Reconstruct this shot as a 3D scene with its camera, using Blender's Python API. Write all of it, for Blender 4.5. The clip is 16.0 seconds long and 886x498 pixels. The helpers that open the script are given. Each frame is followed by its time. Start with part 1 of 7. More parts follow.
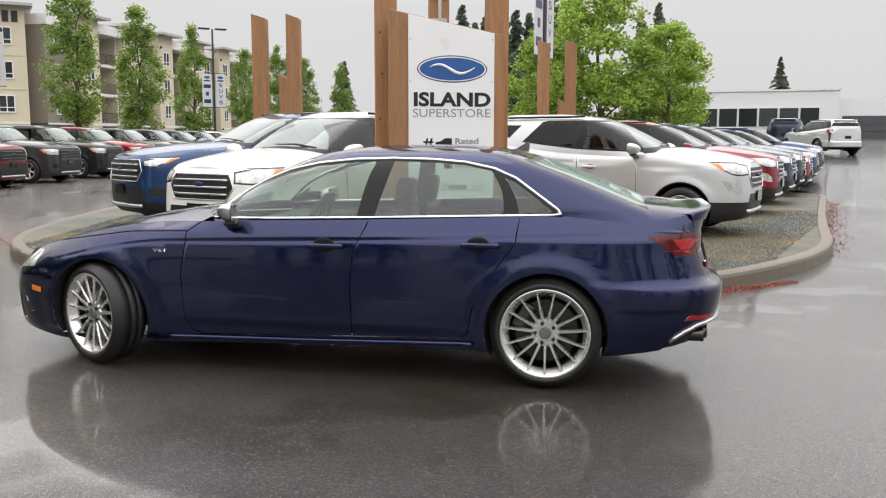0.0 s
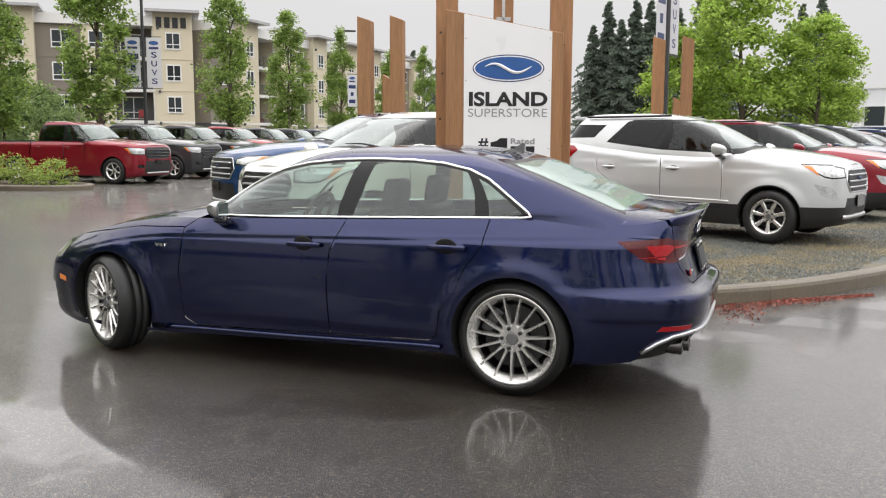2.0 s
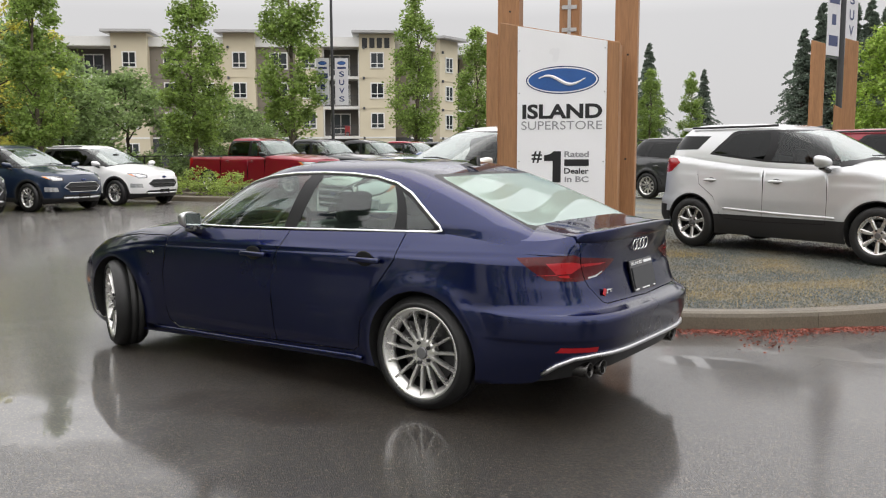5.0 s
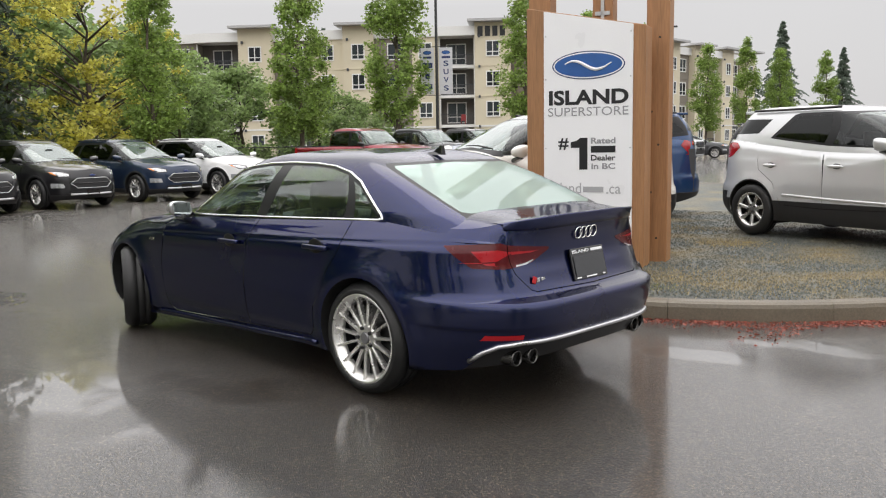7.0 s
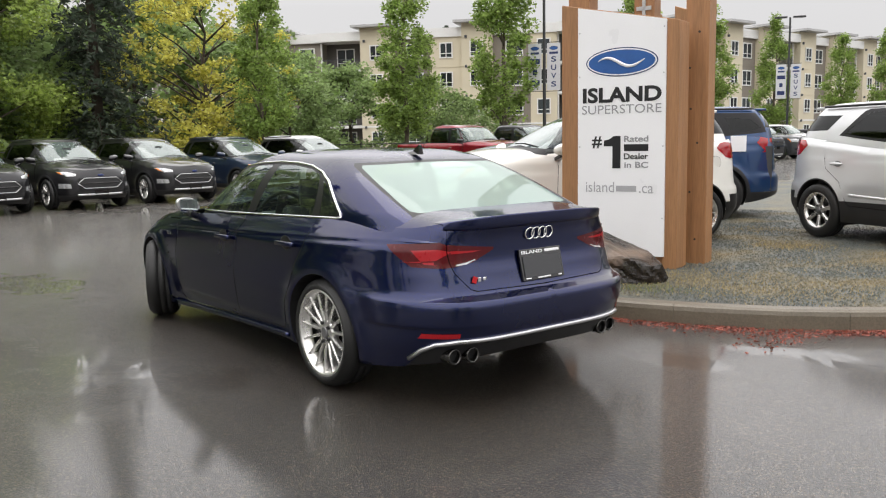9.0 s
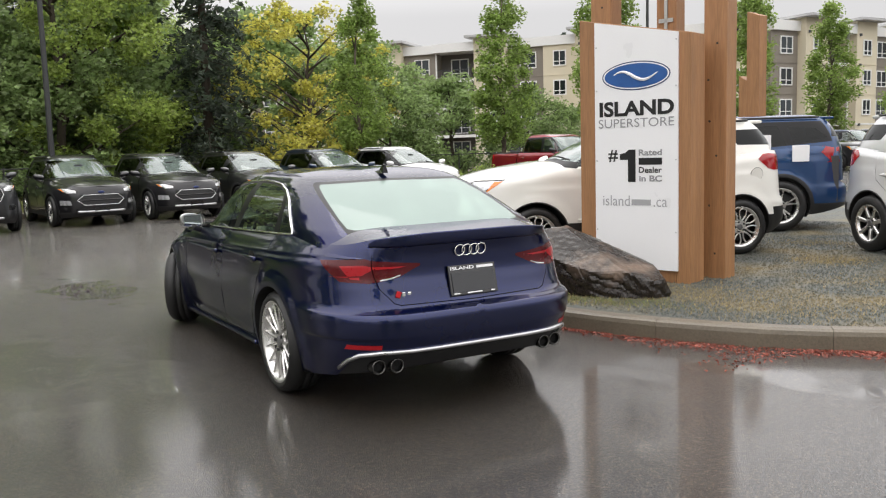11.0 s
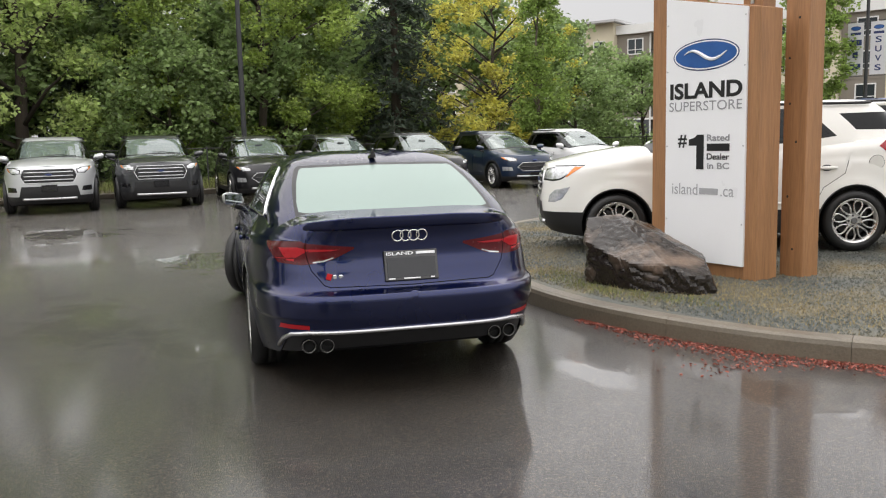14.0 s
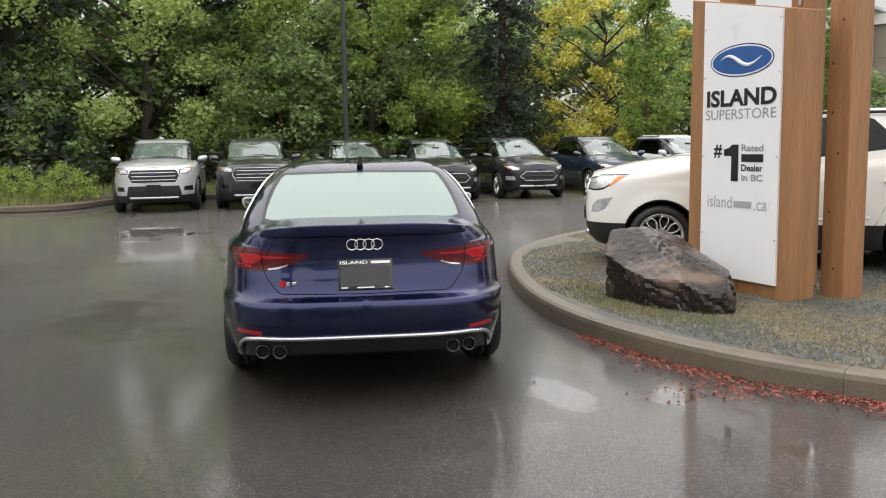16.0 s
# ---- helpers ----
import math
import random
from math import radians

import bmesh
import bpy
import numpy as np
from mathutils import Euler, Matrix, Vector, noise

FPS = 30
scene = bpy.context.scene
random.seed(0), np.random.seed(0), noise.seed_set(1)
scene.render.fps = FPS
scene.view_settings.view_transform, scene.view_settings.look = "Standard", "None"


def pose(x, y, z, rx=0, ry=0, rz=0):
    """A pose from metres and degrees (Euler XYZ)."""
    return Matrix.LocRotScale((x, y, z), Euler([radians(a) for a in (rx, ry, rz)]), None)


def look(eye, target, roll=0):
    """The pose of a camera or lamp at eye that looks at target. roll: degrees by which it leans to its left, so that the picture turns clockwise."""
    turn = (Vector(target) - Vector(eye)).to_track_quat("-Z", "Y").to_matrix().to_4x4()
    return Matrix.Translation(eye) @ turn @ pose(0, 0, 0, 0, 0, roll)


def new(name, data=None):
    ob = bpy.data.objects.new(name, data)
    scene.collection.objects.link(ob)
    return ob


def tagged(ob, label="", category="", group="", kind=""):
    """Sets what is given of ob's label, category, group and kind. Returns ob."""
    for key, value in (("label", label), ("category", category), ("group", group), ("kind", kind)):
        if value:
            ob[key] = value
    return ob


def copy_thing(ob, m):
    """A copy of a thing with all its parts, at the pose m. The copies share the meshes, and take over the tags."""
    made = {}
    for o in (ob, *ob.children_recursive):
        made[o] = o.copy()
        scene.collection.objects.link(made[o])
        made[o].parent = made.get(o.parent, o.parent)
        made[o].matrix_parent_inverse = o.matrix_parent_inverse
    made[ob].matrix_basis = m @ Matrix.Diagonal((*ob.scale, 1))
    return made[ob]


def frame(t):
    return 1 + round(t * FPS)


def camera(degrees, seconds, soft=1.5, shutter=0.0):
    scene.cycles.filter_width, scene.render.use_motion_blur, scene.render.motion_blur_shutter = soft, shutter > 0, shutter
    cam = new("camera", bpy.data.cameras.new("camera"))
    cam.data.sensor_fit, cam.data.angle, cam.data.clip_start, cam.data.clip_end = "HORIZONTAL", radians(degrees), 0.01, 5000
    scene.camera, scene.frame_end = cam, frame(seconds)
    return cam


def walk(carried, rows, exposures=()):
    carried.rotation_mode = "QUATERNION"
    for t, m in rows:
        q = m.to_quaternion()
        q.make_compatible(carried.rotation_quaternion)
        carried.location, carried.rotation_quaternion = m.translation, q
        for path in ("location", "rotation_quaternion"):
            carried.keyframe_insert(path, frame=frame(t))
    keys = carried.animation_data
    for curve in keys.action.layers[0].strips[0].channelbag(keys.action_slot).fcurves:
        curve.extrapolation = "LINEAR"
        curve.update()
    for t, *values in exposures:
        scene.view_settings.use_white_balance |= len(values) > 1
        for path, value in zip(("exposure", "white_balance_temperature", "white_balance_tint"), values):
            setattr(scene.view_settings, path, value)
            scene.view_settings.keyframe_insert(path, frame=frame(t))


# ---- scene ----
cam = camera(54.7, 16.0, soft=1.15)
PATH = [
    (0, (0.291, -0.002, 1.419), (0.204, 1.98, 1.167), 0.1),
    (0.5, (0.531, 0.038, 1.431), (0.357, 2.013, 1.167), 0.3),
    (1, (0.811, 0.053, 1.439), (0.529, 2.017, 1.189), 0.4),
    (1.5, (1.068, 0.082, 1.439), (0.698, 2.031, 1.187), 0.1),
    (2, (1.314, 0.166, 1.431), (0.879, 2.101, 1.176), 0.2),
    (2.5, (1.567, 0.204, 1.434), (1.04, 2.119, 1.198), 0.2),
    (3, (1.843, 0.264, 1.455), (1.214, 2.149, 1.225), -0.1),
    (3.5, (2.073, 0.37, 1.436), (1.369, 2.227, 1.198), -0.3),
    (4, (2.308, 0.497, 1.437), (1.539, 2.327, 1.196), -0.6),
    (4.2, (2.414, 0.542, 1.43), (1.619, 2.362, 1.197), -0.5),
    (6.3, (3.531, 0.936, 1.45), (2.476, 2.616, 1.2), -0.7),
    (6.5, (3.609, 0.985, 1.44), (2.525, 2.646, 1.187), -0.9),
    (7, (3.784, 1.166, 1.432), (2.643, 2.789, 1.182), -1.0),
    (7.5, (4.012, 1.269, 1.439), (2.811, 2.851, 1.201), -1.6),
    (8, (4.233, 1.398, 1.446), (2.971, 2.93, 1.199), -1.2),
    (8.5, (4.415, 1.534, 1.429), (3.106, 3.025, 1.177), -1.0),
    (9, (4.579, 1.715, 1.44), (3.213, 3.154, 1.186), -1.1),
    (9.2, (4.678, 1.76, 1.439), (3.286, 3.174, 1.187), -1.0),
    (11.3, (5.585, 2.467, 1.497), (4.009, 3.676, 1.262), -1.5),
    (11.5, (5.659, 2.54, 1.499), (4.072, 3.732, 1.257), -1.3),
    (12, (5.816, 2.757, 1.486), (4.163, 3.853, 1.225), -1.5),
    (12.5, (5.911, 3.014, 1.48), (4.207, 4.032, 1.227), -1.4),
    (13, (6.096, 3.248, 1.498), (4.359, 4.211, 1.261), -2.0),
    (13.5, (6.228, 3.484, 1.493), (4.454, 4.372, 1.24), -2.0),
    (14, (6.305, 3.739, 1.475), (4.487, 4.531, 1.216), -1.4),
    (14.5, (6.398, 3.974, 1.483), (4.557, 4.718, 1.241), -1.1),
    (15, (6.514, 4.229, 1.494), (4.661, 4.944, 1.252), -0.6),
    (15.5, (6.562, 4.46, 1.482), (4.681, 5.09, 1.225), -0.9),
    (16, (6.571, 4.709, 1.487), (4.653, 5.22, 1.243), -0.9),
]
walk(cam, [(t, look(eye, target, roll)) for t, eye, target, roll in PATH],
     ((0, 0.0), (1, 0.10), (2, 0.06), (3, -0.05), (4, -0.09), (6.5, -0.06), (8.5, 0.02), (9.2, 0.04), (11.5, 0.01), (13, -0.02), (16, 0.0)))

# ---- world and light: an overcast, rainy day ----
world = bpy.data.worlds.new("overcast_sky")
scene.world = world
world.use_nodes = True
wn, wl = world.node_tree.nodes, world.node_tree.links
wn.clear()
w_out = wn.new("ShaderNodeOutputWorld")
w_bg = wn.new("ShaderNodeBackground")
w_sky = wn.new("ShaderNodeTexSky")
w_sky.sky_type, w_sky.sun_disc = "NISHITA", False
w_sky.sun_elevation, w_sky.sun_rotation = radians(55), radians(150)
w_sky.air_density, w_sky.dust_density, w_sky.ozone_density = 1.0, 6.0, 1.0
w_scale = wn.new("ShaderNodeMix")
w_scale.data_type, w_scale.blend_type = "RGBA", "MULTIPLY"
w_scale.inputs["Factor"].default_value = 1.0
w_scale.inputs["B"].default_value = (0.09, 0.09, 0.09, 1)
w_coord = wn.new("ShaderNodeTexCoord")
w_sep = wn.new("ShaderNodeSeparateXYZ")
w_ramp = wn.new("ShaderNodeValToRGB")
w_ramp.color_ramp.elements[0].position, w_ramp.color_ramp.elements[0].color = 0.02, (0.77, 0.757, 0.76, 1)
w_ramp.color_ramp.elements[1].position, w_ramp.color_ramp.elements[1].color = 0.85, (2.53, 2.48, 2.48, 1)
for w_at, w_col in ((0.15, (0.80, 0.787, 0.79, 1)), (0.33, (1.95, 1.91, 1.91, 1))):
    w_ramp.color_ramp.elements.new(w_at).color = w_col
w_cloud = wn.new("ShaderNodeTexNoise")
w_cloud.inputs["Scale"].default_value, w_cloud.inputs["Detail"].default_value = 1.6, 4.0
w_cr = wn.new("ShaderNodeMapRange")
w_cr.inputs["To Min"].default_value, w_cr.inputs["To Max"].default_value = 0.92, 1.08
w_cl = wn.new("ShaderNodeMix")
w_cl.data_type, w_cl.blend_type = "RGBA", "MULTIPLY"
w_cl.inputs["Factor"].default_value = 1.0
w_mix = wn.new("ShaderNodeMix")
w_mix.data_type = "RGBA"
w_mix.inputs["Factor"].default_value = 0.9
wl.new(w_coord.outputs["Generated"], w_sep.inputs[0])
wl.new(w_sep.outputs["Z"], w_ramp.inputs[0])
wl.new(w_coord.outputs["Generated"], w_cloud.inputs["Vector"])
wl.new(w_cloud.outputs["Fac"], w_cr.inputs["Value"])
wl.new(w_ramp.outputs[0], w_cl.inputs["A"])
wl.new(w_cr.outputs[0], w_cl.inputs["B"])
wl.new(w_sky.outputs[0], w_scale.inputs["A"])
wl.new(w_scale.outputs["Result"], w_mix.inputs["A"])
wl.new(w_cl.outputs["Result"], w_mix.inputs["B"])
wl.new(w_mix.outputs["Result"], w_bg.inputs["Color"])
w_bg.inputs["Strength"].default_value = 1.0
wl.new(w_bg.outputs[0], w_out.inputs[0])
sun = new("sun", bpy.data.lights.new("sun", "SUN"))
sun.data.energy, sun.data.angle, sun.data.color = 0.6, radians(40), (1.0, 0.97, 0.93)
sun.matrix_world = look((0, 0, 30), (9, -12, 0))


# ---- materials ----
def material(name, color, rough=0.5, metal=0.0, vary=0.12, scale=8.0, fine=90.0, bump=0.0, bump_scale=None,
             coat=0.0, spec=0.5, rough_vary=0.08, random_tint=0.0, island_tint=0.0, stretch=(1, 1, 1), second=None, second_cut=(0.52, 0.62)):
    """A surface with large stains and fine grain. second: a colour that shows through in patches."""
    m = bpy.data.materials.new(name)
    m.use_nodes = True
    n, l = m.node_tree.nodes, m.node_tree.links
    b = n["Principled BSDF"]
    co = n.new("ShaderNodeTexCoord")
    mp = n.new("ShaderNodeMapping")
    mp.inputs["Scale"].default_value = stretch
    l.new(co.outputs["Object"], mp.inputs["Vector"])
    big, small = n.new("ShaderNodeTexNoise"), n.new("ShaderNodeTexNoise")
    for t, s, d in ((big, scale, 5.0), (small, fine, 3.0)):
        t.inputs["Scale"].default_value, t.inputs["Detail"].default_value = s, d
        l.new(mp.outputs[0], t.inputs["Vector"])
    add = n.new("ShaderNodeMath")
    add.operation = "ADD"
    l.new(big.outputs["Fac"], add.inputs[0])
    l.new(small.outputs["Fac"], add.inputs[1])
    rg = n.new("ShaderNodeMapRange")
    rg.inputs["From Min"].default_value, rg.inputs["From Max"].default_value = 0.6, 1.4
    rg.inputs["To Min"].default_value, rg.inputs["To Max"].default_value = 1 - vary, 1 + vary
    l.new(add.outputs[0], rg.inputs["Value"])
    tint = rg.outputs[0]
    for amount, node, socket in ((random_tint, "ShaderNodeObjectInfo", "Random"), (island_tint, "ShaderNodeNewGeometry", "Random Per Island")):
        if amount:
            oi, r2, mul = n.new(node), n.new("ShaderNodeMapRange"), n.new("ShaderNodeMath")
            r2.inputs["To Min"].default_value, r2.inputs["To Max"].default_value = 1 - amount, 1 + amount
            l.new(oi.outputs[socket], r2.inputs["Value"])
            mul.operation = "MULTIPLY"
            l.new(tint, mul.inputs[0])
            l.new(r2.outputs[0], mul.inputs[1])
            tint = mul.outputs[0]
    base = n.new("ShaderNodeRGB")
    base.outputs[0].default_value = (*color, 1)
    col = base.outputs[0]
    if second:
        pm, pr = n.new("ShaderNodeMix"), n.new("ShaderNodeMapRange")
        pm.data_type = "RGBA"
        pr.inputs["From Min"].default_value, pr.inputs["From Max"].default_value = second_cut
        pm.inputs["B"].default_value = (*second, 1)
        l.new(big.outputs["Fac"], pr.inputs["Value"])
        l.new(pr.outputs[0], pm.inputs["Factor"])
        l.new(col, pm.inputs["A"])
        col = pm.outputs["Result"]
    mx = n.new("ShaderNodeVectorMath")
    mx.operation = "SCALE"
    l.new(col, mx.inputs[0])
    l.new(tint, mx.inputs["Scale"])
    l.new(mx.outputs[0], b.inputs["Base Color"])
    b.inputs["Metallic"].default_value = metal
    b.inputs["Coat Weight"].default_value, b.inputs["Coat Roughness"].default_value = coat, 0.03
    b.inputs["Specular IOR Level"].default_value = spec
    rr = n.new("ShaderNodeMapRange")
    rr.inputs["To Min"].default_value, rr.inputs["To Max"].default_value = max(0.0, rough - rough_vary), min(1.0, rough + rough_vary)
    l.new(big.outputs["Fac"], rr.inputs["Value"])
    l.new(rr.outputs[0], b.inputs["Roughness"])
    if bump:
        bp = n.new("ShaderNodeBump")
        bp.inputs["Strength"].default_value, bp.inputs["Distance"].default_value = 1.0, bump
        src = small
        if bump_scale:
            src = n.new("ShaderNodeTexNoise")
            src.inputs["Scale"].default_value, src.inputs["Detail"].default_value = bump_scale, 4.0
            l.new(mp.outputs[0], src.inputs["Vector"])
        l.new(src.outputs["Fac"], bp.inputs["Height"])
        l.new(bp.outputs[0], b.inputs["Normal"])
    return m


def glass(name, color, rough=0.0, mist=0.0, shine=0.09, edge=0.90):
    """A thin pane: clear, tinted, with a real reflection; mist: breath and drizzle on it, on the rear screen also
    painted sky sheen.
    """
    m = bpy.data.materials.new(name)
    m.use_nodes = True
    n, l = m.node_tree.nodes, m.node_tree.links
    n.clear()
    out, tr, gl, mix, lw, po, ma = (n.new("ShaderNode" + k) for k in ("OutputMaterial", "BsdfTransparent", "BsdfGlossy", "MixShader", "LayerWeight", "Math", "Math"))
    tr.inputs["Color"].default_value = (*color, 1)
    gl.inputs["Roughness"].default_value = rough
    gl.inputs["Color"].default_value = (0.95, 0.97, 0.97, 1)
    lw.inputs["Blend"].default_value = 0.5
    po.operation, ma.operation = "POWER", "MULTIPLY_ADD"
    po.inputs[1].default_value, ma.inputs[1].default_value, ma.inputs[2].default_value = 4.0, edge, shine
    l.new(lw.outputs["Facing"], po.inputs[0])
    l.new(po.outputs[0], ma.inputs[0])
    l.new(ma.outputs[0], mix.inputs[0])
    body = tr.outputs[0]
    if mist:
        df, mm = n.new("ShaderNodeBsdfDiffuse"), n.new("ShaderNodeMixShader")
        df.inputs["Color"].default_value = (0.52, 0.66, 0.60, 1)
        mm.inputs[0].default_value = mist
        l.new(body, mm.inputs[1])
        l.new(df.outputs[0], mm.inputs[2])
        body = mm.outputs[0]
    l.new(body, mix.inputs[1])
    l.new(gl.outputs[0], mix.inputs[2])
    l.new(mix.outputs[0], out.inputs[0])
    return m


# standing water: centre and half sizes of each shallow hollow
PUDDLES = [(-1.35, 3.85, 1.55, 0.80), (0.0, 4.45, 0.55, 0.30), (1.80, 6.62, 0.50, 0.24), (2.55, 7.30, 0.75, 0.26), (3.6, 8.2, 0.8, 0.3), (5.2, 9.9, 1.0, 0.7), (-4.6, 5.2, 1.6, 0.7), (-9.5, 3.6, 1.8, 0.9), (-3.2, 6.9, 0.8, 0.4)]


def wet_asphalt():
    """Dark aggregate under a film of rain, with shallow smooth puddles."""
    m = bpy.data.materials.new("wet_asphalt")
    m.use_nodes = True
    n, l = m.node_tree.nodes, m.node_tree.links
    b = n["Principled BSDF"]
    def math_(op, a, c, third=None):
        q = n.new("ShaderNodeMath")
        q.operation = op
        for k, v in enumerate((a, c, third)):
            if v is None:
                continue
            if isinstance(v, (int, float)):
                q.inputs[k].default_value = v
            else:
                l.new(v, q.inputs[k])
        return q.outputs[0]
    def ranged(v, f0, f1, t0, t1, soft=False):
        q = n.new("ShaderNodeMapRange")
        if soft:
            q.interpolation_type = "SMOOTHSTEP"
        for key, x in (("From Min", f0), ("From Max", f1), ("To Min", t0), ("To Max", t1)):
            q.inputs[key].default_value = x
        l.new(v, q.inputs["Value"])
        return q.outputs[0]
    def noise_(scale, detail, distort=0.0):
        q = n.new("ShaderNodeTexNoise")
        q.inputs["Scale"].default_value, q.inputs["Detail"].default_value, q.inputs["Distortion"].default_value = scale, detail, distort
        l.new(co, q.inputs["Vector"])
        return q.outputs["Fac"]
    co = n.new("ShaderNodeTexCoord").outputs["Object"]
    blotch, patch, edge, grit = noise_(0.55, 6.0), noise_(0.16, 3.0), noise_(2.2, 6.0, 0.6), noise_(70.0, 3.0)
    cell = n.new("ShaderNodeTexVoronoi")
    cell.inputs["Scale"].default_value = 150.0
    l.new(co, cell.inputs["Vector"])
    tone = n.new("ShaderNodeSeparateColor")
    l.new(cell.outputs["Color"], tone.inputs[0])
    # stones of many greys in black binder
    ramp = n.new("ShaderNodeValToRGB")
    e = ramp.color_ramp.elements
    e[0].position, e[0].color = 0.30, (0.010, 0.0095, 0.009, 1)
    e[1].position, e[1].color = 1.0, (0.168, 0.130, 0.090, 1)
    mid_ = e.new(0.80)
    mid_.color = (0.0285, 0.0240, 0.0190, 1)
    l.new(tone.outputs[0], ramp.inputs[0])
    stain = ranged(blotch, 0.3, 0.7, 0.70, 1.25)
    # lane grows towards -x and pales the base colour: painted sky sheen
    sep = n.new("ShaderNodeSeparateXYZ")
    l.new(co, sep.inputs[0])
    lane = ranged(math_("MULTIPLY_ADD", blotch, 5.0, sep.outputs["X"]), 5.0, -6.0, 0.0, 1.0, True)
    mx = n.new("ShaderNodeVectorMath")
    mx.operation = "SCALE"
    l.new(ramp.outputs[0], mx.inputs[0])
    l.new(math_("MULTIPLY", math_("MULTIPLY_ADD", lane, 0.7, 1.0), stain), mx.inputs["Scale"])
    l.new(mx.outputs[0], b.inputs["Base Color"])
    # water lies in the hollows
    depth = None
    for cx, cy, rx, ry in PUDDLES:
        sub, mul = n.new("ShaderNodeVectorMath"), n.new("ShaderNodeVectorMath")
        sub.operation, mul.operation = "SUBTRACT", "MULTIPLY"
        sub.inputs[1].default_value, mul.inputs[1].default_value = (cx, cy, 0), (1 / rx, 1 / ry, 0)
        l.new(co, sub.inputs[0])
        l.new(sub.outputs[0], mul.inputs[0])
        ln = n.new("ShaderNodeVectorMath")
        ln.operation = "LENGTH"
        l.new(mul.outputs[0], ln.inputs[0])
        d = math_("SUBTRACT", 1.0, ln.outputs["Value"])
        depth = d if depth is None else math_("MAXIMUM", depth, d)
    depth = math_("MULTIPLY_ADD", math_("SUBTRACT", edge, 0.5), 2.6, depth)
    pool = ranged(depth, -0.05, 0.65, 0.0, 1.0, True)
    hollow = ranged(math_("MULTIPLY_ADD", edge, 0.35, patch), 0.72, 0.86, 0.0, 0.75, True)
    water = math_("MAXIMUM", pool, hollow)
    dry = math_("SUBTRACT", 1.0, water)
    # stones that stand out of the film break the shine
    film = math_("MULTIPLY", ranged(grit, 0.40, 0.62, 1.0, 0.60), ranged(tone.outputs[1], 0.55, 0.95, 1.0, 0.60))
    l.new(math_("MAXIMUM", math_("MULTIPLY", film, math_("MULTIPLY_ADD", lane, -0.2, 1.0)), water), b.inputs["Coat Weight"])
    b.inputs["Coat IOR"].default_value = 1.42
    l.new(math_("MULTIPLY_ADD", dry, ranged(blotch, 0.3, 0.7, 0.04, 0.085), 0.014), b.inputs["Coat Roughness"])
    l.new(math_("MULTIPLY_ADD", lane, 0.16, 0.36), b.inputs["Roughness"])
    l.new(math_("MULTIPLY_ADD", lane, 0.45, 0.5), b.inputs["Specular IOR Level"])
    bp = n.new("ShaderNodeBump")
    bp.inputs["Distance"].default_value = 0.006
    l.new(math_("MULTIPLY", dry, 0.9), bp.inputs["Strength"])
    l.new(cell.outputs["Distance"], bp.inputs["Height"])
    l.new(bp.outputs[0], b.inputs["Normal"])
    ripple = n.new("ShaderNodeBump")
    ripple.inputs["Distance"].default_value = 0.004
    l.new(math_("MULTIPLY_ADD", dry, 0.085, 0.004), ripple.inputs["Strength"])
    l.new(grit, ripple.inputs["Height"])
    l.new(ripple.outputs[0], b.inputs["Coat Normal"])
    return m


def timber(name, color):
    """Cedar with long upright grain."""
    m = material(name, color, rough=0.55, vary=0.28, scale=5.0, fine=26.0, bump=0.002, random_tint=0.08, stretch=(3.0, 3.0, 0.22))
    return m


MAT_ASPHALT = wet_asphalt()
MAT_KERB = material("wet_concrete", (0.135, 0.113, 0.082), rough=0.42, vary=0.25, scale=3.0, fine=60, bump=0.003, random_tint=0.03)
MAT_GRAVEL = material("crushed_gravel", (0.085, 0.095, 0.086), rough=0.6, vary=0.5, scale=1.3, fine=55, bump=0.012, second=(0.150, 0.120, 0.062), second_cut=(0.40, 0.75))
MAT_STONE_CHIP = material("gravel_chip", (0.105, 0.112, 0.098), rough=0.55, vary=0.45, scale=1.3, island_tint=0.35, second=(0.165, 0.130, 0.066), second_cut=(0.46, 0.70))
MAT_LEAF_DRIFT = material("red_leaf_litter", (0.27, 0.075, 0.05), rough=0.5, vary=0.2, island_tint=0.5)
MAT_DRY_GRASS = material("dry_grass", (0.33, 0.25, 0.105), rough=0.7, vary=0.2, island_tint=0.4)
MAT_GRASS = material("lawn_grass", (0.17, 0.19, 0.05), rough=0.65, vary=0.3, scale=3, island_tint=0.35)
MAT_EARTH = material("bed_earth", (0.075, 0.06, 0.04), rough=0.9, vary=0.4, scale=2, bump=0.02)
MAT_ROCK = material("wet_dark_rock", (0.020, 0.0145, 0.0105), spec=0.5, rough=0.27, vary=0.55, scale=3.0, fine=45, bump=0.004, bump_scale=38, second=(0.115, 0.080, 0.057), second_cut=(0.50, 0.66), rough_vary=0.16)
MAT_TIMBER = timber("cedar_timber", (0.33, 0.165, 0.072))
MAT_WHITE_SIGN = material("white_sign_sheet", (0.86, 0.86, 0.87), rough=0.3, vary=0.03, scale=2)
MAT_BLACK_INK = material("black_vinyl", (0.012, 0.012, 0.013), rough=0.35, vary=0.05)
MAT_GREY_INK = material("grey_vinyl", (0.30, 0.30, 0.31), rough=0.4, vary=0.05)
MAT_PALE_INK = material("pale_grey_vinyl", (0.40, 0.40, 0.41), rough=0.4, vary=0.05)
MAT_BLUE_INK = material("blue_vinyl", (0.025, 0.10, 0.32), rough=0.3, vary=0.15, scale=4)
MAT_DARKBLUE_INK = material("navy_vinyl", (0.015, 0.03, 0.12), rough=0.3, vary=0.05)
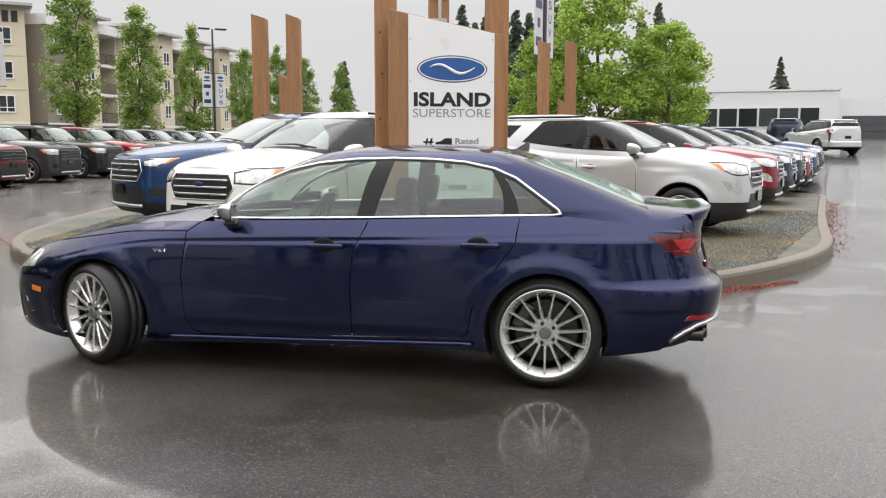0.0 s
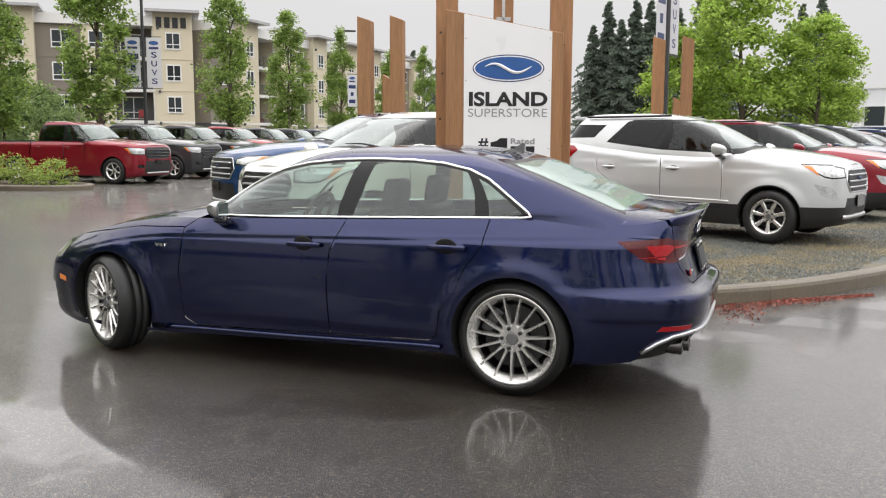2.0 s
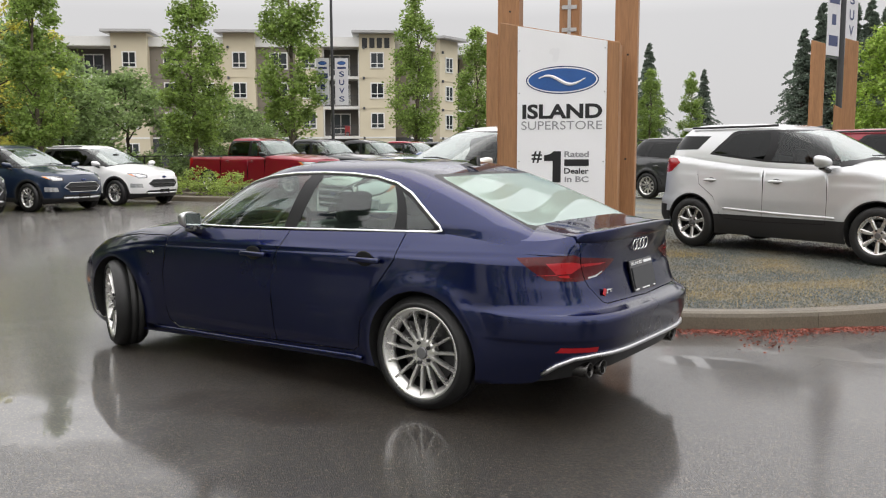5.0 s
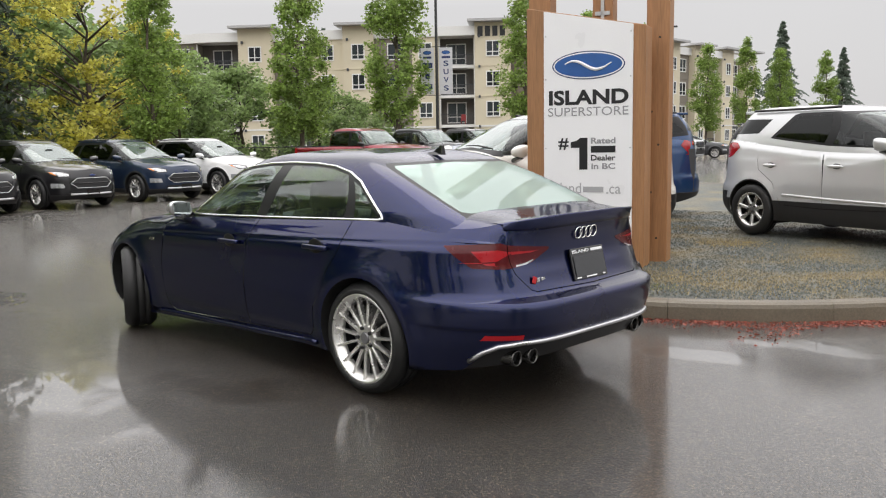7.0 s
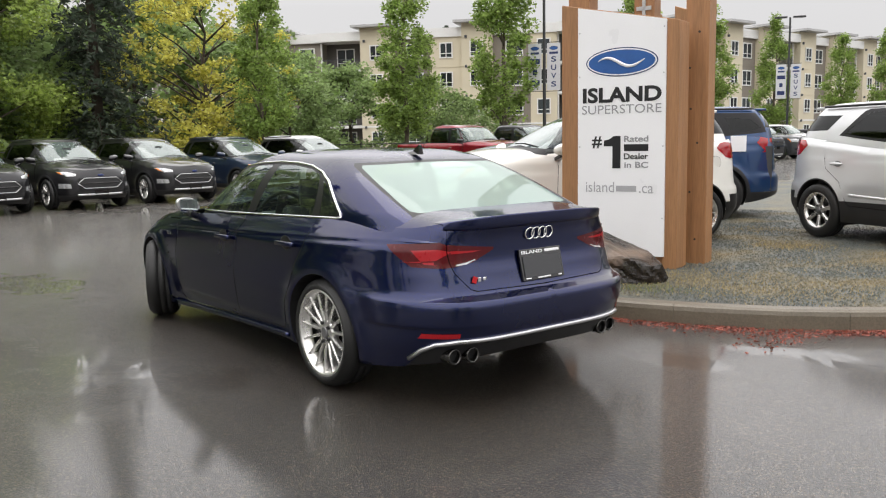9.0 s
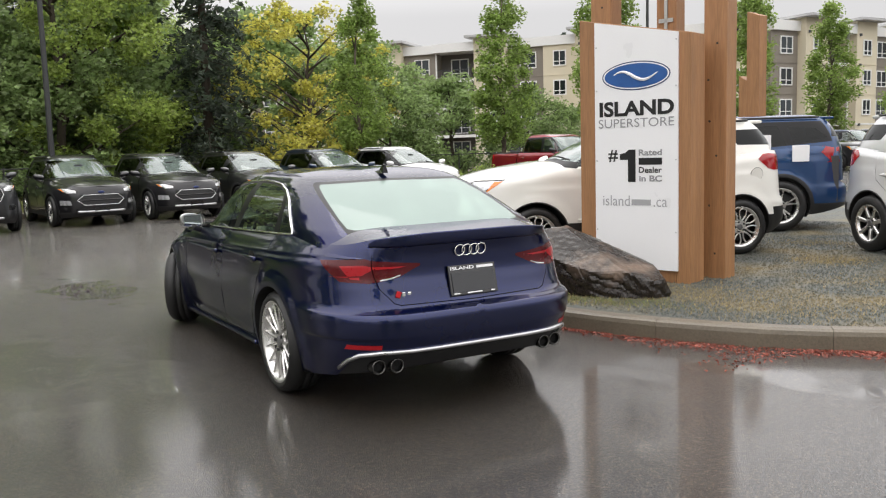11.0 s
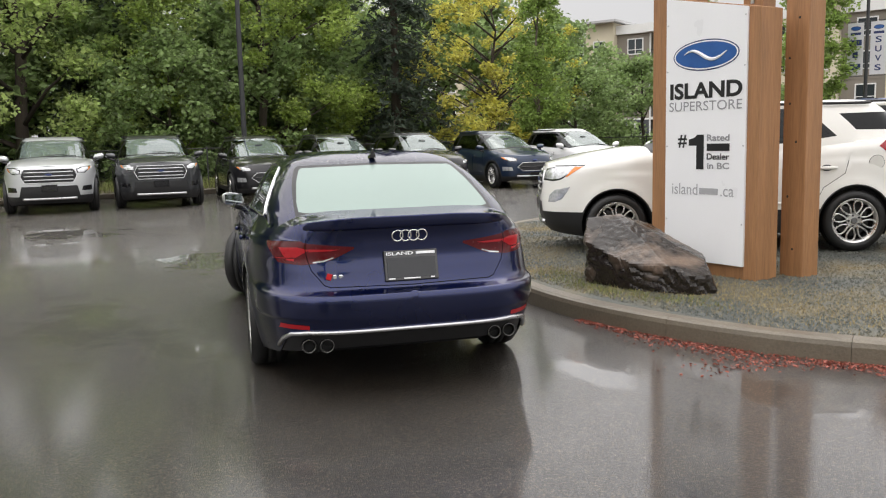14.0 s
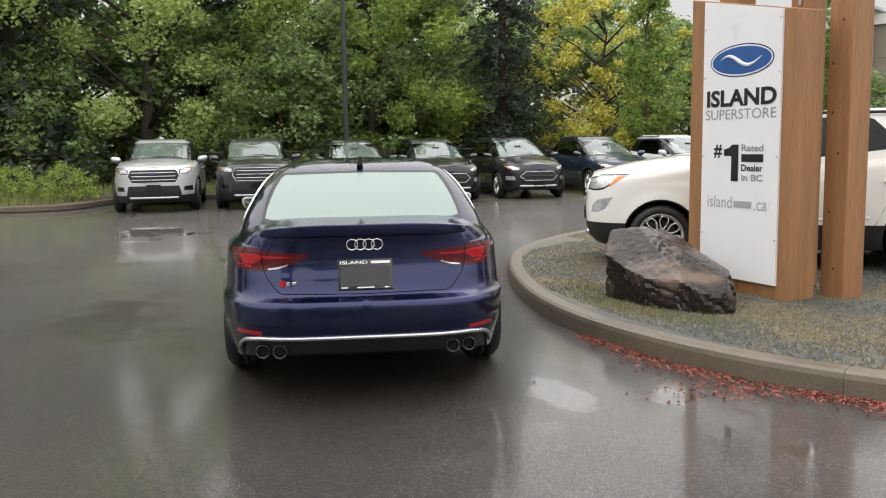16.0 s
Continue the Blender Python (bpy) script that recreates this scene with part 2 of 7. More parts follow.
MAT_STEEL = material("galvanised_steel", (0.5, 0.5, 0.5), rough=0.4, metal=0.9, vary=0.15)
MAT_POLE = material("dark_pole_paint", (0.035, 0.036, 0.038), rough=0.4, vary=0.1)
MAT_BARK = material("grey_bark", (0.13, 0.105, 0.08), rough=0.85, vary=0.35, scale=6, fine=30, bump=0.01, stretch=(2, 2, 0.4))
MAT_BARK_DARK = material("dark_bark", (0.055, 0.042, 0.032), rough=0.9, vary=0.35, scale=6, fine=30, bump=0.01, stretch=(2, 2, 0.4))


def leaf_material(name, color, tint=0.45):
    m = material(name, color, rough=0.45, vary=0.15, scale=0.6, fine=6, island_tint=tint)
    b = m.node_tree.nodes["Principled BSDF"]
    n, l = m.node_tree.nodes, m.node_tree.links
    tl, mix = n.new("ShaderNodeBsdfTranslucent"), n.new("ShaderNodeMixShader")
    src = b.inputs["Base Color"].links[0].from_socket
    l.new(src, tl.inputs["Color"])
    mix.inputs[0].default_value = 0.5
    l.new(b.outputs[0], mix.inputs[1])
    l.new(tl.outputs[0], mix.inputs[2])
    l.new(mix.outputs[0], n["Material Output"].inputs[0])
    return m


MAT_LEAF_MAPLE = leaf_material("maple_leaf", (0.42, 0.52, 0.18))
MAT_LEAF_COLUMN = leaf_material("column_tree_leaf", (0.25, 0.35, 0.085))
MAT_LEAF_YELLOW = leaf_material("golden_leaf", (0.56, 0.53, 0.115))
MAT_LEAF_BRIGHT = leaf_material("ornamental_leaf", (0.36, 0.49, 0.10))
MAT_LEAF_DARK = leaf_material("hedge_leaf", (0.25, 0.34, 0.13))
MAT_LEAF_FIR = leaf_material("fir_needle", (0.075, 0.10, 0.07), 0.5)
# skyline needles: distance haze put into a paler, greyer colour
MAT_LEAF_FIR_HAZE = leaf_material("far_fir_needle", (0.17, 0.215, 0.165), 0.4)
MAT_LEAF_SHRUB = leaf_material("shrub_leaf", (0.30, 0.39, 0.09))
MAT_STUCCO = material("cream_stucco", (0.62, 0.56, 0.42), rough=0.85, vary=0.06, scale=0.5)
MAT_TAUPE = material("taupe_siding", (0.23, 0.205, 0.17), rough=0.8, vary=0.07, scale=0.5)
MAT_CHARCOAL = material("charcoal_siding", (0.075, 0.08, 0.088), rough=0.8, vary=0.08, scale=0.5)
MAT_TRIM = material("white_trim", (0.74, 0.74, 0.72), rough=0.6, vary=0.05)
MAT_ROOF_GREY = material("grey_fascia", (0.42, 0.42, 0.42), rough=0.6, vary=0.08)
MAT_WINDOW = material("dark_window_pane", (0.035, 0.042, 0.046), rough=0.10, vary=0.2, random_tint=0.6, spec=0.3)
# balcony back walls: the shade of the recess is put into this dark colour
MAT_RECESS_SHADE = material("shaded_balcony_wall", (0.12, 0.11, 0.10), rough=0.8, vary=0.1)
MAT_PANEL_WHITE = material("white_metal_panel", (0.72, 0.73, 0.75), rough=0.5, vary=0.04, scale=0.3)
MAT_WOOD_FENCE = material("black_chain_fence", (0.03, 0.03, 0.03), rough=0.6, vary=0.1)
MAT_BANNER = material("banner_cloth", (0.62, 0.62, 0.64), rough=0.7, vary=0.08)
MAT_RED_SEAT = material("red_plastic", (0.4, 0.03, 0.03), rough=0.5)


# ---- building blocks ----
def part(name, bm, mat, parent=None, label="", smooth=False, at=None):
    """Links a bmesh as one mesh object, under a thing or a part."""
    me = bpy.data.meshes.new(name)
    bm.to_mesh(me)
    bm.free()
    me.materials.append(mat)
    if smooth:
        me.polygons.foreach_set("use_smooth", [True] * len(me.polygons))
        me.update()
    ob = new(name, me)
    ob.parent = parent
    if at is not None:
        ob.matrix_basis = at
    if label:
        ob["label"] = label
    return ob


def thing(name, m, label, category, group="", kind=""):
    ob = new(name)
    ob.empty_display_size = 0.2
    ob.matrix_basis = m
    return tagged(ob, label, category, group, kind)


def add_box(bm, c, s, m=None, bevel=0.0):
    """A box of size s round c; m turns and moves it."""
    mm = (m or Matrix()) @ Matrix.Translation(c) @ Matrix.Diagonal((*s, 1))
    got = bmesh.ops.create_cube(bm, size=1.0, matrix=mm)
    if bevel:
        edges = list({e for v in got["verts"] for e in v.link_edges})
        bmesh.ops.bevel(bm, geom=edges, offset=bevel, segments=2, affect="EDGES", profile=0.6)
    return got["verts"]


def boxed(c, s, m=None, bevel=0.0):
    bm = bmesh.new()
    add_box(bm, c, s, m, bevel)
    return bm


def tube(bm, points, radii, sides=8, cap=True):
    """A round limb along points."""
    rings = []
    up = Vector((0.3, 0.2, 1)).normalized()
    for i, (p, r) in enumerate(zip(points, radii)):
        p = Vector(p)
        a, b = Vector(points[max(i - 1, 0)]), Vector(points[min(i + 1, len(points) - 1)])
        d = (b - a).normalized()
        x = d.cross(up)
        x = x.normalized() if x.length > 1e-4 else Vector((1, 0, 0))
        y = d.cross(x)
        rings.append([bm.verts.new(p + (x * math.cos(k) + y * math.sin(k)) * r) for k in (2 * math.pi * j / sides for j in range(sides))])
    for ra, rb in zip(rings, rings[1:]):
        for j in range(sides):
            bm.faces.new((ra[j], ra[(j + 1) % sides], rb[(j + 1) % sides], rb[j]))
    if cap:
        bm.faces.new(rings[0][::-1])
        bm.faces.new(rings[-1])
    return bm


def soup(name, verts, faces, mat, parent=None, smooth=False):
    me = bpy.data.meshes.new(name)
    me.from_pydata(verts, [], faces)
    me.materials.append(mat)
    if smooth:
        me.polygons.foreach_set("use_smooth", [True] * len(me.polygons))
    me.update()
    ob = new(name, me)
    ob.parent = parent
    return ob


def cards(rng, centres, size, flat=0.35, aspect=0.7):
    """Leaf-shaped cards (four corners, folded on the midrib) round many centres, as arrays."""
    k = len(centres)
    d = rng.normal(size=(k, 3))
    d[:, 2] = d[:, 2] * flat - 0.25
    d /= np.linalg.norm(d, axis=1)[:, None]
    e = np.cross(d, rng.normal(size=(k, 3)))
    e /= np.linalg.norm(e, axis=1)[:, None]
    s = size * rng.uniform(0.6, 1.3, size=(k, 1))
    n = np.cross(d, e)
    a, b = centres - d * s * 0.5, centres + d * s * 0.5
    c1 = centres + e * s * 0.5 * aspect + n * s * 0.12
    c2 = centres - e * s * 0.5 * aspect + n * s * 0.12
    v = np.stack([a, c1, b, c2], axis=1).reshape(-1, 3)
    f = np.arange(4 * k).reshape(-1, 4)
    return v, f


# ---- ground ----
def smooth01(a, b, v):
    t = min(1.0, max(0.0, (v - a) / (b - a)))
    return t * t * (3 - 2 * t)


def rise(x, y):
    """The lot climbs a little towards the showroom."""
    return 0.034 * min(max(0.0, y - 21.0), 60.0) * smooth01(3.0, 11.0, x)


def ground_sheet():
    xs = sorted({*range(-60, 81, 3), -900, -300, -120, 140, 300, 900})
    ys = sorted({*range(-40, 130, 3), -900, -300, -90, 190, 400, 900})
    verts = [(x, y, rise(x, y)) for y in ys for x in xs]
    w = len(xs)
    faces = [(j * w + i, j * w + i + 1, (j + 1) * w + i + 1, (j + 1) * w + i) for j in range(len(ys) - 1) for i in range(w - 1)]
    return tagged(soup("ground", verts, faces, MAT_ASPHALT, smooth=True), "wet dark asphalt car park with rain puddles", "ground", kind="structure")


ground_sheet()


def rounded(points, times=3, closed=True):
    """Corner cutting: a smooth outline from a few corners."""
    pts = [Vector(p) for p in points]
    for _ in range(times):
        out = []
        k = len(pts)
        for i in range(k if closed else k - 1):
            a, b = pts[i], pts[(i + 1) % k]
            out += [a * 0.75 + b * 0.25, a * 0.25 + b * 0.75]
        if not closed:
            out = [pts[0]] + out + [pts[-1]]
        pts = out
    return pts


def inset(pts, d):
    out, k = [], len(pts)
    for i in range(k):
        t = (pts[(i + 1) % k] - pts[i - 1]).normalized()
        out.append(pts[i] + Vector((-t.y, t.x)) * d)
    return out


def resample(pts, step, closed=True):
    src = pts + [pts[0]] if closed else pts
    out, left = [], 0.0
    for a, b in zip(src, src[1:]):
        length = (b - a).length
        d = left
        while d < length:
            out.append(a.lerp(b, d / length))
            d += step
        left = d - length
    return out


def kerbed_bed(name, corners, top, fill_mat, label, kerb_w=0.17, kerb_h=0.15, stone=1.25):
    """A planted bed: a fill sheet inside a ring of cast kerb stones."""
    outer = resample(rounded(corners), 0.25)
    inner = inset(outer, kerb_w)
    bed = bmesh.new()
    ring = [bed.verts.new((p.x, p.y, top + rise(p.x, p.y))) for p in inset(outer, kerb_w - 0.02)]
    bed.faces.new(ring)
    bmesh.ops.triangulate(bed, faces=bed.faces[:])
    ob = part(name, bed, fill_mat)
    tagged(ob, label, "planting bed", kind="structure")
    kerb = thing("kerb", Matrix(), "rounded cast concrete kerb, wet and stained", "kerb", kind="structure")
    per = max(2, round(stone / 0.25))
    k = len(outer)
    prof = [(0.0, -0.05), (0.004, kerb_h - 0.045), (0.014, kerb_h - 0.015), (0.04, kerb_h), (kerb_w - 0.02, kerb_h), (kerb_w, kerb_h - 0.015), (kerb_w, 0.02)]
    i = 0
    while i < k:
        n = min(per, k - i)
        bm = bmesh.new()
        rows = []
        for j in range(n + 1):
            f = (i + j) % k
            a, b = outer[f], inner[f]
            if j == n:
                a, b = a.lerp(outer[f - 1], 0.012), b.lerp(inner[f - 1], 0.012)
            side = (b - a) / kerb_w
            g = rise(a.x, a.y)
            rows.append([bm.verts.new((a.x + side.x * u, a.y + side.y * u, z + g)) for u, z in prof])
        for ra, rb in zip(rows, rows[1:]):
            for q in range(len(prof) - 1):
                bm.faces.new((ra[q], rb[q], rb[q + 1], ra[q + 1]))
        bm.faces.new(rows[0])
        bm.faces.new(rows[-1][::-1])
        part("kerb_stone", bm, MAT_KERB, kerb)
        i += n
    return ob


ISLAND = [(-6.9, 17.7), (-6.55, 13.6), (-5.9, 10.6), (-4.2, 8.6), (-2.3, 7.75), (0.1, 7.28), (1.9, 7.7), (3.1, 8.6), (4.6, 10.4), (5.6, 13.3), (7.9, 19.2), (8.5, 20.6), (8.3, 21.2), (7.4, 21.5), (2, 23.2), (-4, 25.4), (-7.0, 24.8)]
kerbed_bed("planting_island", ISLAND, 0.135, MAT_GRAVEL, "gravel island with dry grass patches inside a kerb")
kerbed_bed("tree_bed", [(0.8, 38.2), (12.4, 38.2), (12.4, 48.5), (0.8, 48.5)], 0.13, MAT_EARTH, "kerbed planting bed with ornamental trees")
kerbed_bed("lawn", [(-19.6, 66), (-19.4, 24), (-19.4, 3.4), (-18.6, 2.0), (-16.4, 1.4), (-15.9, 0.2), (-16.6, -3), (-17, -30), (-130, -30), (-130, 66)], 0.12, MAT_EARTH, "grass verge and wooded ground behind a kerb", stone=2.5)
kerbed_bed("shrub_bed", [(-19.2, 20.2), (-15.6, 20.0), (-13.6, 20.3), (-13.2, 21.3), (-14.4, 22.3), (-19.2, 22.3)], 0.13, MAT_EARTH, "small kerbed shrub bed among the parking bays")

rng = np.random.default_rng(7)


def on_island(x, y):
    """Well inside the front end of the gravel island."""
    if y > 9.6:
        return -5.3 + (y - 10) * -0.1 < x < 3.6 + (y - 9.6) * 0.5
    return (x + 0.3) ** 2 / 3.9 ** 2 + (y - 9.8) ** 2 / 2.15 ** 2 < 1


def gravel_chips():
    pts = []
    while len(pts) < 70000:
        x, y = rng.uniform(-6, 7.5), rng.uniform(7.4, 16.0)
        if on_island(x, y) and rng.uniform() < 1.25 - (y - 7.4) / 12:
            pts.append((x, y))
    p = np.array(pts)
    k = len(p)
    s = rng.uniform(0.006, 0.014, size=(k, 1))
    tet = np.array([(1, 0, -0.3), (-0.6, 0.8, -0.3), (-0.6, -0.8, -0.3), (0.1, 0.1, 0.75)])
    ang = rng.uniform(0, 6.28, size=k)
    c, sn = np.cos(ang), np.sin(ang)
    v = tet[None] * s[:, None] * rng.uniform(0.7, 1.3, size=(k, 4, 1))
    x = v[..., 0] * c[:, None] - v[..., 1] * sn[:, None] + p[:, :1]
    y = v[..., 0] * sn[:, None] + v[..., 1] * c[:, None] + p[:, 1:]
    z = v[..., 2] + 0.142
    verts = np.stack([x, y, z], -1).reshape(-1, 3)
    b = np.arange(k)[:, None] * 4
    faces = np.concatenate([b + np.array([0, 1, 3]), b + np.array([1, 2, 3]), b + np.array([2, 0, 3])])
    tagged(soup("gravel", verts.tolist(), faces.tolist(), MAT_STONE_CHIP), "loose grey-green crushed gravel on the island", "gravel", kind="stuff")


gravel_chips()


def blades(centres, height, mat, name, label, lean=0.5):
    k = len(centres)
    c = np.asarray(centres)
    ang = rng.uniform(0, 6.28, k)
    h = height * rng.uniform(0.5, 1.2, k)
    w = 0.0022 + 0.028 * h
    dx, dy = np.cos(ang), np.sin(ang)
    tip = np.stack([c[:, 0] + dx * h * lean * rng.uniform(-1, 1, k), c[:, 1] + dy * h * lean * rng.uniform(-1, 1, k), c[:, 2] + h], 1)
    a = np.stack([c[:, 0] - dy * w, c[:, 1] + dx * w, c[:, 2]], 1)
    b = np.stack([c[:, 0] + dy * w, c[:, 1] - dx * w, c[:, 2]], 1)
    v = np.stack([a, b, tip], 1).reshape(-1, 3)
    return tagged(soup(name, v.tolist(), np.arange(3 * k).reshape(-1, 3).tolist(), mat), label, "grass", kind="stuff")


def grass_on_island():
    spots = []
    for cx, cy, r, n in ((-0.9, 8.0, 0.28, 420), (0.35, 7.95, 0.25, 500), (0.75, 8.6, 0.3, 600), (0.9, 9.1, 0.3, 420), (1.6, 8.5, 0.35, 500), (2.2, 9.0, 0.35, 420), (2.8, 9.6, 0.4, 420), (3.6, 10.4, 0.4, 380),
                         (0.74, 11.6, 0.22, 700), (-0.3, 13.1, 0.25, 400), (1.74, 10.45, 0.3, 300), (0.0, 9.7, 0.3, 260), (-1.8, 8.2, 0.35, 360), (-3.0, 8.7, 0.4, 360), (-4.3, 9.7, 0.4, 380), (-5.2, 11.3, 0.5, 420), (-5.7, 13.2, 0.5, 420), (4.2, 11.6, 0.5, 380)):
        for _ in range(int(n * 3.0)):
            x, y = rng.normal(cx, r * 1.2), rng.normal(cy, r * 1.0)
            if on_island(x, y):
                spots.append((x, y, 0.13))
    blades(spots, 0.030, MAT_DRY_GRASS, "dry_grass", "tufts of straw-yellow dry grass on gravel", lean=1.3)
    green = [(rng.normal(cx, 0.18), rng.normal(cy, 0.10), 0.13) for cx, cy in ((-0.75, 8.02), (-0.4, 7.9), (0.0, 7.86), (0.3, 7.9), (0.62, 8.0), (0.95, 8.2)) for _ in range(260)]
    blades([g for g in green if on_island(g[0], g[1])], 0.042, MAT_GRASS, "green_grass", "green grass tufts at the foot of the boulder", lean=0.9)


grass_on_island()


def leaf_litter():
    """Fallen red bracts washed against the kerb."""
    pts = []
    for _ in range(3600):
        t = rng.uniform()
        x = 0.6 + 2.9 * t
        edge = 7.44 + 0.30 * max(0, x - 0.5) ** 1.35
        wide = 0.05 + 0.14 * math.sin(3.1 * t) ** 2 + (0.18 if 0.5 < t < 0.62 else 0.0)
        pts.append((x, edge - abs(rng.normal(0, wide)) - 0.01))
    for _ in range(1500):
        t = rng.uniform()
        pts.append((4.3 + 4.2 * t + abs(rng.normal(0, 0.16)) + 0.16, 10.6 + 10.4 * t + rng.normal(0, 0.1)))
    for _ in range(800):
        t = rng.uniform(0.35, 1.0)
        pts.append((-5.5 - 1.1 * t - abs(rng.normal(0, 0.35)), 9.6 + 4.5 * t))
    for _ in range(260):
        pts.append((rng.uniform(-3.4, -2.2), 7.75 - rng.uniform(0, 0.2)))
    c = np.array([(x, y, 0.008 + rise(x, y)) for x, y in pts])
    v, f = cards(rng, c, 0.026, flat=0.12, aspect=0.5)
    tagged(soup("leaf_litter", v.tolist(), f.tolist(), MAT_LEAF_DRIFT), "red fallen blossom bracts washed along the kerb", "leaf litter", kind="stuff")
    for x, y, a in ((1.6, 2.6, 0.4), (3.3, 2.9, 1.1), (2.6, 1.2, 2.0)):
        bm = bmesh.new()
        tube(bm, [(x, y, 0.006), (x + 0.06 * math.cos(a), y + 0.06 * math.sin(a), 0.012), (x + 0.12 * math.cos(a + 0.4), y + 0.12 * math.sin(a + 0.4), 0.006)], [0.006, 0.011, 0.003], 6)
        tagged(part("twig", bm, MAT_BARK_DARK), "small dark wet twig lying on asphalt", "twig")


leaf_litter()
lawn_pts = [(rng.uniform(-24, -16.3), rng.uniform(-12, 1.0), 0.12) for _ in range(9000)] + [(rng.uniform(-23.5, -19.7), rng.uniform(1.0, 60), 0.12) for _ in range(22000)]
blades(lawn_pts, 0.30, MAT_GRASS, "verge_grass", "long bright green grass on the verge", lean=0.6)


# ---- lettering ----
def lettering(text, name, mat, parent, plane, box_x, box_z, bold=0.0, depth=0.003):
    """Letters fitted into a box on an upright face: plane takes (along, out, up) to the thing's own space."""
    cu = bpy.data.curves.new(name, "FONT")
    cu.body, cu.offset, cu.extrude = text, bold, 0.0
    cu.resolution_u = 4
    tmp = bpy.data.objects.new(name, cu)
    scene.collection.objects.link(tmp)
    me = bpy.data.meshes.new_from_object(tmp.evaluated_get(bpy.context.evaluated_depsgraph_get()))
    bpy.data.objects.remove(tmp)
    co = np.array([v.co[:] for v in me.vertices])
    lo, hi = co.min(0), co.max(0)
    for v in me.vertices:
        x = box_x[0] + (v.co.x - lo[0]) / (hi[0] - lo[0]) * (box_x[1] - box_x[0])
        z = box_z[0] + (v.co.y - lo[1]) / (hi[1] - lo[1]) * (box_z[1] - box_z[0])
        v.co = plane @ Vector((x, depth, z))
    me.materials.clear()
    me.materials.append(mat)
    ob = new(name, me)
    ob.parent = parent
    return ob


def bar(name, mat, parent, plane, x0, x1, z0, z1, depth=0.003):
    bm = bmesh.new()
    add_box(bm, ((x0 + x1) / 2, depth / 2, (z0 + z1) / 2), (x1 - x0, depth, z1 - z0), plane)
    return part(name, bm, mat, parent)


# ---- the timber pylon sign ----
SIGN_AT = pose(-0.475, 9.088, 0.135, 0, 0, 10.0)


def pylon_sign():
    """Axes: x along the face, -y out of the face towards the road."""
    sign = thing("pylon_sign", SIGN_AT, "white dealership pylon sign clad in cedar timber", "sign")
    W, D = 0.91, 0.30
    def wedge(x0, x1, x2, x3, y0, y1, slope, top0):
        """An upright board: front edge x0..x1, back edge x2..x3, cut on the slant at its top."""
        bm = bmesh.new()
        pts = [(x0, y0), (x1, y0), (x3, y1), (x2, y1)]
        lo = [bm.verts.new((x, y, -0.1)) for x, y in pts]
        hi = [bm.verts.new((x, y, top0 - slope * x)) for x, y in pts]
        bm.faces.new(lo)
        bm.faces.new(hi[::-1])
        for i in range(4):
            bm.faces.new((lo[i], hi[i], hi[(i + 1) % 4], lo[(i + 1) % 4]))
        bmesh.ops.recalc_face_normals(bm, faces=bm.faces[:])
        bmesh.ops.bevel(bm, geom=bm.edges[:], offset=0.006, segments=1, affect="EDGES")
        return bm
    for x0, x1, y0, y1 in ((-0.19, 0.022, 0.0, D), (0.028, W / 2 - 0.003, 0.006, D - 0.006), (W / 2 + 0.003, W - 0.028, 0.006, D - 0.006), (W - 0.022, W + 0.12, 0.0, D)):
        x2, x3 = x0, x1
        part("timber_board", wedge(x0, x1, x2, x3, y0, y1, 0.2, 2.59), MAT_TIMBER, sign)
    bm = bmesh.new()
    pts = [(0.0, 0.12), (W, 0.12), (W, 2.58 - 0.2 * W), (0.0, 2.58)]
    fr = [bm.verts.new((x, -0.022, z)) for x, z in pts]
    bk = [bm.verts.new((x, -0.002, z)) for x, z in pts]
    bm.faces.new(fr)
    bm.faces.new(bk[::-1])
    for i in range(4):
        bm.faces.new((fr[i], bk[i], bk[(i + 1) % 4], fr[(i + 1) % 4]))
    bmesh.ops.recalc_face_normals(bm, faces=bm.faces[:])
    face = part("sign_panel", bm, MAT_WHITE_SIGN, sign, "white sheet panel with dealer lettering")
    flip = Matrix(((1, 0, 0, 0), (0, -1, 0, -0.0225), (0, 0, 1, 0), (0, 0, 0, 1)))
    def disc(name, mat, cx, cz, rx, rz, depth):
        d = bmesh.new()
        bmesh.ops.create_circle(d, cap_ends=True, segments=48, radius=1.0)
        for v in d.verts:
            v.co = flip @ Vector((cx + v.co.x * rx, depth, cz + v.co.y * rz))
        return part(name, d, mat, face)
    cx, cz = 0.462, 2.025
    disc("oval_rim", MAT_DARKBLUE_INK, cx, cz, 0.372, 0.140, 0.002)
    disc("oval_ring", MAT_WHITE_SIGN, cx, cz, 0.360, 0.129, 0.003)
    disc("oval_field", MAT_BLUE_INK, cx, cz, 0.345, 0.117, 0.004)
    sw = bmesh.new()
    wave = [(-0.24 + 0.48 * i / 40, 0.045 * math.sin(i * 0.157 + 0.4)) for i in range(41)]
    tube(sw, [flip @ Vector((cx + x, 0.004, cz + z)) for x, z in wave], [0.004 + 0.014 * math.sin(i * math.pi / 40) for i in range(41)], 6)
    part("oval_flourish", sw, MAT_WHITE_SIGN, face, "plain white flourish on the blue oval")
    lettering("ISLAND", "lettering", MAT_BLACK_INK, face, flip, (0.055, 0.872), (1.635, 1.785), bold=0.035)
    lettering("SUPERSTORE", "lettering", MAT_GREY_INK, face, flip, (0.045, 0.872), (1.525, 1.612))
    lettering("#", "lettering", MAT_BLACK_INK, face, flip, (0.155, 0.262), (1.185, 1.305), bold=0.02)
    one = bmesh.new()
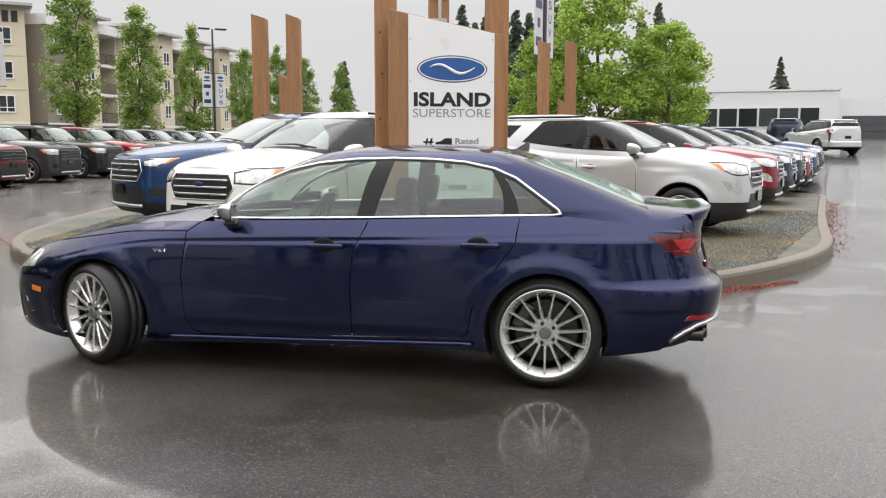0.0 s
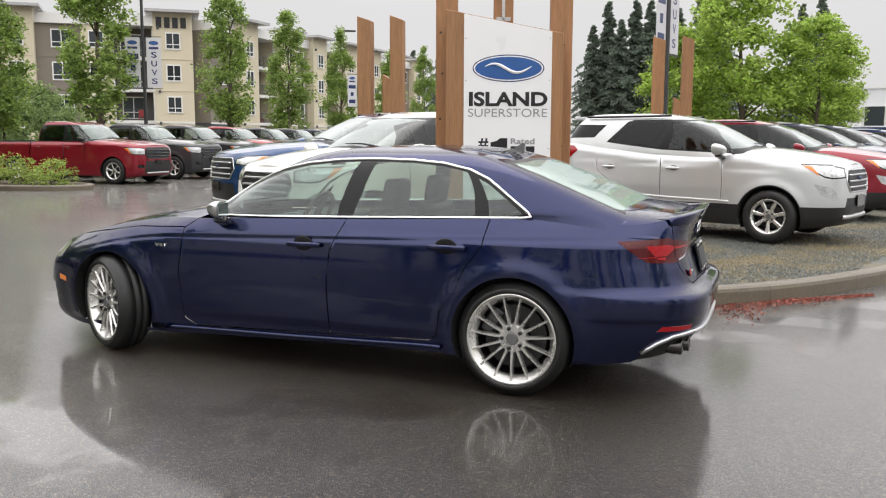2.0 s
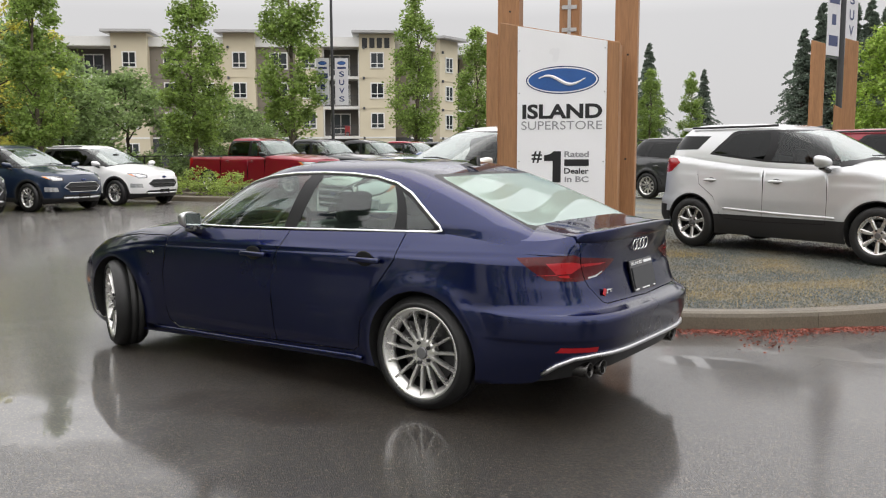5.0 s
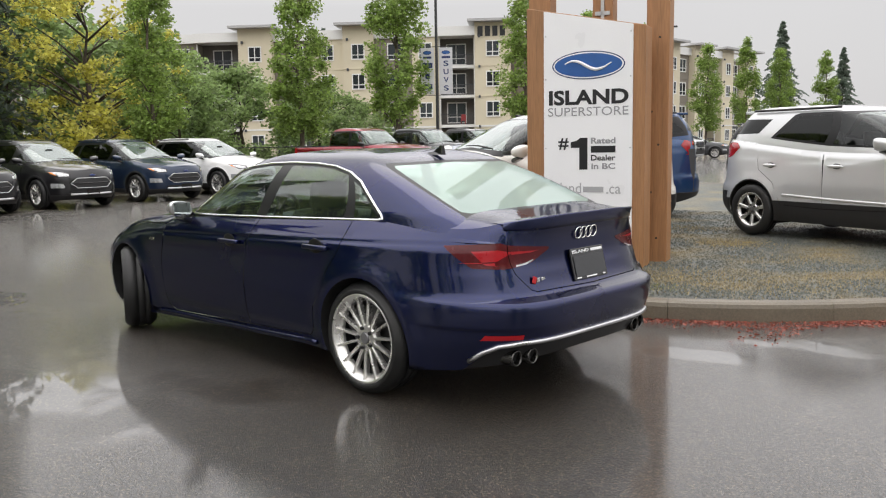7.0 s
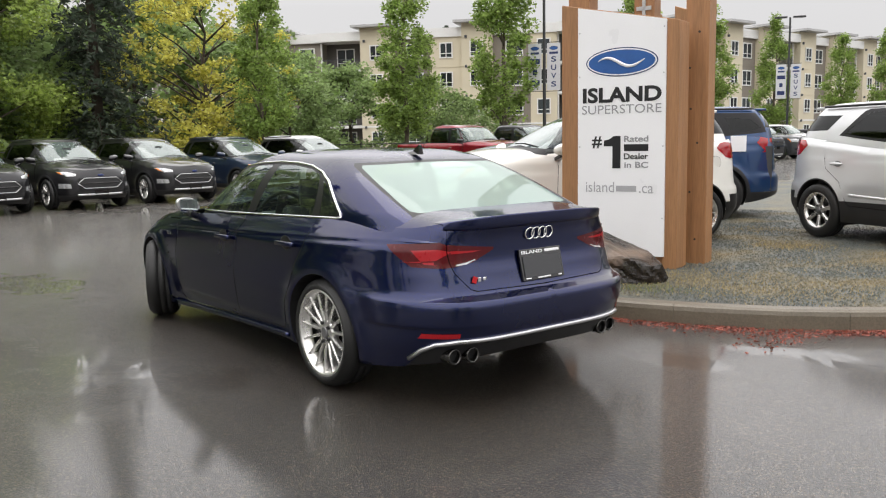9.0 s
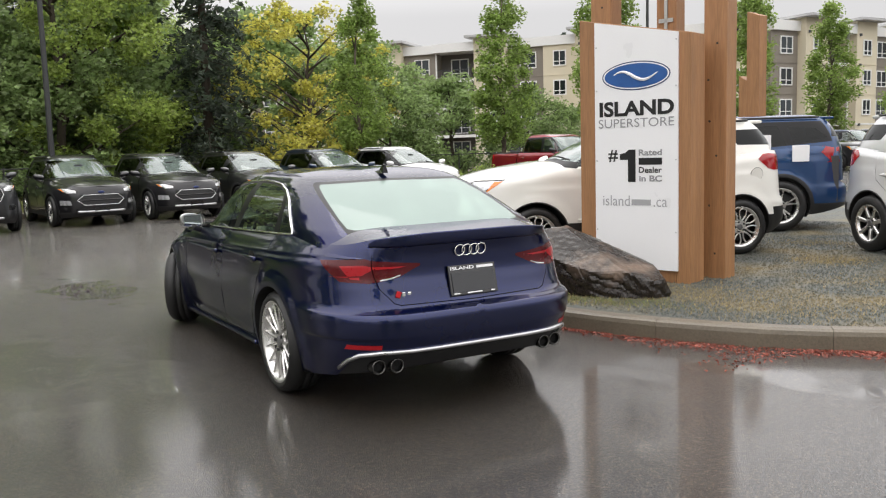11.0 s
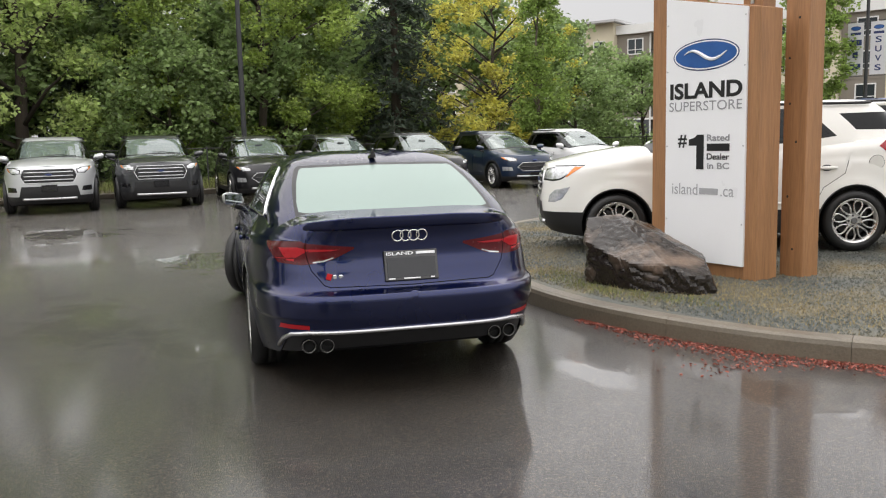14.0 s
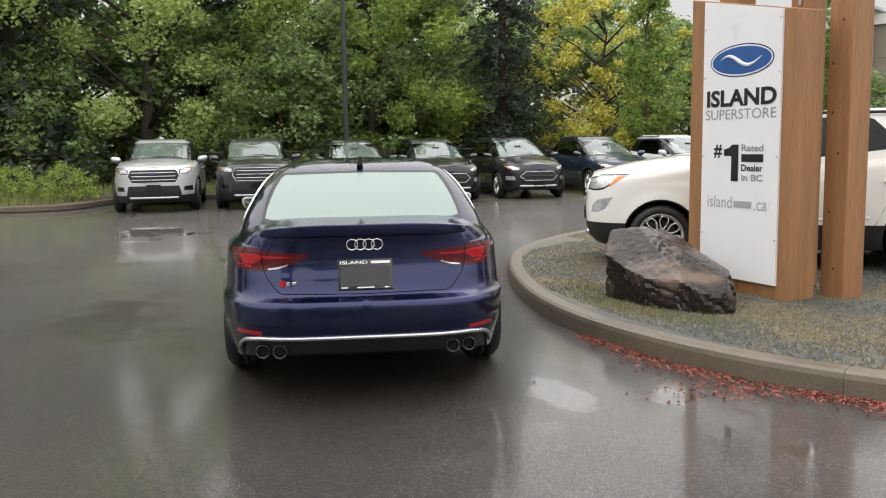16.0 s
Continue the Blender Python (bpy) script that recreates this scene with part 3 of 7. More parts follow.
    pts = [(0.375, 0.985), (0.460, 0.985), (0.460, 1.305), (0.385, 1.305), (0.345, 1.275), (0.285, 1.262), (0.285, 1.205), (0.375, 1.205)]
    one.faces.new([one.verts.new(flip @ Vector((x, 0.003, z))) for x, z in pts])
    part("lettering", one, MAT_BLACK_INK, face)
    lettering("Rated", "lettering", MAT_GREY_INK, face, flip, (0.495, 0.745), (1.245, 1.305), bold=0.028)
    bar("name_bar", MAT_BLACK_INK, face, flip, 0.495, 0.745, 1.155, 1.222)
    lettering("Dealer", "lettering", MAT_BLACK_INK, face, flip, (0.495, 0.745), (1.075, 1.133), bold=0.02)
    lettering("in BC", "lettering", MAT_GREY_INK, face, flip, (0.50, 0.745), (0.99, 1.05), bold=0.028)
    lettering("island", "lettering", MAT_PALE_INK, face, flip, (0.09, 0.395), (0.745, 0.850))
    bar("name_bar", MAT_PALE_INK, face, flip, 0.415, 0.625, 0.755, 0.812)
    lettering(".ca", "lettering", MAT_PALE_INK, face, flip, (0.655, 0.80), (0.742, 0.815))
    for x in (0.02, W - 0.02):
        for z in (0.5, 1.2, 1.9, 2.33):
            scr = bmesh.new()
            bmesh.ops.create_cone(scr, cap_ends=True, segments=8, radius1=0.008, radius2=0.006, depth=0.006, matrix=flip @ Matrix.Translation((x, 0.003, z)) @ Matrix.Rotation(-math.pi / 2, 4, "X"))
            part("screw", scr, MAT_STEEL, face)
    for x, y, top in ((-0.20, 0.55, 4.6), (1.05, 0.60, 4.6)):
        post = part("tall_post", boxed((0, 0, top / 2 - 0.1), (0.235, 0.235, top), bevel=0.01), MAT_TIMBER, sign, "squared cedar post", at=pose(x, y, 0, 0, 0, 0))
        for i in range(7):
            kn = bmesh.new()
            z = 0.3 + i * 0.42 + rng.uniform(-0.1, 0.1)
            bmesh.ops.create_circle(kn, cap_ends=True, segments=8, radius=0.012, matrix=Matrix.Translation((rng.uniform(-0.08, 0.08), -0.1185, z)) @ Matrix.Rotation(math.pi / 2, 4, "X"))
            part("knot", kn, MAT_BARK_DARK, post)
    mid = part("centre_post", boxed((0, 0, 2.25), (0.22, 0.2, 4.6), bevel=0.01), MAT_TIMBER, sign, at=pose(0.42, 0.8, 0))
    br = bmesh.new()
    for z in (2.62, 2.86):
        add_box(br, (0, -0.108, z), (0.16, 0.012, 0.04))
    add_box(br, (0, -0.108, 2.74), (0.035, 0.012, 0.42))
    part("bracket", br, MAT_STEEL, mid, "galvanised steel bracket")


pylon_sign()


def post_pair(x, y, turn, top, gap, low):
    s = thing("timber_marker", pose(x, y, 0.13 + rise(x, y), 0, 0, turn), "pair of slant-topped cedar marker posts on the island", "marker post", group="marker posts")
    def slanted(cx, w, h):
        bm = bmesh.new()
        add_box(bm, (cx, 0, h / 2 - 0.1), (w, 0.25, h))
        for v in bm.verts:
            if v.co.z > h / 2:
                v.co.z -= (v.co.x - cx) / w * 0.09
        bmesh.ops.bevel(bm, geom=bm.edges[:], offset=0.008, segments=1, affect="EDGES")
        return bm
    part("post", slanted(0, 0.27, top), MAT_TIMBER, s)
    part("post", slanted(gap, 0.25, top), MAT_TIMBER, s)
    part("low_post", slanted(gap - 0.2, 0.16, low), MAT_TIMBER, s)


post_pair(-3.95, 16.6, 0, 3.72, 0.65, 2.6)
post_pair(1.72, 20.2, 0, 3.62, 0.62, 2.3)


# ---- boulder ----
def boulder():
    """A split block: upright at one end, its flat top sloping down to a thin end."""
    bm = bmesh.new()
    bmesh.ops.create_icosphere(bm, subdivisions=6, radius=1.0)
    cuts = [((-0.92, -0.12, 0.34), 0.585), ((-0.58, -0.80, 0.05), 0.50), ((0.10, -0.985, -0.12), 0.40), ((0.46, -0.88, 0.02), 0.46), ((0.36, -0.05, 0.93), 0.275), ((0.26, -0.50, 0.82), 0.315), ((0.25, 0.30, 0.92), 0.27), ((-0.30, 0.1, 0.95), 0.43),
            ((0.95, -0.15, 0.10), 0.74), ((0.80, -0.55, -0.2), 0.68), ((0.0, 0.97, 0.25), 0.40), ((-0.6, 0.75, 0.25), 0.52), ((0.6, 0.75, 0.3), 0.50)]
    cuts = [(Vector(n).normalized(), k) for n, k in cuts]
    strata = Vector((0.34, 0.20, 0.92)).normalized()
    for v in bm.verts:
        d = v.co.normalized()
        r, face_n = min(((k / d.dot(n), n) for n, k in cuts if d.dot(n) > 0.05), key=lambda q: q[0], default=(1.0, d))
        r = min(r, 1.0)
        flat_top = 0.12 if face_n.z > 0.6 else 1.0
        p = d * r
        lay = p.dot(strata) * 17.0 + 1.8 * noise.noise(p * 2.6) + 0.5 * noise.noise(p * 9.0)
        ledge = abs((lay % 1.0) - 0.35)
        big = 0.5 + 0.9 * noise.noise(Vector((p.x * 3.2, p.y * 3.2, math.floor(lay) * 1.7 + 0.5)))
        r += 0.024 * noise.fractal(p * 2.4, 1.0, 2.1, 4) + flat_top * (0.020 * (0.5 - ledge) + 0.035 * (big - 0.5)) + 0.004 * noise.fractal(p * 22.0, 0.8, 2.1, 3)
        p = d * r
        v.co = Vector((p.x, p.y, max(-0.26, p.z * 1.13)))
    ob = part("boulder", bm, MAT_ROCK, at=pose(0.05, 8.43, 0.30, 0, 0, 4))
    tagged(ob, "dark wet angular brown boulder beside the timber sign", "boulder")


boulder()


# ---- trees ----
def crown_points(rng_, n, envelope, clumps, clump_r, squash=0.8):
    """Leaf centres in clumps under an outline; envelope(h) gives the radius at 0..1 of the height."""
    cs = []
    while len(cs) < clumps:
        h = rng_.uniform(0, 1)
        r = envelope(h)
        if r <= 0 or rng_.uniform() > r / 1.0 + 0.15:
            continue
        a, q = rng_.uniform(0, 6.28), math.sqrt(rng_.uniform(0.12, 1.0))
        cs.append((r * q * math.cos(a), r * q * math.sin(a), h))
    cs = np.array(cs)
    idx = rng_.integers(0, clumps, n)
    off = rng_.normal(size=(n, 3))
    off *= (rng_.uniform(0.2, 1.0, size=(n, 1)) / np.linalg.norm(off, axis=1)[:, None]) * clump_r * rng_.uniform(0.6, 1.25, size=(clumps, 1))[idx]
    off[:, 2] *= squash
    return cs, idx, off


def broadleaf(name, label, seed, height, radius, leaf_mat, leaves=7000, leaf=0.20, base=0.18, clumps=110, clump_r=0.75, bark=None, column=False, limbs=12):
    r_ = np.random.default_rng(seed)
    tree = thing(name, Matrix(), label, "tree")
    def env(h):
        if column:
            return radius * (0.5 + 0.5 * math.sin(min(1, h * 2.2) * 1.6)) * (1 - h ** 1.7) + 0.05
        return radius * math.sqrt(max(0.0, 1 - (2 * (h - 0.42)) ** 2 * (0.8 if h < 0.42 else 0.74)))
    z0 = base * height
    cs, idx, off = crown_points(r_, leaves, env, clumps, clump_r, 0.9 if column else 0.7)
    cs3 = np.stack([cs[:, 0], cs[:, 1], z0 + cs[:, 2] * (height - z0)], 1)
    pts = cs3[idx] + off
    v, f = cards(r_, pts, leaf)
    soup("crown", v.tolist(), f.tolist(), leaf_mat, tree)
    bm = bmesh.new()
    k = 7
    wob = [(0.02 * height * r_.normal() * i / k, 0.02 * height * r_.normal() * i / k) for i in range(k)]
    spine = [(wob[i][0], wob[i][1], -0.1 + i / (k - 1) * height * 0.9) for i in range(k)]
    r0 = 0.010 * height + 0.02 if column else 0.014 * height + 0.03
    tube(bm, spine, [r0 * (1 - 0.9 * i / (k - 1)) + 0.01 for i in range(k)], 8)
    for j in r_.choice(len(cs3), limbs, replace=False):
        e = Vector(cs3[j])
        hz = max(z0 * 0.8, e.z - (0.9 if column else 0.5) * math.hypot(e.x, e.y) - 0.3)
        u = min(0.95, (hz + 0.1) / (height * 0.9)) * (k - 1)
        i = min(int(u), k - 2)
        s = Vector(spine[i]).lerp(Vector(spine[i + 1]), u - i)
        m1 = s.lerp(e, 0.5) + Vector((0, 0, 0.05 * height * 0.3))
        tube(bm, [s, m1, e], [r0 * 0.38, r0 * 0.22, 0.012], 5)
    part("trunk", bm, bark or MAT_BARK, tree, smooth=True)
    return tree


def conifer(name, label, seed, height, radius, leaf_mat, whorls=26, leaf=0.5, droop=0.35, base=0.08, per=9, spray=26):
    r_ = np.random.default_rng(seed)
    tree = thing(name, Matrix(), label, "tree")
    bm = bmesh.new()
    tube(bm, [(0, 0, -0.1), (0, 0, height * 0.5), (0, 0, height)], [0.018 * height, 0.011 * height, 0.01], 8)
    pts = []
    for w in range(whorls):
        h = base + (1 - base) * (w + 0.5) / whorls
        reach = radius * (1 - h) ** 0.85 * r_.uniform(0.55, 1.25) + 0.08
        for b in range(per):
            if r_.uniform() < 0.14:
                continue
            a = r_.uniform(0, 6.28)
            ln = reach * r_.uniform(0.6, 1.15)
            z = h * height + r_.uniform(-0.4, 0.4) * height / whorls
            q = Vector((math.cos(a), math.sin(a), 0))
            tip = q * ln + Vector((0, 0, z - droop * ln))
            if height < 40:
                tube(bm, [(0, 0, z), (tip * 0.55 + Vector((0, 0, z * 0.45 + 0.1 * ln)))[:], tip[:]], [0.03, 0.02, 0.006], 4, cap=False)
            t = r_.uniform(0.18, 1.0, spray)
            for u in t:
                wv = 0.28 * ln * (1.1 - u) * r_.normal()
                pts.append((q.x * ln * u - q.y * wv, q.y * ln * u + q.x * wv, z + 0.16 * ln * u * (1 - u) - droop * ln * u * u - abs(r_.normal()) * 0.16 * leaf))
    v, f = cards(r_, np.array(pts), leaf, flat=0.5, aspect=0.4)
    soup("needles", v.tolist(), f.tolist(), leaf_mat, tree)
    part("trunk", bm, MAT_BARK_DARK, tree, smooth=True)
    return tree


def plant(proto, places, group):
    """Moves the pattern tree to the first place and copies it to the rest."""
    tagged(proto, group=group)
    for i, (x, y, turn, s) in enumerate(places):
        m = pose(x, y, 0.1 + rise(x, y), 0, 0, turn)
        ob = proto if i == 0 else copy_thing(proto, m)
        if i == 0:
            ob.matrix_basis = m
        ob.scale = (s, s, s * (1 + 0.06 * math.sin(7 * x)))


col_label = "slender upright green street tree behind the parked trucks"
plant(broadleaf("column_tree", col_label, 11, 10.6, 1.75, MAT_LEAF_COLUMN, leaves=12000, leaf=0.17, base=0.2, clumps=85, clump_r=0.62, column=True), [(-21, 19.6, 0, 0.74), (-21.2, 45.2, 130, 0.98), (-21, 63.5, 80, 0.92)], "upright street trees")
plant(broadleaf("column_tree", col_label, 12, 10.2, 1.7, MAT_LEAF_COLUMN, leaves=12000, leaf=0.17, base=0.22, clumps=80, clump_r=0.62, column=True), [(-21, 26.6, 20, 0.84), (-21.0, 53.3, 210, 0.98), (-20.6, 76, 30, 0.9), (-18.5, 92, 190, 0.95)], "upright street trees")
plant(broadleaf("column_tree", col_label, 13, 11.0, 1.65, MAT_LEAF_COLUMN, leaves=12000, leaf=0.17, base=0.18, clumps=78, clump_r=0.6, column=True), [(-21.2, 33.2, 60, 1.0), (-19.5, 84, 10, 0.9), (-16.5, 104, 70, 1.0)], "upright street trees")

plant(broadleaf("ornamental_tree", "round-headed bright green ornamental tree on the island", 21, 8.3, 2.3, MAT_LEAF_BRIGHT, leaves=16000, leaf=0.20, base=0.13, clumps=150, clump_r=0.75), [(5.7, 40.0, 0, 1.0), (8.9, 40.5, 120, 0.74), (3.1, 41.5, 200, 0.74), (10.6, 46, 20, 0.6)], "ornamental trees")

# the two at x 30 and 34 are unseen, added to darken the paint's reflections
plant(broadleaf("maple_tree", "large spreading green maple at the edge of the wood", 31, 15.5, 6.0, MAT_LEAF_MAPLE, leaves=46000, leaf=0.175, base=0.10, clumps=135, clump_r=1.0, limbs=26, bark=MAT_BARK_DARK), [(-27.5, 2.4, 0, 1.0), (-27.0, -7.2, 140, 1.0), (-29, -17, 250, 1.1), (-35, -2, 30, 1.1), (-36, 8, 100, 1.05), (-34, -11, 170, 1.15), (-38, 17, 20, 0.72), (-18, -24, 40, 1.0), (-8, -33, 90, 0.55), (2, -36, 160, 0.5), (12, -35, 220, 0.52), (22, -30, 10, 0.5), (30, -13, 80, 1.0), (34, -2, 300, 1.0)], "wood edge trees")
plant(broadleaf("maple_tree", "bright green broadleaf tree overhanging the parking row", 32, 13.0, 5.2, MAT_LEAF_SHRUB, leaves=44000, leaf=0.17, base=0.08, clumps=120, clump_r=0.95, limbs=26, bark=MAT_BARK_DARK), [(-26.8, 10.8, 0, 0.86)], "wood edge trees")
plant(broadleaf("golden_tree", "open-crowned tree with golden yellow spring leaves", 33, 9.6, 4.4, MAT_LEAF_YELLOW, leaves=9000, leaf=0.20, base=0.16, clumps=95, clump_r=0.72, limbs=40, bark=MAT_BARK_DARK), [(-25.2, 19.9, 0, 0.80)], "wood edge trees")
plant(broadleaf("golden_shrub", "low golden-leaved shrub under the trees", 34, 2.3, 1.5, MAT_LEAF_YELLOW, leaves=1500, leaf=0.2, base=0.02, clumps=40, clump_r=0.45), [(-22.6, 18.3, 0, 1.0), (-23.6, 20.6, 60, 0.8)], "understorey shrubs")
plant(broadleaf("understorey_shrub", "dense dark green shrub behind the fence", 35, 4.2, 2.5, MAT_LEAF_DARK, leaves=9500, leaf=0.17, base=0.0, clumps=85, clump_r=0.7, bark=MAT_BARK_DARK), [(-24.5, 23.3, 0, 1.0), (-25.5, 27.5, 90, 1.1), (-24.6, 31.5, 30, 0.95), (-25.5, 35.5, 200, 0.8), (-29.0, 14.2, 60, 1.1), (-25.6, 7.2, 10, 1.15), (-25, -1.5, 80, 1.0), (-26.5, -10, 10, 1.1), (-27.5, 11, 120, 1.3)] + [(-31.0 - 1.5 * (i % 2), -14.0 + 3.4 * i, 47 * i, 1.55 + 0.2 * (i % 3)) for i in range(13)], "understorey shrubs")
# the cedar at x 36 is unseen too, added for dark reflections
plant(conifer("cedar_tree", "tall dark cedar with drooping boughs", 41, 22, 5.6, MAT_LEAF_FIR, whorls=26, leaf=0.55, droop=0.45, per=9, spray=30), [(-25.9, 15.9, 0, 0.58), (-31.5, 6.5, 100, 0.85), (-31, -8.5, 200, 0.95), (-34, 12, 290, 0.55), (-33, -16, 30, 1.1), (-25.6, -1.6, 145, 0.8), (-14, -26, 20, 0.5), (-4, -36, 110, 0.45), (6, -37, 200, 0.42), (16, -34, 300, 0.45), (-21, -33, 10, 1.0), (-13, -40, 70, 0.6), (24, -32, 260, 0.5), (36, -14, 30, 1.0)], "dark conifers")
plant(conifer("fir_tree", "dark fir on the skyline", 42, 15, 4.4, MAT_LEAF_FIR_HAZE, whorls=30, leaf=0.46, droop=0.3, per=11, spray=44),
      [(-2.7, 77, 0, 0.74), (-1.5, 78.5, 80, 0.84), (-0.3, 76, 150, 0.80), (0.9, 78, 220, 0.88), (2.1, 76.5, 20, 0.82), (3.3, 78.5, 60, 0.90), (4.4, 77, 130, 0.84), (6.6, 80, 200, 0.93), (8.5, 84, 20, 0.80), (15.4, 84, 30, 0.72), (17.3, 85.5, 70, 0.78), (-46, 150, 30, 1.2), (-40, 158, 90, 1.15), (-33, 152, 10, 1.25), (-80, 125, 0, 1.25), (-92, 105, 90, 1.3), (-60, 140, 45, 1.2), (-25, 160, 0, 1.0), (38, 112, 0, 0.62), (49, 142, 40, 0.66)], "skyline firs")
plant(broadleaf("bed_shrub", "low yellow-green evergreen shrub in the kerbed bed", 51, 0.75, 0.75, MAT_LEAF_SHRUB, leaves=1500, leaf=0.07, base=0.0, clumps=50, clump_r=0.2, limbs=6), [(-14.6, 21.1, 0, 1.0), (-15.9, 21.2, 90, 1.05), (-17.2, 21.2, 150, 0.9), (-18.3, 21.1, 200, 1.0)], "bed shrubs")
plant(broadleaf("hedge_shrub", "clipped bright green hedge shrub on the verge", 52, 0.9, 0.9, MAT_LEAF_SHRUB, leaves=1800, leaf=0.08, base=0.0, clumps=55, clump_r=0.25, limbs=6), [(-18.6, 0.9, 0, 1.0), (-18.9, -0.6, 90, 1.05), (-19, -2.1, 150, 0.9), (-19, -3.6, 200, 1.0), (-19, -5.2, 30, 1.0), (-19, -6.8, 300, 1.0)], "hedge shrubs")


# ---- fence, lamp poles, banners ----
def mesh_fence(y0, y1, x):
    f = thing("chain_fence", pose(x, y0, 0.1), "low black chain-link fence along the verge", "fence")
    n = int((y1 - y0) / 2.5)
    for i in range(n + 1):
        bm = bmesh.new()
        tube(bm, [(0, i * 2.5, 0), (0, i * 2.5, 1.25)], [0.025, 0.025], 6)
        part("post", bm, MAT_WOOD_FENCE, f)
    for z in (0.08, 1.2):
        bm = bmesh.new()
        tube(bm, [(0, 0, z), (0, n * 2.5, z)], [0.018, 0.018], 6)
        part("rail", bm, MAT_WOOD_FENCE, f)
    bm = bmesh.new()
    step = 0.16
    k = int(n * 2.5 / step)
    for i in range(k):
        y = i * step
        for d in (1, -1):
            yy = y + d * 1.1
            if 0 <= yy <= n * 2.5:
                a, b = Vector((0, y, 0.1)), Vector((0, yy, 1.2))
                w = Vector((0, 0.003, 0))
                bm.faces.new([bm.verts.new(p) for p in (a - w, a + w, b + w, b - w)])
    part("mesh", bm, MAT_WOOD_FENCE, f)


mesh_fence(3, 58, -22.6)


def lamp_pole(x, y, height, banners, turn=0.0):
    p = thing("street_lamp", pose(x, y, 0.1 + rise(x, y), 0, 0, turn), "dark steel car park lamp pole" + (" with two white banners" if banners else ""), "street lamp", group="car park lamps")
    bm = bmesh.new()
    tube(bm, [(0, 0, 0), (0, 0, height)], [0.085, 0.06], 10)
    part("pole", bm, MAT_POLE, p)
    bm = bmesh.new()
    tube(bm, [(0, 0, 0), (0, 0, 0.7)], [0.22, 0.22], 14)
    part("footing", bm, MAT_KERB, p)
    for s in (-1, 1):
        head = part("lamp_head", boxed((s * 0.55, 0, height + 0.02), (0.75, 0.3, 0.10), bevel=0.03), MAT_POLE, p)
        part("lens", boxed((s * 0.6, 0, height - 0.035), (0.5, 0.24, 0.012)), MAT_GREY_INK, head)
    if banners:
        for s, text in ((-1, ""), (1, "SUVS")):
            b = part("banner", boxed((s * 0.44, 0, height - 4.0), (0.62, 0.012, 2.15)), MAT_BANNER, p, "white cloth banner with dark lettering")
            for z in (-2.88, -5.12):
                part("bracket", boxed((s * 0.42, 0, height + z), (0.72, 0.02, 0.03)), MAT_POLE, p)
            flip = Matrix(((1, 0, 0, s * 0.44), (0, -1, 0, -0.0065), (0, 0, 1, height - 4.0), (0, 0, 0, 1)))
            for k in range(2):
                bm = bmesh.new()
                bmesh.ops.create_circle(bm, cap_ends=True, segments=20, radius=1.0)
                for v in bm.verts:
                    v.co = flip @ Vector((v.co.x * (0.2 - 0.02 * k), 0.003 + 0.002 * k, 0.85 + v.co.y * (0.09 - 0.02 * k)))
                part("emblem", bm, (MAT_DARKBLUE_INK, MAT_BLUE_INK)[k], b)
            bar("bar", MAT_DARKBLUE_INK, b, flip, -0.2, 0.2, 0.58, 0.68)
            if text:
                for i, ch in enumerate(text):
                    lettering(ch, "lettering", MAT_DARKBLUE_INK, b, flip, (-0.12, 0.12), (0.22 - i * 0.38, 0.47 - i * 0.38), bold=0.02)
            else:
                for z0, z1, w in ((0.15, 0.38, 0.24), (-0.35, -0.1, 0.1), (-0.85, -0.6, 0.22)):
                    bar("bar", MAT_DARKBLUE_INK, b, flip, -w, w, z0, z1)


lamp_pole(-19.9, 34.6, 8.6, True, 28)
lamp_pole(-17.6, 57.5, 8.6, True, 28)
lamp_pole(-20.3, 8.8, 9.5, False, 20)
lamp_pole(2.0, 24.2, 8.7, True, 66)


# ---- apartment building ----
FLOOR_H = 2.9


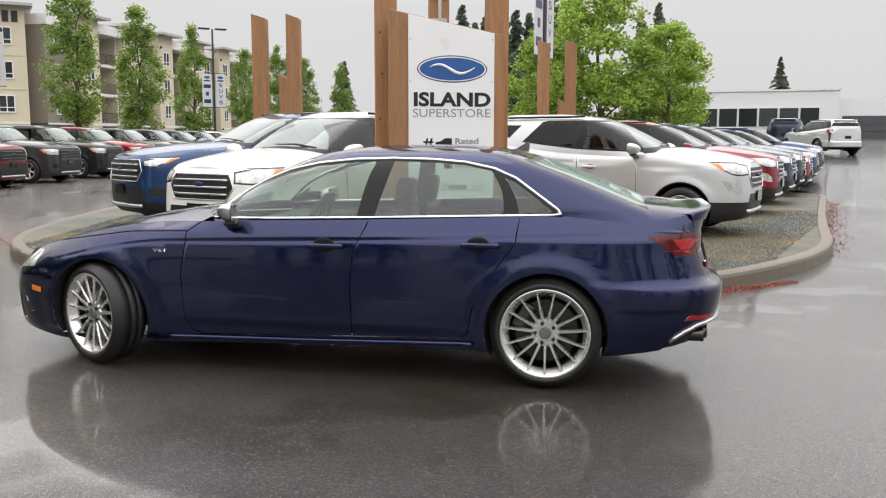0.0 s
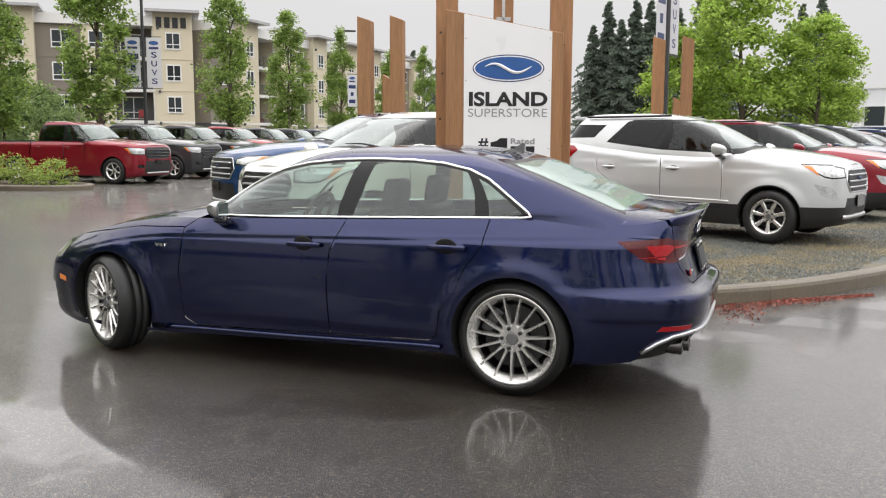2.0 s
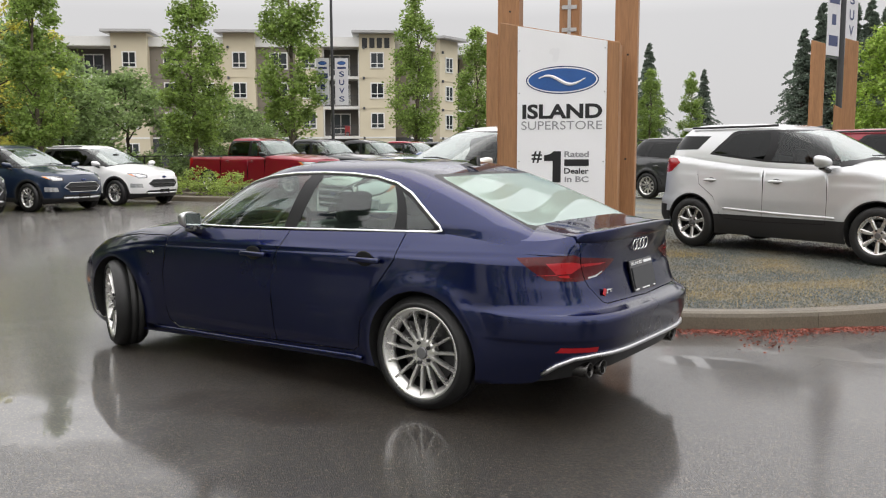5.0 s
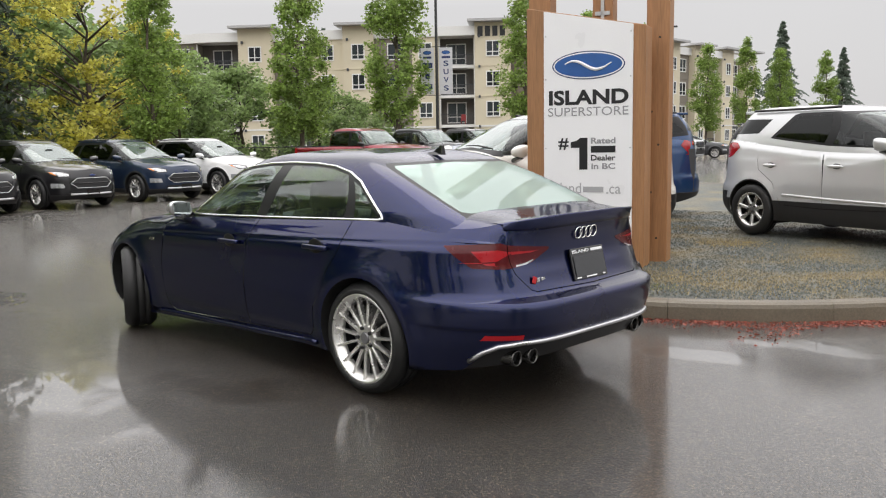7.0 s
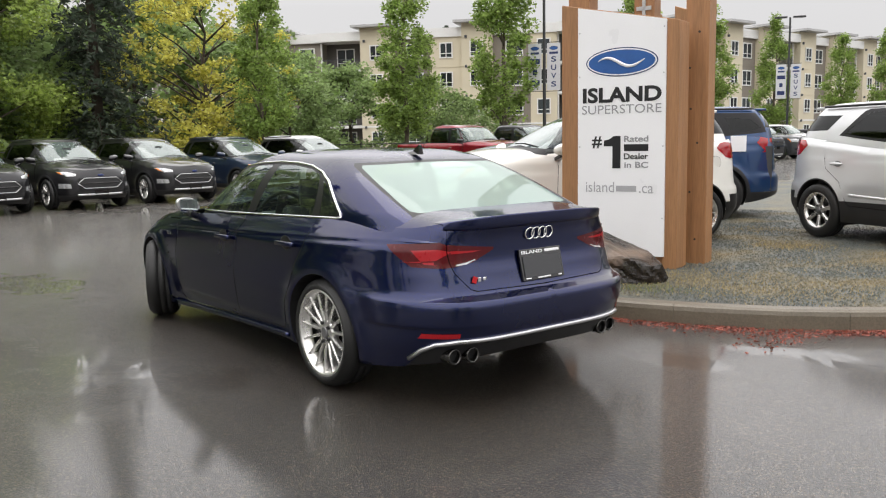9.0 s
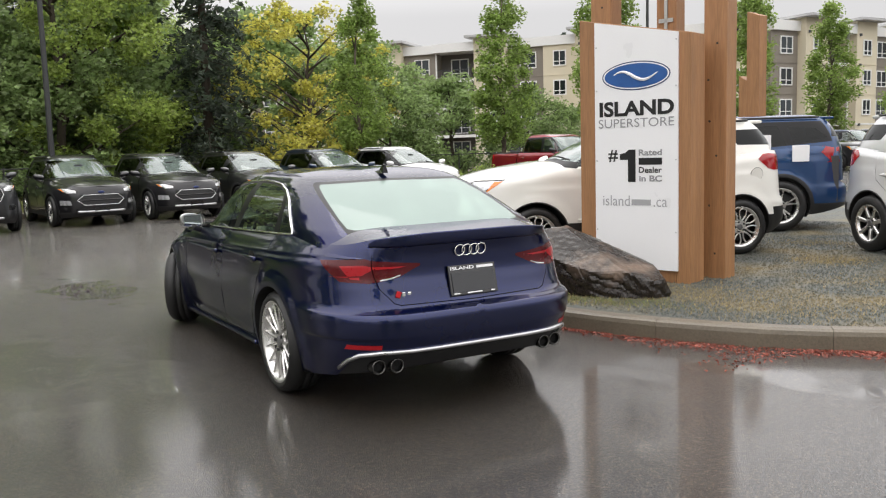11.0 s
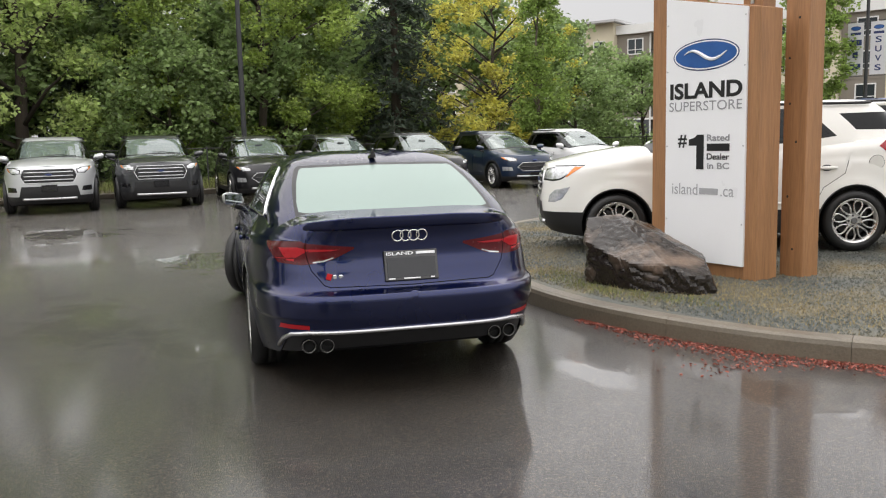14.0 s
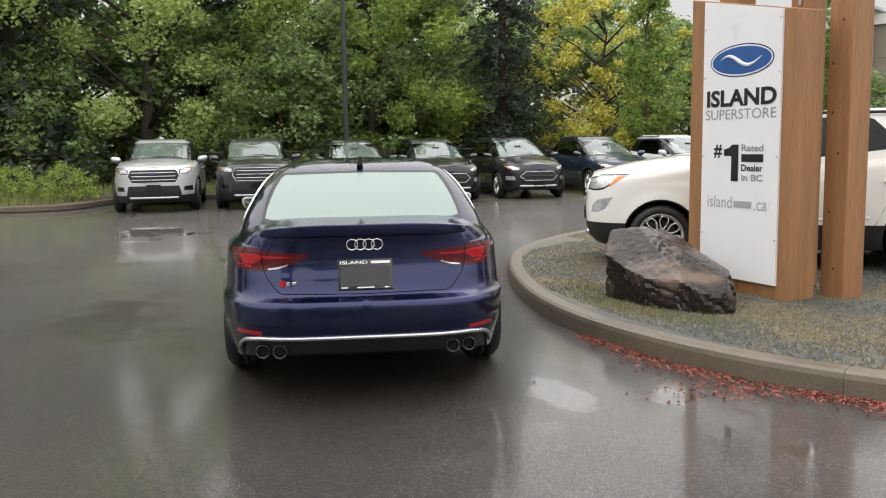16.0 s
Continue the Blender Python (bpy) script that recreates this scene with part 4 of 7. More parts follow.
def apartment_wing(m, bays, label, number_bay=-1):
    """Bays along x, fronts towards -y."""
    house = thing("apartment_building", m, label, "apartment building", group="apartment buildings")
    wins = {}
    def window(x, y, z, w=1.5, h=1.45):
        key = (w, h)
        if key not in wins:
            fr = bmesh.new()
            ring = [[fr.verts.new((sx * (w / 2 - e), yy, sz * (h / 2 - e))) for sx, sz in ((-1, -1), (1, -1), (1, 1), (-1, 1))] for e, yy in ((0.0, 0.03), (0.0, -0.07), (0.11, -0.07), (0.11, 0.03))]
            for ra, rb in zip(ring, ring[1:] + ring[:1]):
                for k in range(4):
                    fr.faces.new((ra[k], ra[(k + 1) % 4], rb[(k + 1) % 4], rb[k]))
            bmesh.ops.recalc_face_normals(fr, faces=fr.faces[:])
            a = part("window", fr, MAT_TRIM, house)
            bits = [part("pane", boxed((0, 0.0, 0), (w - 0.1, 0.03, h - 0.1)), MAT_WINDOW, a), part("mullion", boxed((0, -0.025, 0), (0.08, 0.08, h - 0.21)), MAT_TRIM, a),
                    part("transom", boxed((0, -0.022, -h * 0.2), (w - 0.21, 0.07, 0.07)), MAT_TRIM, a)]
            wins[key] = [("window", a.data)] + [(q, o.data) for q, o in zip(("pane", "mullion", "transom"), bits)]
            for o in bits + [a]:
                bpy.data.objects.remove(o)
        a = new(*wins[key][0])
        a.parent, a.matrix_basis = house, Matrix.Translation((x, y, z))
        for q, data in wins[key][1:]:
            new(q, data).parent = a
    x = 0.0
    top = 4 * FLOOR_H
    for bi, (kind, w) in enumerate(bays):
        cx = x + w / 2
        out = {"T": 0.9, "A": 0.0, "C": 0.35, "B": 0.0}[kind]
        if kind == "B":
            part("wall", boxed((cx, 3.0, top / 2), (w, 2.4, top)), MAT_RECESS_SHADE, house)
            for k in range(4):
                z = k * FLOOR_H
                if k:
                    part("balcony_slab", boxed((cx, 0.85, z), (w - 0.01, 1.9, 0.28)), MAT_TRIM, house)
                rail = bmesh.new()
                add_box(rail, (cx, 0.0, z + 1.15), (w - 0.3, 0.05, 0.06))
                add_box(rail, (cx, 0.0, z + 0.25), (w - 0.3, 0.05, 0.05))
                n = int(w / 0.16)
                for i in range(n):
                    add_box(rail, (x + 0.2 + i * (w - 0.4) / (n - 1), 0.0, z + 0.7), (0.025, 0.03, 0.9))
                part("railing", rail, MAT_CHARCOAL, house)
                window(cx - 0.2, 1.79, z + 1.35, 2.0, 2.1)
                if (bi + k) % 3 == 0:
                    ch = bmesh.new()
                    add_box(ch, (cx + 0.5, 0.7, z + 0.55), (0.5, 0.5, 0.08), bevel=0.02)
                    add_box(ch, (cx + 0.5, 0.95, z + 0.85), (0.5, 0.06, 0.6), bevel=0.02)
                    for sx in (-0.2, 0.2):
                        for sy in (-0.2, 0.2):
                            add_box(ch, (cx + 0.5 + sx, 0.7 + sy, z + 0.33), (0.05, 0.05, 0.4))
                    part("balcony_chair", ch, MAT_RED_SEAT if k == 1 else MAT_GREY_INK, house)
            for ex in (x + 0.08, x + w - 0.08):
                part("column", boxed((ex, 0.0, top / 2), (0.15, 0.16, top)), MAT_TRIM, house)
            part("roof", boxed((cx, 1.4, top + 0.45), (w + 0.02, 4.6, 0.9)), MAT_TRIM, house)
        else:
            mat = {"T": MAT_STUCCO, "A": MAT_TAUPE, "C": MAT_STUCCO}[kind]
            low = MAT_CHARCOAL if kind == "A" else mat
            tall = top + (1.2 if kind == "T" else 0.0)
            part("wall", boxed((cx, 2.1 - out / 2, FLOOR_H / 2), (w - 0.004, 4.2 + out, FLOOR_H)), low, house)
            part("wall", boxed((cx, 2.1 - out / 2, (tall + FLOOR_H) / 2), (w - 0.004, 4.2 + out, tall - FLOOR_H)), mat, house)
            for k in range(4):
                z = k * FLOOR_H + 1.6
                window(cx + (0.25 if kind == "A" else 0.0), -out - 0.03, z, 1.75 if kind == "A" else 1.35, 1.65 if kind == "A" else 1.55)
                if kind == "T":
                    part("wall_lamp", boxed((x + 0.45, -out - 0.09, z + 1.2), (0.2, 0.18, 0.24)), MAT_CHARCOAL, house)
                if k:
                    part("belt_course", boxed((cx, -out - 0.025, k * FLOOR_H - 0.05), (w - 0.01, 0.05, 0.16 if k == 1 else 0.05)), MAT_TRIM if k == 1 else mat, house)
            if kind == "T":
                part("roof", boxed((cx, 1.4, tall + 0.12), (w + 1.3, 5.8 + out, 0.24)), MAT_ROOF_GREY, house)
            else:
                part("roof", boxed((cx, 1.9, top + 0.45), (w + 0.02, 4.5 + out, 0.9)), MAT_TRIM, house)
            if bi == number_bay:
                for i in range(4):
                    part("number_bar", boxed((x + 0.55 + i * 0.72, -out - 0.03, top + 0.35), (0.5, 0.06, 0.95)), MAT_BLACK_INK, house)
        x += w
    part("wall", boxed((x / 2, 9.2, top / 2), (x, 10, top)), MAT_TAUPE, house)
    part("roof", boxed((x / 2, 9.2, top + 0.1), (x, 10, 0.2)), MAT_ROOF_GREY, house)
    return house


wing = [("T", 3.4), ("A", 3.8), ("B", 5.2), ("T", 3.4), ("A", 3.6), ("T", 3.2), ("A", 3.6), ("B", 4.6), ("T", 3.4), ("A", 3.8), ("C", 3.4), ("T", 3.0), ("A", 3.8), ("C", 2.6), ("B", 3.6), ("T", 3.5)]
run = sum(w for _, w in wing)
ANG = 30.0
apartment_wing(pose(-39.8 - run * math.cos(radians(ANG)), 75.3 - run * math.sin(radians(ANG)), 0.0, 0, 0, ANG), wing, "four-storey cream and taupe apartment block with balconies", number_bay=15)
wing2 = [("A", 3.8), ("T", 3.3), ("B", 4.4), ("T", 3.2), ("A", 3.8), ("T", 3.2), ("B", 4.6), ("T", 3.4), ("A", 4.0), ("T", 3.2), ("B", 4.4), ("T", 3.4), ("A", 3.8), ("T", 3.2)]
apartment_wing(pose(-38.6, 76.2, 0.0, 0, 0, 82), wing2, "four-storey apartment wing receding along the street")


# ---- showroom ----
def showroom():
    s = thing("showroom", pose(18.3, 73.2, 1.0, 0, 0, -18.5), "low white-panelled dealership showroom with a window band", "showroom")
    part("wall", boxed((5.4, 5, 1.9), (10.8, 10, 5.0)), MAT_PANEL_WHITE, s)
    part("roof", boxed((5.4, 5, 4.45), (11.0, 10.2, 0.12)), MAT_TRIM, s)
    for i in range(6):
        w = part("window", boxed((0.9 + i * 1.55, -0.02, 2.3), (1.5, 0.1, 1.6)), MAT_TRIM, s)
        part("pane", boxed((0.9 + i * 1.55, -0.08, 2.3), (1.38, 0.03, 1.46)), MAT_WINDOW, w)
    part("wing_wall", boxed((14.0, 5.5, 1.6), (6.4, 9, 4.4)), MAT_PANEL_WHITE, s)
    d = part("garage_door", boxed((12.8, 0.97, 0.9), (3.4, 0.08, 3.0)), MAT_CHARCOAL, s)
    for k in range(5):
        part("door_panel", boxed((12.8, 0.92, -0.3 + k * 0.58), (3.3, 0.04, 0.54)), MAT_CHARCOAL, d)
    part("side_sign", boxed((19.0, 3.0, 1.6), (3.4, 0.3, 3.2)), MAT_BLUE_INK, s)


showroom()


# ---- vehicles ----
from mathutils.geometry import delaunay_2d_cdt


def paint(name, color, metal=0.35, rough=0.32, drops=False):
    m = material(name, color, rough=rough, metal=metal, vary=0.05, scale=1.2, fine=300, coat=1.0, rough_vary=0.03, spec=0.1)
    if drops:
        n, l = m.node_tree.nodes, m.node_tree.links
        b = n["Principled BSDF"]
        b.inputs["Coat Roughness"].default_value = 0.045
        co, vo, mr, bp = (n.new("ShaderNode" + k) for k in ("TexCoord", "TexVoronoi", "MapRange", "Bump"))
        vo.inputs["Scale"].default_value = 90.0
        mr.inputs["From Min"].default_value, mr.inputs["From Max"].default_value = 0.06, 0.24
        mr.inputs["To Min"].default_value, mr.inputs["To Max"].default_value = 1.0, 0.0
        bp.inputs["Strength"].default_value, bp.inputs["Distance"].default_value = 0.26, 0.002
        l.new(co.outputs["Object"], vo.inputs["Vector"])
        l.new(vo.outputs["Distance"], mr.inputs["Value"])
        l.new(mr.outputs[0], bp.inputs["Height"])
        l.new(bp.outputs[0], b.inputs["Coat Normal"])
    return m


PAINT_NAVY = paint("navy_pearl_paint", (0.0044, 0.0098, 0.060), metal=0.85, rough=0.28, drops=True)
PAINT_NAVY.node_tree.nodes["Principled BSDF"].inputs["Specular Tint"].default_value = (0.03, 0.06, 0.30, 1)
PAINT_WHITE = paint("white_paint", (0.83, 0.82, 0.775), metal=0.0)
PAINT_PURE = paint("bright_white_paint", (0.80, 0.80, 0.80), metal=0.0)
PAINT_SILVER = paint("silver_paint", (0.60, 0.61, 0.62), metal=0.45)
PAINT_BLUE = paint("blue_paint", (0.010, 0.042, 0.125))
PAINT_RED = paint("red_paint", (0.22, 0.008, 0.020))
PAINT_GREY = paint("dark_grey_paint", (0.045, 0.047, 0.05))
PAINT_BLACK = paint("black_paint", (0.018, 0.018, 0.020))
PAINT_DEEPBLUE = paint("deep_blue_paint", (0.015, 0.028, 0.06))
MAT_PLASTIC = material("black_plastic", (0.015, 0.015, 0.016), rough=0.45, vary=0.15, fine=200)
MAT_GLOSS_BLACK = material("gloss_black_trim", (0.010, 0.010, 0.011), rough=0.12, vary=0.05, coat=0.6)
MAT_PILLAR = material("satin_black_pillar", (0.010, 0.010, 0.011), rough=0.32, vary=0.08, spec=0.25)
MAT_CHROME = material("bright_trim", (0.80, 0.81, 0.82), rough=0.14, metal=1.0, vary=0.04)
MAT_SATIN = material("satin_aluminium", (0.62, 0.62, 0.63), rough=0.30, metal=1.0, vary=0.08)
MAT_ALLOY = material("machined_alloy", (0.72, 0.71, 0.69), rough=0.28, metal=0.85, vary=0.12, fine=160)
MAT_ALLOY_DARK = material("grey_alloy", (0.07, 0.07, 0.072), rough=0.4, metal=0.7, vary=0.1)
MAT_TYRE = material("tyre_rubber", (0.011, 0.011, 0.011), rough=0.5, vary=0.25, scale=12, fine=120, bump=0.002)
MAT_LINER = material("wheel_well_liner", (0.008, 0.008, 0.008), rough=0.9, vary=0.2)
MAT_CABIN = material("grey_cabin_trim", (0.05, 0.05, 0.052), rough=0.8, vary=0.15)
MAT_SEAT = material("dark_leather", (0.035, 0.034, 0.034), rough=0.5, vary=0.15, fine=150)
MAT_TAIL = material("red_lamp_lens", (0.30, 0.006, 0.010), rough=0.15, vary=0.15, scale=30, coat=0.6, spec=0.3)
MAT_TAIL_DARK = material("dark_red_lamp_lens", (0.075, 0.0025, 0.005), rough=0.25, vary=0.2, scale=40, coat=0.35, spec=0.2)
MAT_TAIL_BRIGHT = material("bright_red_lamp_core", (0.36, 0.008, 0.014), rough=0.3, vary=0.1, scale=40, coat=0.5, spec=0.2)
MAT_AMBER = material("amber_lens", (0.75, 0.20, 0.01), rough=0.12, vary=0.1, coat=1.0)
MAT_LAMP = material("clear_lamp", (0.55, 0.56, 0.57), rough=0.12, metal=0.5, vary=0.5, scale=14, fine=40, coat=1.0)
MAT_EXHAUST = material("dark_polished_steel", (0.10, 0.097, 0.094), rough=0.26, metal=1.0, vary=0.15)
MAT_MIRROR = material("mirror_glass", (0.42, 0.46, 0.46), rough=0.03, metal=1.0, vary=0.02)
# grey for the grip hollow behind a handle: its shade put into the colour
MAT_CUP_SHADE = material("shaded_grip_recess", (0.10, 0.10, 0.10), rough=0.5, vary=0.1)
MAT_CAP = material("grey_wheel_cap", (0.20, 0.20, 0.205), rough=0.35, metal=0.6, vary=0.1)
MAT_DISC = material("brake_disc", (0.05, 0.05, 0.05), rough=0.45, metal=0.7, vary=0.15)
MAT_PLATE = material("grey_plate", (0.045, 0.046, 0.05), rough=0.5, vary=0.1)
MAT_BADGE_RED = material("red_badge", (0.5, 0.01, 0.015), rough=0.25)
MAT_FRIT = material("black_glass_border", (0.012, 0.012, 0.013), rough=0.4, vary=0.1, spec=0.3)
GLASS_CLEAR = glass("green_tinted_glass", (0.60, 0.71, 0.65), mist=0.012, shine=0.07)
GLASS_SCREEN = glass("rain_spotted_windscreen", (0.42, 0.50, 0.47), mist=0.20, shine=0.08)
# much of this pale mist stands for the bright sky the screen reflects
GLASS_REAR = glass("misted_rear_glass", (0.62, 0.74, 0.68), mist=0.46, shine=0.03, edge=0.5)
GLASS_DARK = glass("privacy_glass", (0.025, 0.028, 0.030), shine=0.025, edge=0.7)


def curve(*pts):
    """A smooth monotone curve through (a, b) pairs."""
    pts = sorted(pts)
    xs, ys = [p[0] for p in pts], [p[1] for p in pts]
    k = len(xs)
    d = [(ys[i + 1] - ys[i]) / (xs[i + 1] - xs[i]) for i in range(k - 1)]
    m = [d[0]] + [0.0 if d[i - 1] * d[i] <= 0 else 2 * d[i - 1] * d[i] / (d[i - 1] + d[i]) for i in range(1, k - 1)] + [d[-1]]
    def f(x):
        if x <= xs[0]:
            return ys[0]
        if x >= xs[-1]:
            return ys[-1]
        i = 0
        while x > xs[i + 1]:
            i += 1
        h = xs[i + 1] - xs[i]
        t = (x - xs[i]) / h
        a, b = 1 + 2 * t, 1 - t
        return a * b * b * ys[i] + t * b * b * h * m[i] + t * t * (3 - 2 * t) * ys[i + 1] + t * t * (t - 1) * h * m[i + 1]
    return f


class Stack:
    """A body shell as a pile of rounded plan outlines: v climbs it, u runs from the front's middle round one side to the rear's middle."""

    def __init__(self, xc, front, rear, half, ends, v_ref, z=None, shape=None):
        self.xc, self.front, self.rear, self.half, self.ends, self.z, self.shape = xc, front, rear, half, ends, z, shape
        nf, mf, nr, mr = ends
        ph = {0.0, math.pi / 2, math.pi}
        for i in range(1, 160):
            t = i / 160
            ph |= {math.acos(t ** (nf / 2)), math.pi - math.acos(t ** (nr / 2)), math.asin(t ** (mf / 2)), math.pi - math.asin(t ** (mr / 2))}
        self.phi = np.array(sorted(ph))
        p = np.array([self.raw(a, v_ref)[:2] for a in self.phi])
        self.s = np.concatenate([[0], np.cumsum(np.hypot(*np.diff(p, axis=0).T))])
        self.length = float(self.s[-1])

    def raw(self, a, v):
        c, s = math.cos(a), max(0.0, math.sin(a))
        nf, mf, nr, mr = self.ends
        if c >= 0:
            x, y = self.xc + (self.front(v) - self.xc) * c ** (2 / nf), self.half(v) * s ** (2 / mf)
        else:
            x, y = self.xc - (self.xc - self.rear(v)) * (-c) ** (2 / nr), self.half(v) * s ** (2 / mr)
        return x, y, self.z(v) if self.z else v

    def at(self, u, v):
        p = self.raw(float(np.interp(u, self.s, self.phi)), v)
        return Vector(self.shape(*p) if self.shape else p)

    def normal(self, u, v):
        h, g = 0.004, 0.012
        u0, u1 = max(0.0, u - g), min(self.length, u + g)
        a, b = self.at(u1, v) - self.at(u0, v), self.at(u, v + h) - self.at(u, v - h)
        n = a.cross(b)
        p = self.at(u, v)
        if n.length < 1e-9:
            return Vector((0, 0, 1))
        n.normalize()
        return n if n.dot(p - Vector((self.xc, 0, p.z - 0.3))) >= 0 else -n

    def u(self, kind, val, v):
        nf, mf, nr, mr = self.ends
        if kind == "u":
            return val
        if kind == "x":
            d = val - self.xc
            a = self.front(v) - self.xc if d >= 0 else self.xc - self.rear(v)
            t = min(1.0, abs(d) / a)
            ph = math.acos(t ** ((nf if d >= 0 else nr) / 2))
            ph = ph if d >= 0 else math.pi - ph
        else:
            if val < 0:
                return -0.05 if kind == "f" else self.length + 0.05
            q = min(1.0, val / self.half(v))
            ph = math.asin(q ** ((mf if kind == "f" else mr) / 2))
            ph = ph if kind == "f" else math.pi - ph
        return float(np.interp(ph, self.phi, self.s))

    def outline(self, poly, step=0.05):
        """A closed feature outline, in u and v, from corners (kind, value, v): x along the side, f across the front, y across the rear."""
        pts = [(self.u(k, a, v), v) for k, a, v in poly]
        out = []
        for (a, b), (c, d) in zip(pts, pts[1:] + pts[:1]):
            n = max(1, int(math.hypot(c - a, d - b) / step))
            out += [(a + (c - a) * i / n, b + (d - b) * i / n) for i in range(n)]
        return out

    def stroke(self, line, width=0.007):
        """A thin band along an open line: the gap between two panels."""
        pts = [(self.u(k, a, v), v) for k, a, v in line]
        quads = []
        for (a, b), (c, d) in zip(pts, pts[1:]):
            ln = math.hypot(c - a, d - b) or 1.0
            nx, ny, tx, ty = -(d - b) / ln * width / 2, (c - a) / ln * width / 2, (c - a) / ln * width * 0.3, (d - b) / ln * width * 0.3
            quads.append([(a + nx - tx, b + ny - ty), (c + nx + tx, d + ny + ty), (c - nx + tx, d - ny + ty), (a - nx - tx, b - ny - ty)])
        return quads


def inside(px, py, poly):
    hit = np.zeros(len(px), bool)
    xs, ys = np.array([p[0] for p in poly]), np.array([p[1] for p in poly])
    xj, yj = np.roll(xs, 1), np.roll(ys, 1)
    for a, b, c, d in zip(xs, ys, xj, yj):
        if b != d:
            hit ^= ((b > py) != (d > py)) & (px < (c - a) * (py - b) / (d - b) + a)
    return hit


def shell(stack, low, high, regions, base, step, parent, vs=None, lines=()):
    """Cuts one skin into its panels. regions: (name, polygons, material, label, centred, offset), the first that holds a triangle takes it;
    material None leaves a gap. low and high: v at the lower and upper edge by u."""
    L = stack.length
    nu = int(L / step)
    us = [L * i / nu for i in range(nu + 1)]
    verts, edges = [], []
    def loop(pts):
        i0 = len(verts)
        verts.extend(Vector(p) for p in pts)
        edges.extend((i0 + i, i0 + (i + 1) % len(pts)) for i in range(len(pts)))
    def rung(u):
        n = max(1, int((high(u) - low(u)) / (step * 0.6)))
        return [(u, low(u) + (high(u) - low(u)) * i / n) for i in range(1, n)]
    edge = [(u, low(u)) for u in us] + rung(L) + [(u, high(u)) for u in reversed(us)] + rung(0.0)[::-1]
    loop(edge)
    for r in regions:
        for poly in r[1]:
            loop(poly)
    for line in lines:
        i0 = len(verts)
        verts.extend(Vector(p) for p in line)
        edges.extend((i0 + i, i0 + i + 1) for i in range(len(line) - 1))
    vmin, vmax = min(low(u) for u in us), max(high(u) for u in us)
    rows = vs or [vmin + (vmax - vmin) * i / max(2, int((vmax - vmin) / (step * 0.8))) for i in range(1, max(2, int((vmax - vmin) / (step * 0.8))))]
    for j, v in enumerate(rows):
        for i in range(nu):
            u = L * (i + (0.5 if j % 2 else 0.0)) / nu
            near = any(ln[0][0] < u < ln[-1][0] and abs(float(np.interp(u, [p[0] for p in ln], [p[1] for p in ln])) - v) < step * 0.3 for ln in lines)
            if low(u) + step * 0.2 < v < high(u) - step * 0.2 and not near:
                verts.append(Vector((u, v)))
    out = delaunay_2d_cdt([v.to_2d() for v in verts], edges, [], 0, 1e-4)
    v2, tris = out[0], out[2]
    pu, pv = np.array([v.x for v in v2]), np.array([v.y for v in v2])
    t = np.array([f for f in tris if len(f) == 3])
    cu, cv = pu[t].mean(1), pv[t].mean(1)
    lo, hi = np.interp(cu, us, [low(u) for u in us]), np.interp(cu, us, [high(u) for u in us])
    ok = (cu > 0) & (cu < L) & (cv > lo) & (cv < hi)
    owner = np.full(len(t), -1)
    for i, r in enumerate(regions):
        m = np.zeros(len(t), bool)
        for poly in r[1]:
            m |= inside(cu, cv, poly)
        owner[m & (owner < 0)] = i
    pos = [stack.at(min(max(u, 0), L), v) for u, v in zip(pu, pv)]
    nor = [stack.normal(min(max(u, 0), L), v) for u, v in zip(pu, pv)]
    made = {}
    for i in range(-1, len(regions)):
        name, mat, label, centred, off = (base[0], base[1], base[2], True, 0.0) if i < 0 else (regions[i][0], *regions[i][2:6])
        if mat is None:
            continue
        sel = t[ok & (owner == i)]
        if len(sel) == 0:
            continue
        for sides in ((1, -1),) if centred else ((1,), (-1,)):
            vv, nn, ff, spine = [], [], [], {}
            for sd in sides:
                idx = dict(spine)
                for tri in sel:
                    f = []
                    for k in tri:
                        if k not in idx:
                            idx[k] = len(vv)
                            p, q = pos[k] + nor[k] * off, nor[k]
                            vv.append((p.x, p.y * sd, p.z))
                            nn.append((q.x, q.y * sd, q.z))
                            if abs(p.y) < 1e-4:
                                spine[k] = idx[k]
                        f.append(idx[k])
                    a, b, c = (Vector(vv[k]) for k in f)
                    if (b - a).cross(c - a).dot(Vector(nn[f[0]])) < 0:
                        f.reverse()
                    ff.append(f)
            ob = soup(name, vv, ff, mat, parent, smooth=True)
            ob.data.normals_split_custom_set_from_vertices(nn)
            if label:
                ob["label"] = label
            made.setdefault(name, []).append(ob)
    return made


def skin_tube(stack, line, radius, name, mat, parent, label="", out=0.0, sides=8, both=True):
    """A strip that follows the skin along (kind, value, v) corners."""
    pts = []
    for (k, a, v), (k2, a2, v2) in zip(line, line[1:]):
        u0, u1 = stack.u(k, a, v), stack.u(k2, a2, v2)
        n = max(2, int(math.hypot(u1 - u0, v2 - v) / 0.05))
        for i in range(n):
            u, w = u0 + (u1 - u0) * i / n, v + (v2 - v) * i / n
            pts.append(stack.at(u, w) + stack.normal(u, w) * out)
    k, a, v = line[-1]
    pts.append(stack.at(stack.u(k, a, v), v) + stack.normal(stack.u(k, a, v), v) * out)
    for sd in (1, -1) if both else (0,):
        bm = bmesh.new()
        q = [(p.x, p.y * sd, p.z) for p in pts] if sd else [p[:] for p in pts] + [(p.x, -p.y, p.z) for p in reversed(pts[:-1])]
        tube(bm, q, [radius] * len(q), sides)
        part(name, bm, mat, parent, label, smooth=True)


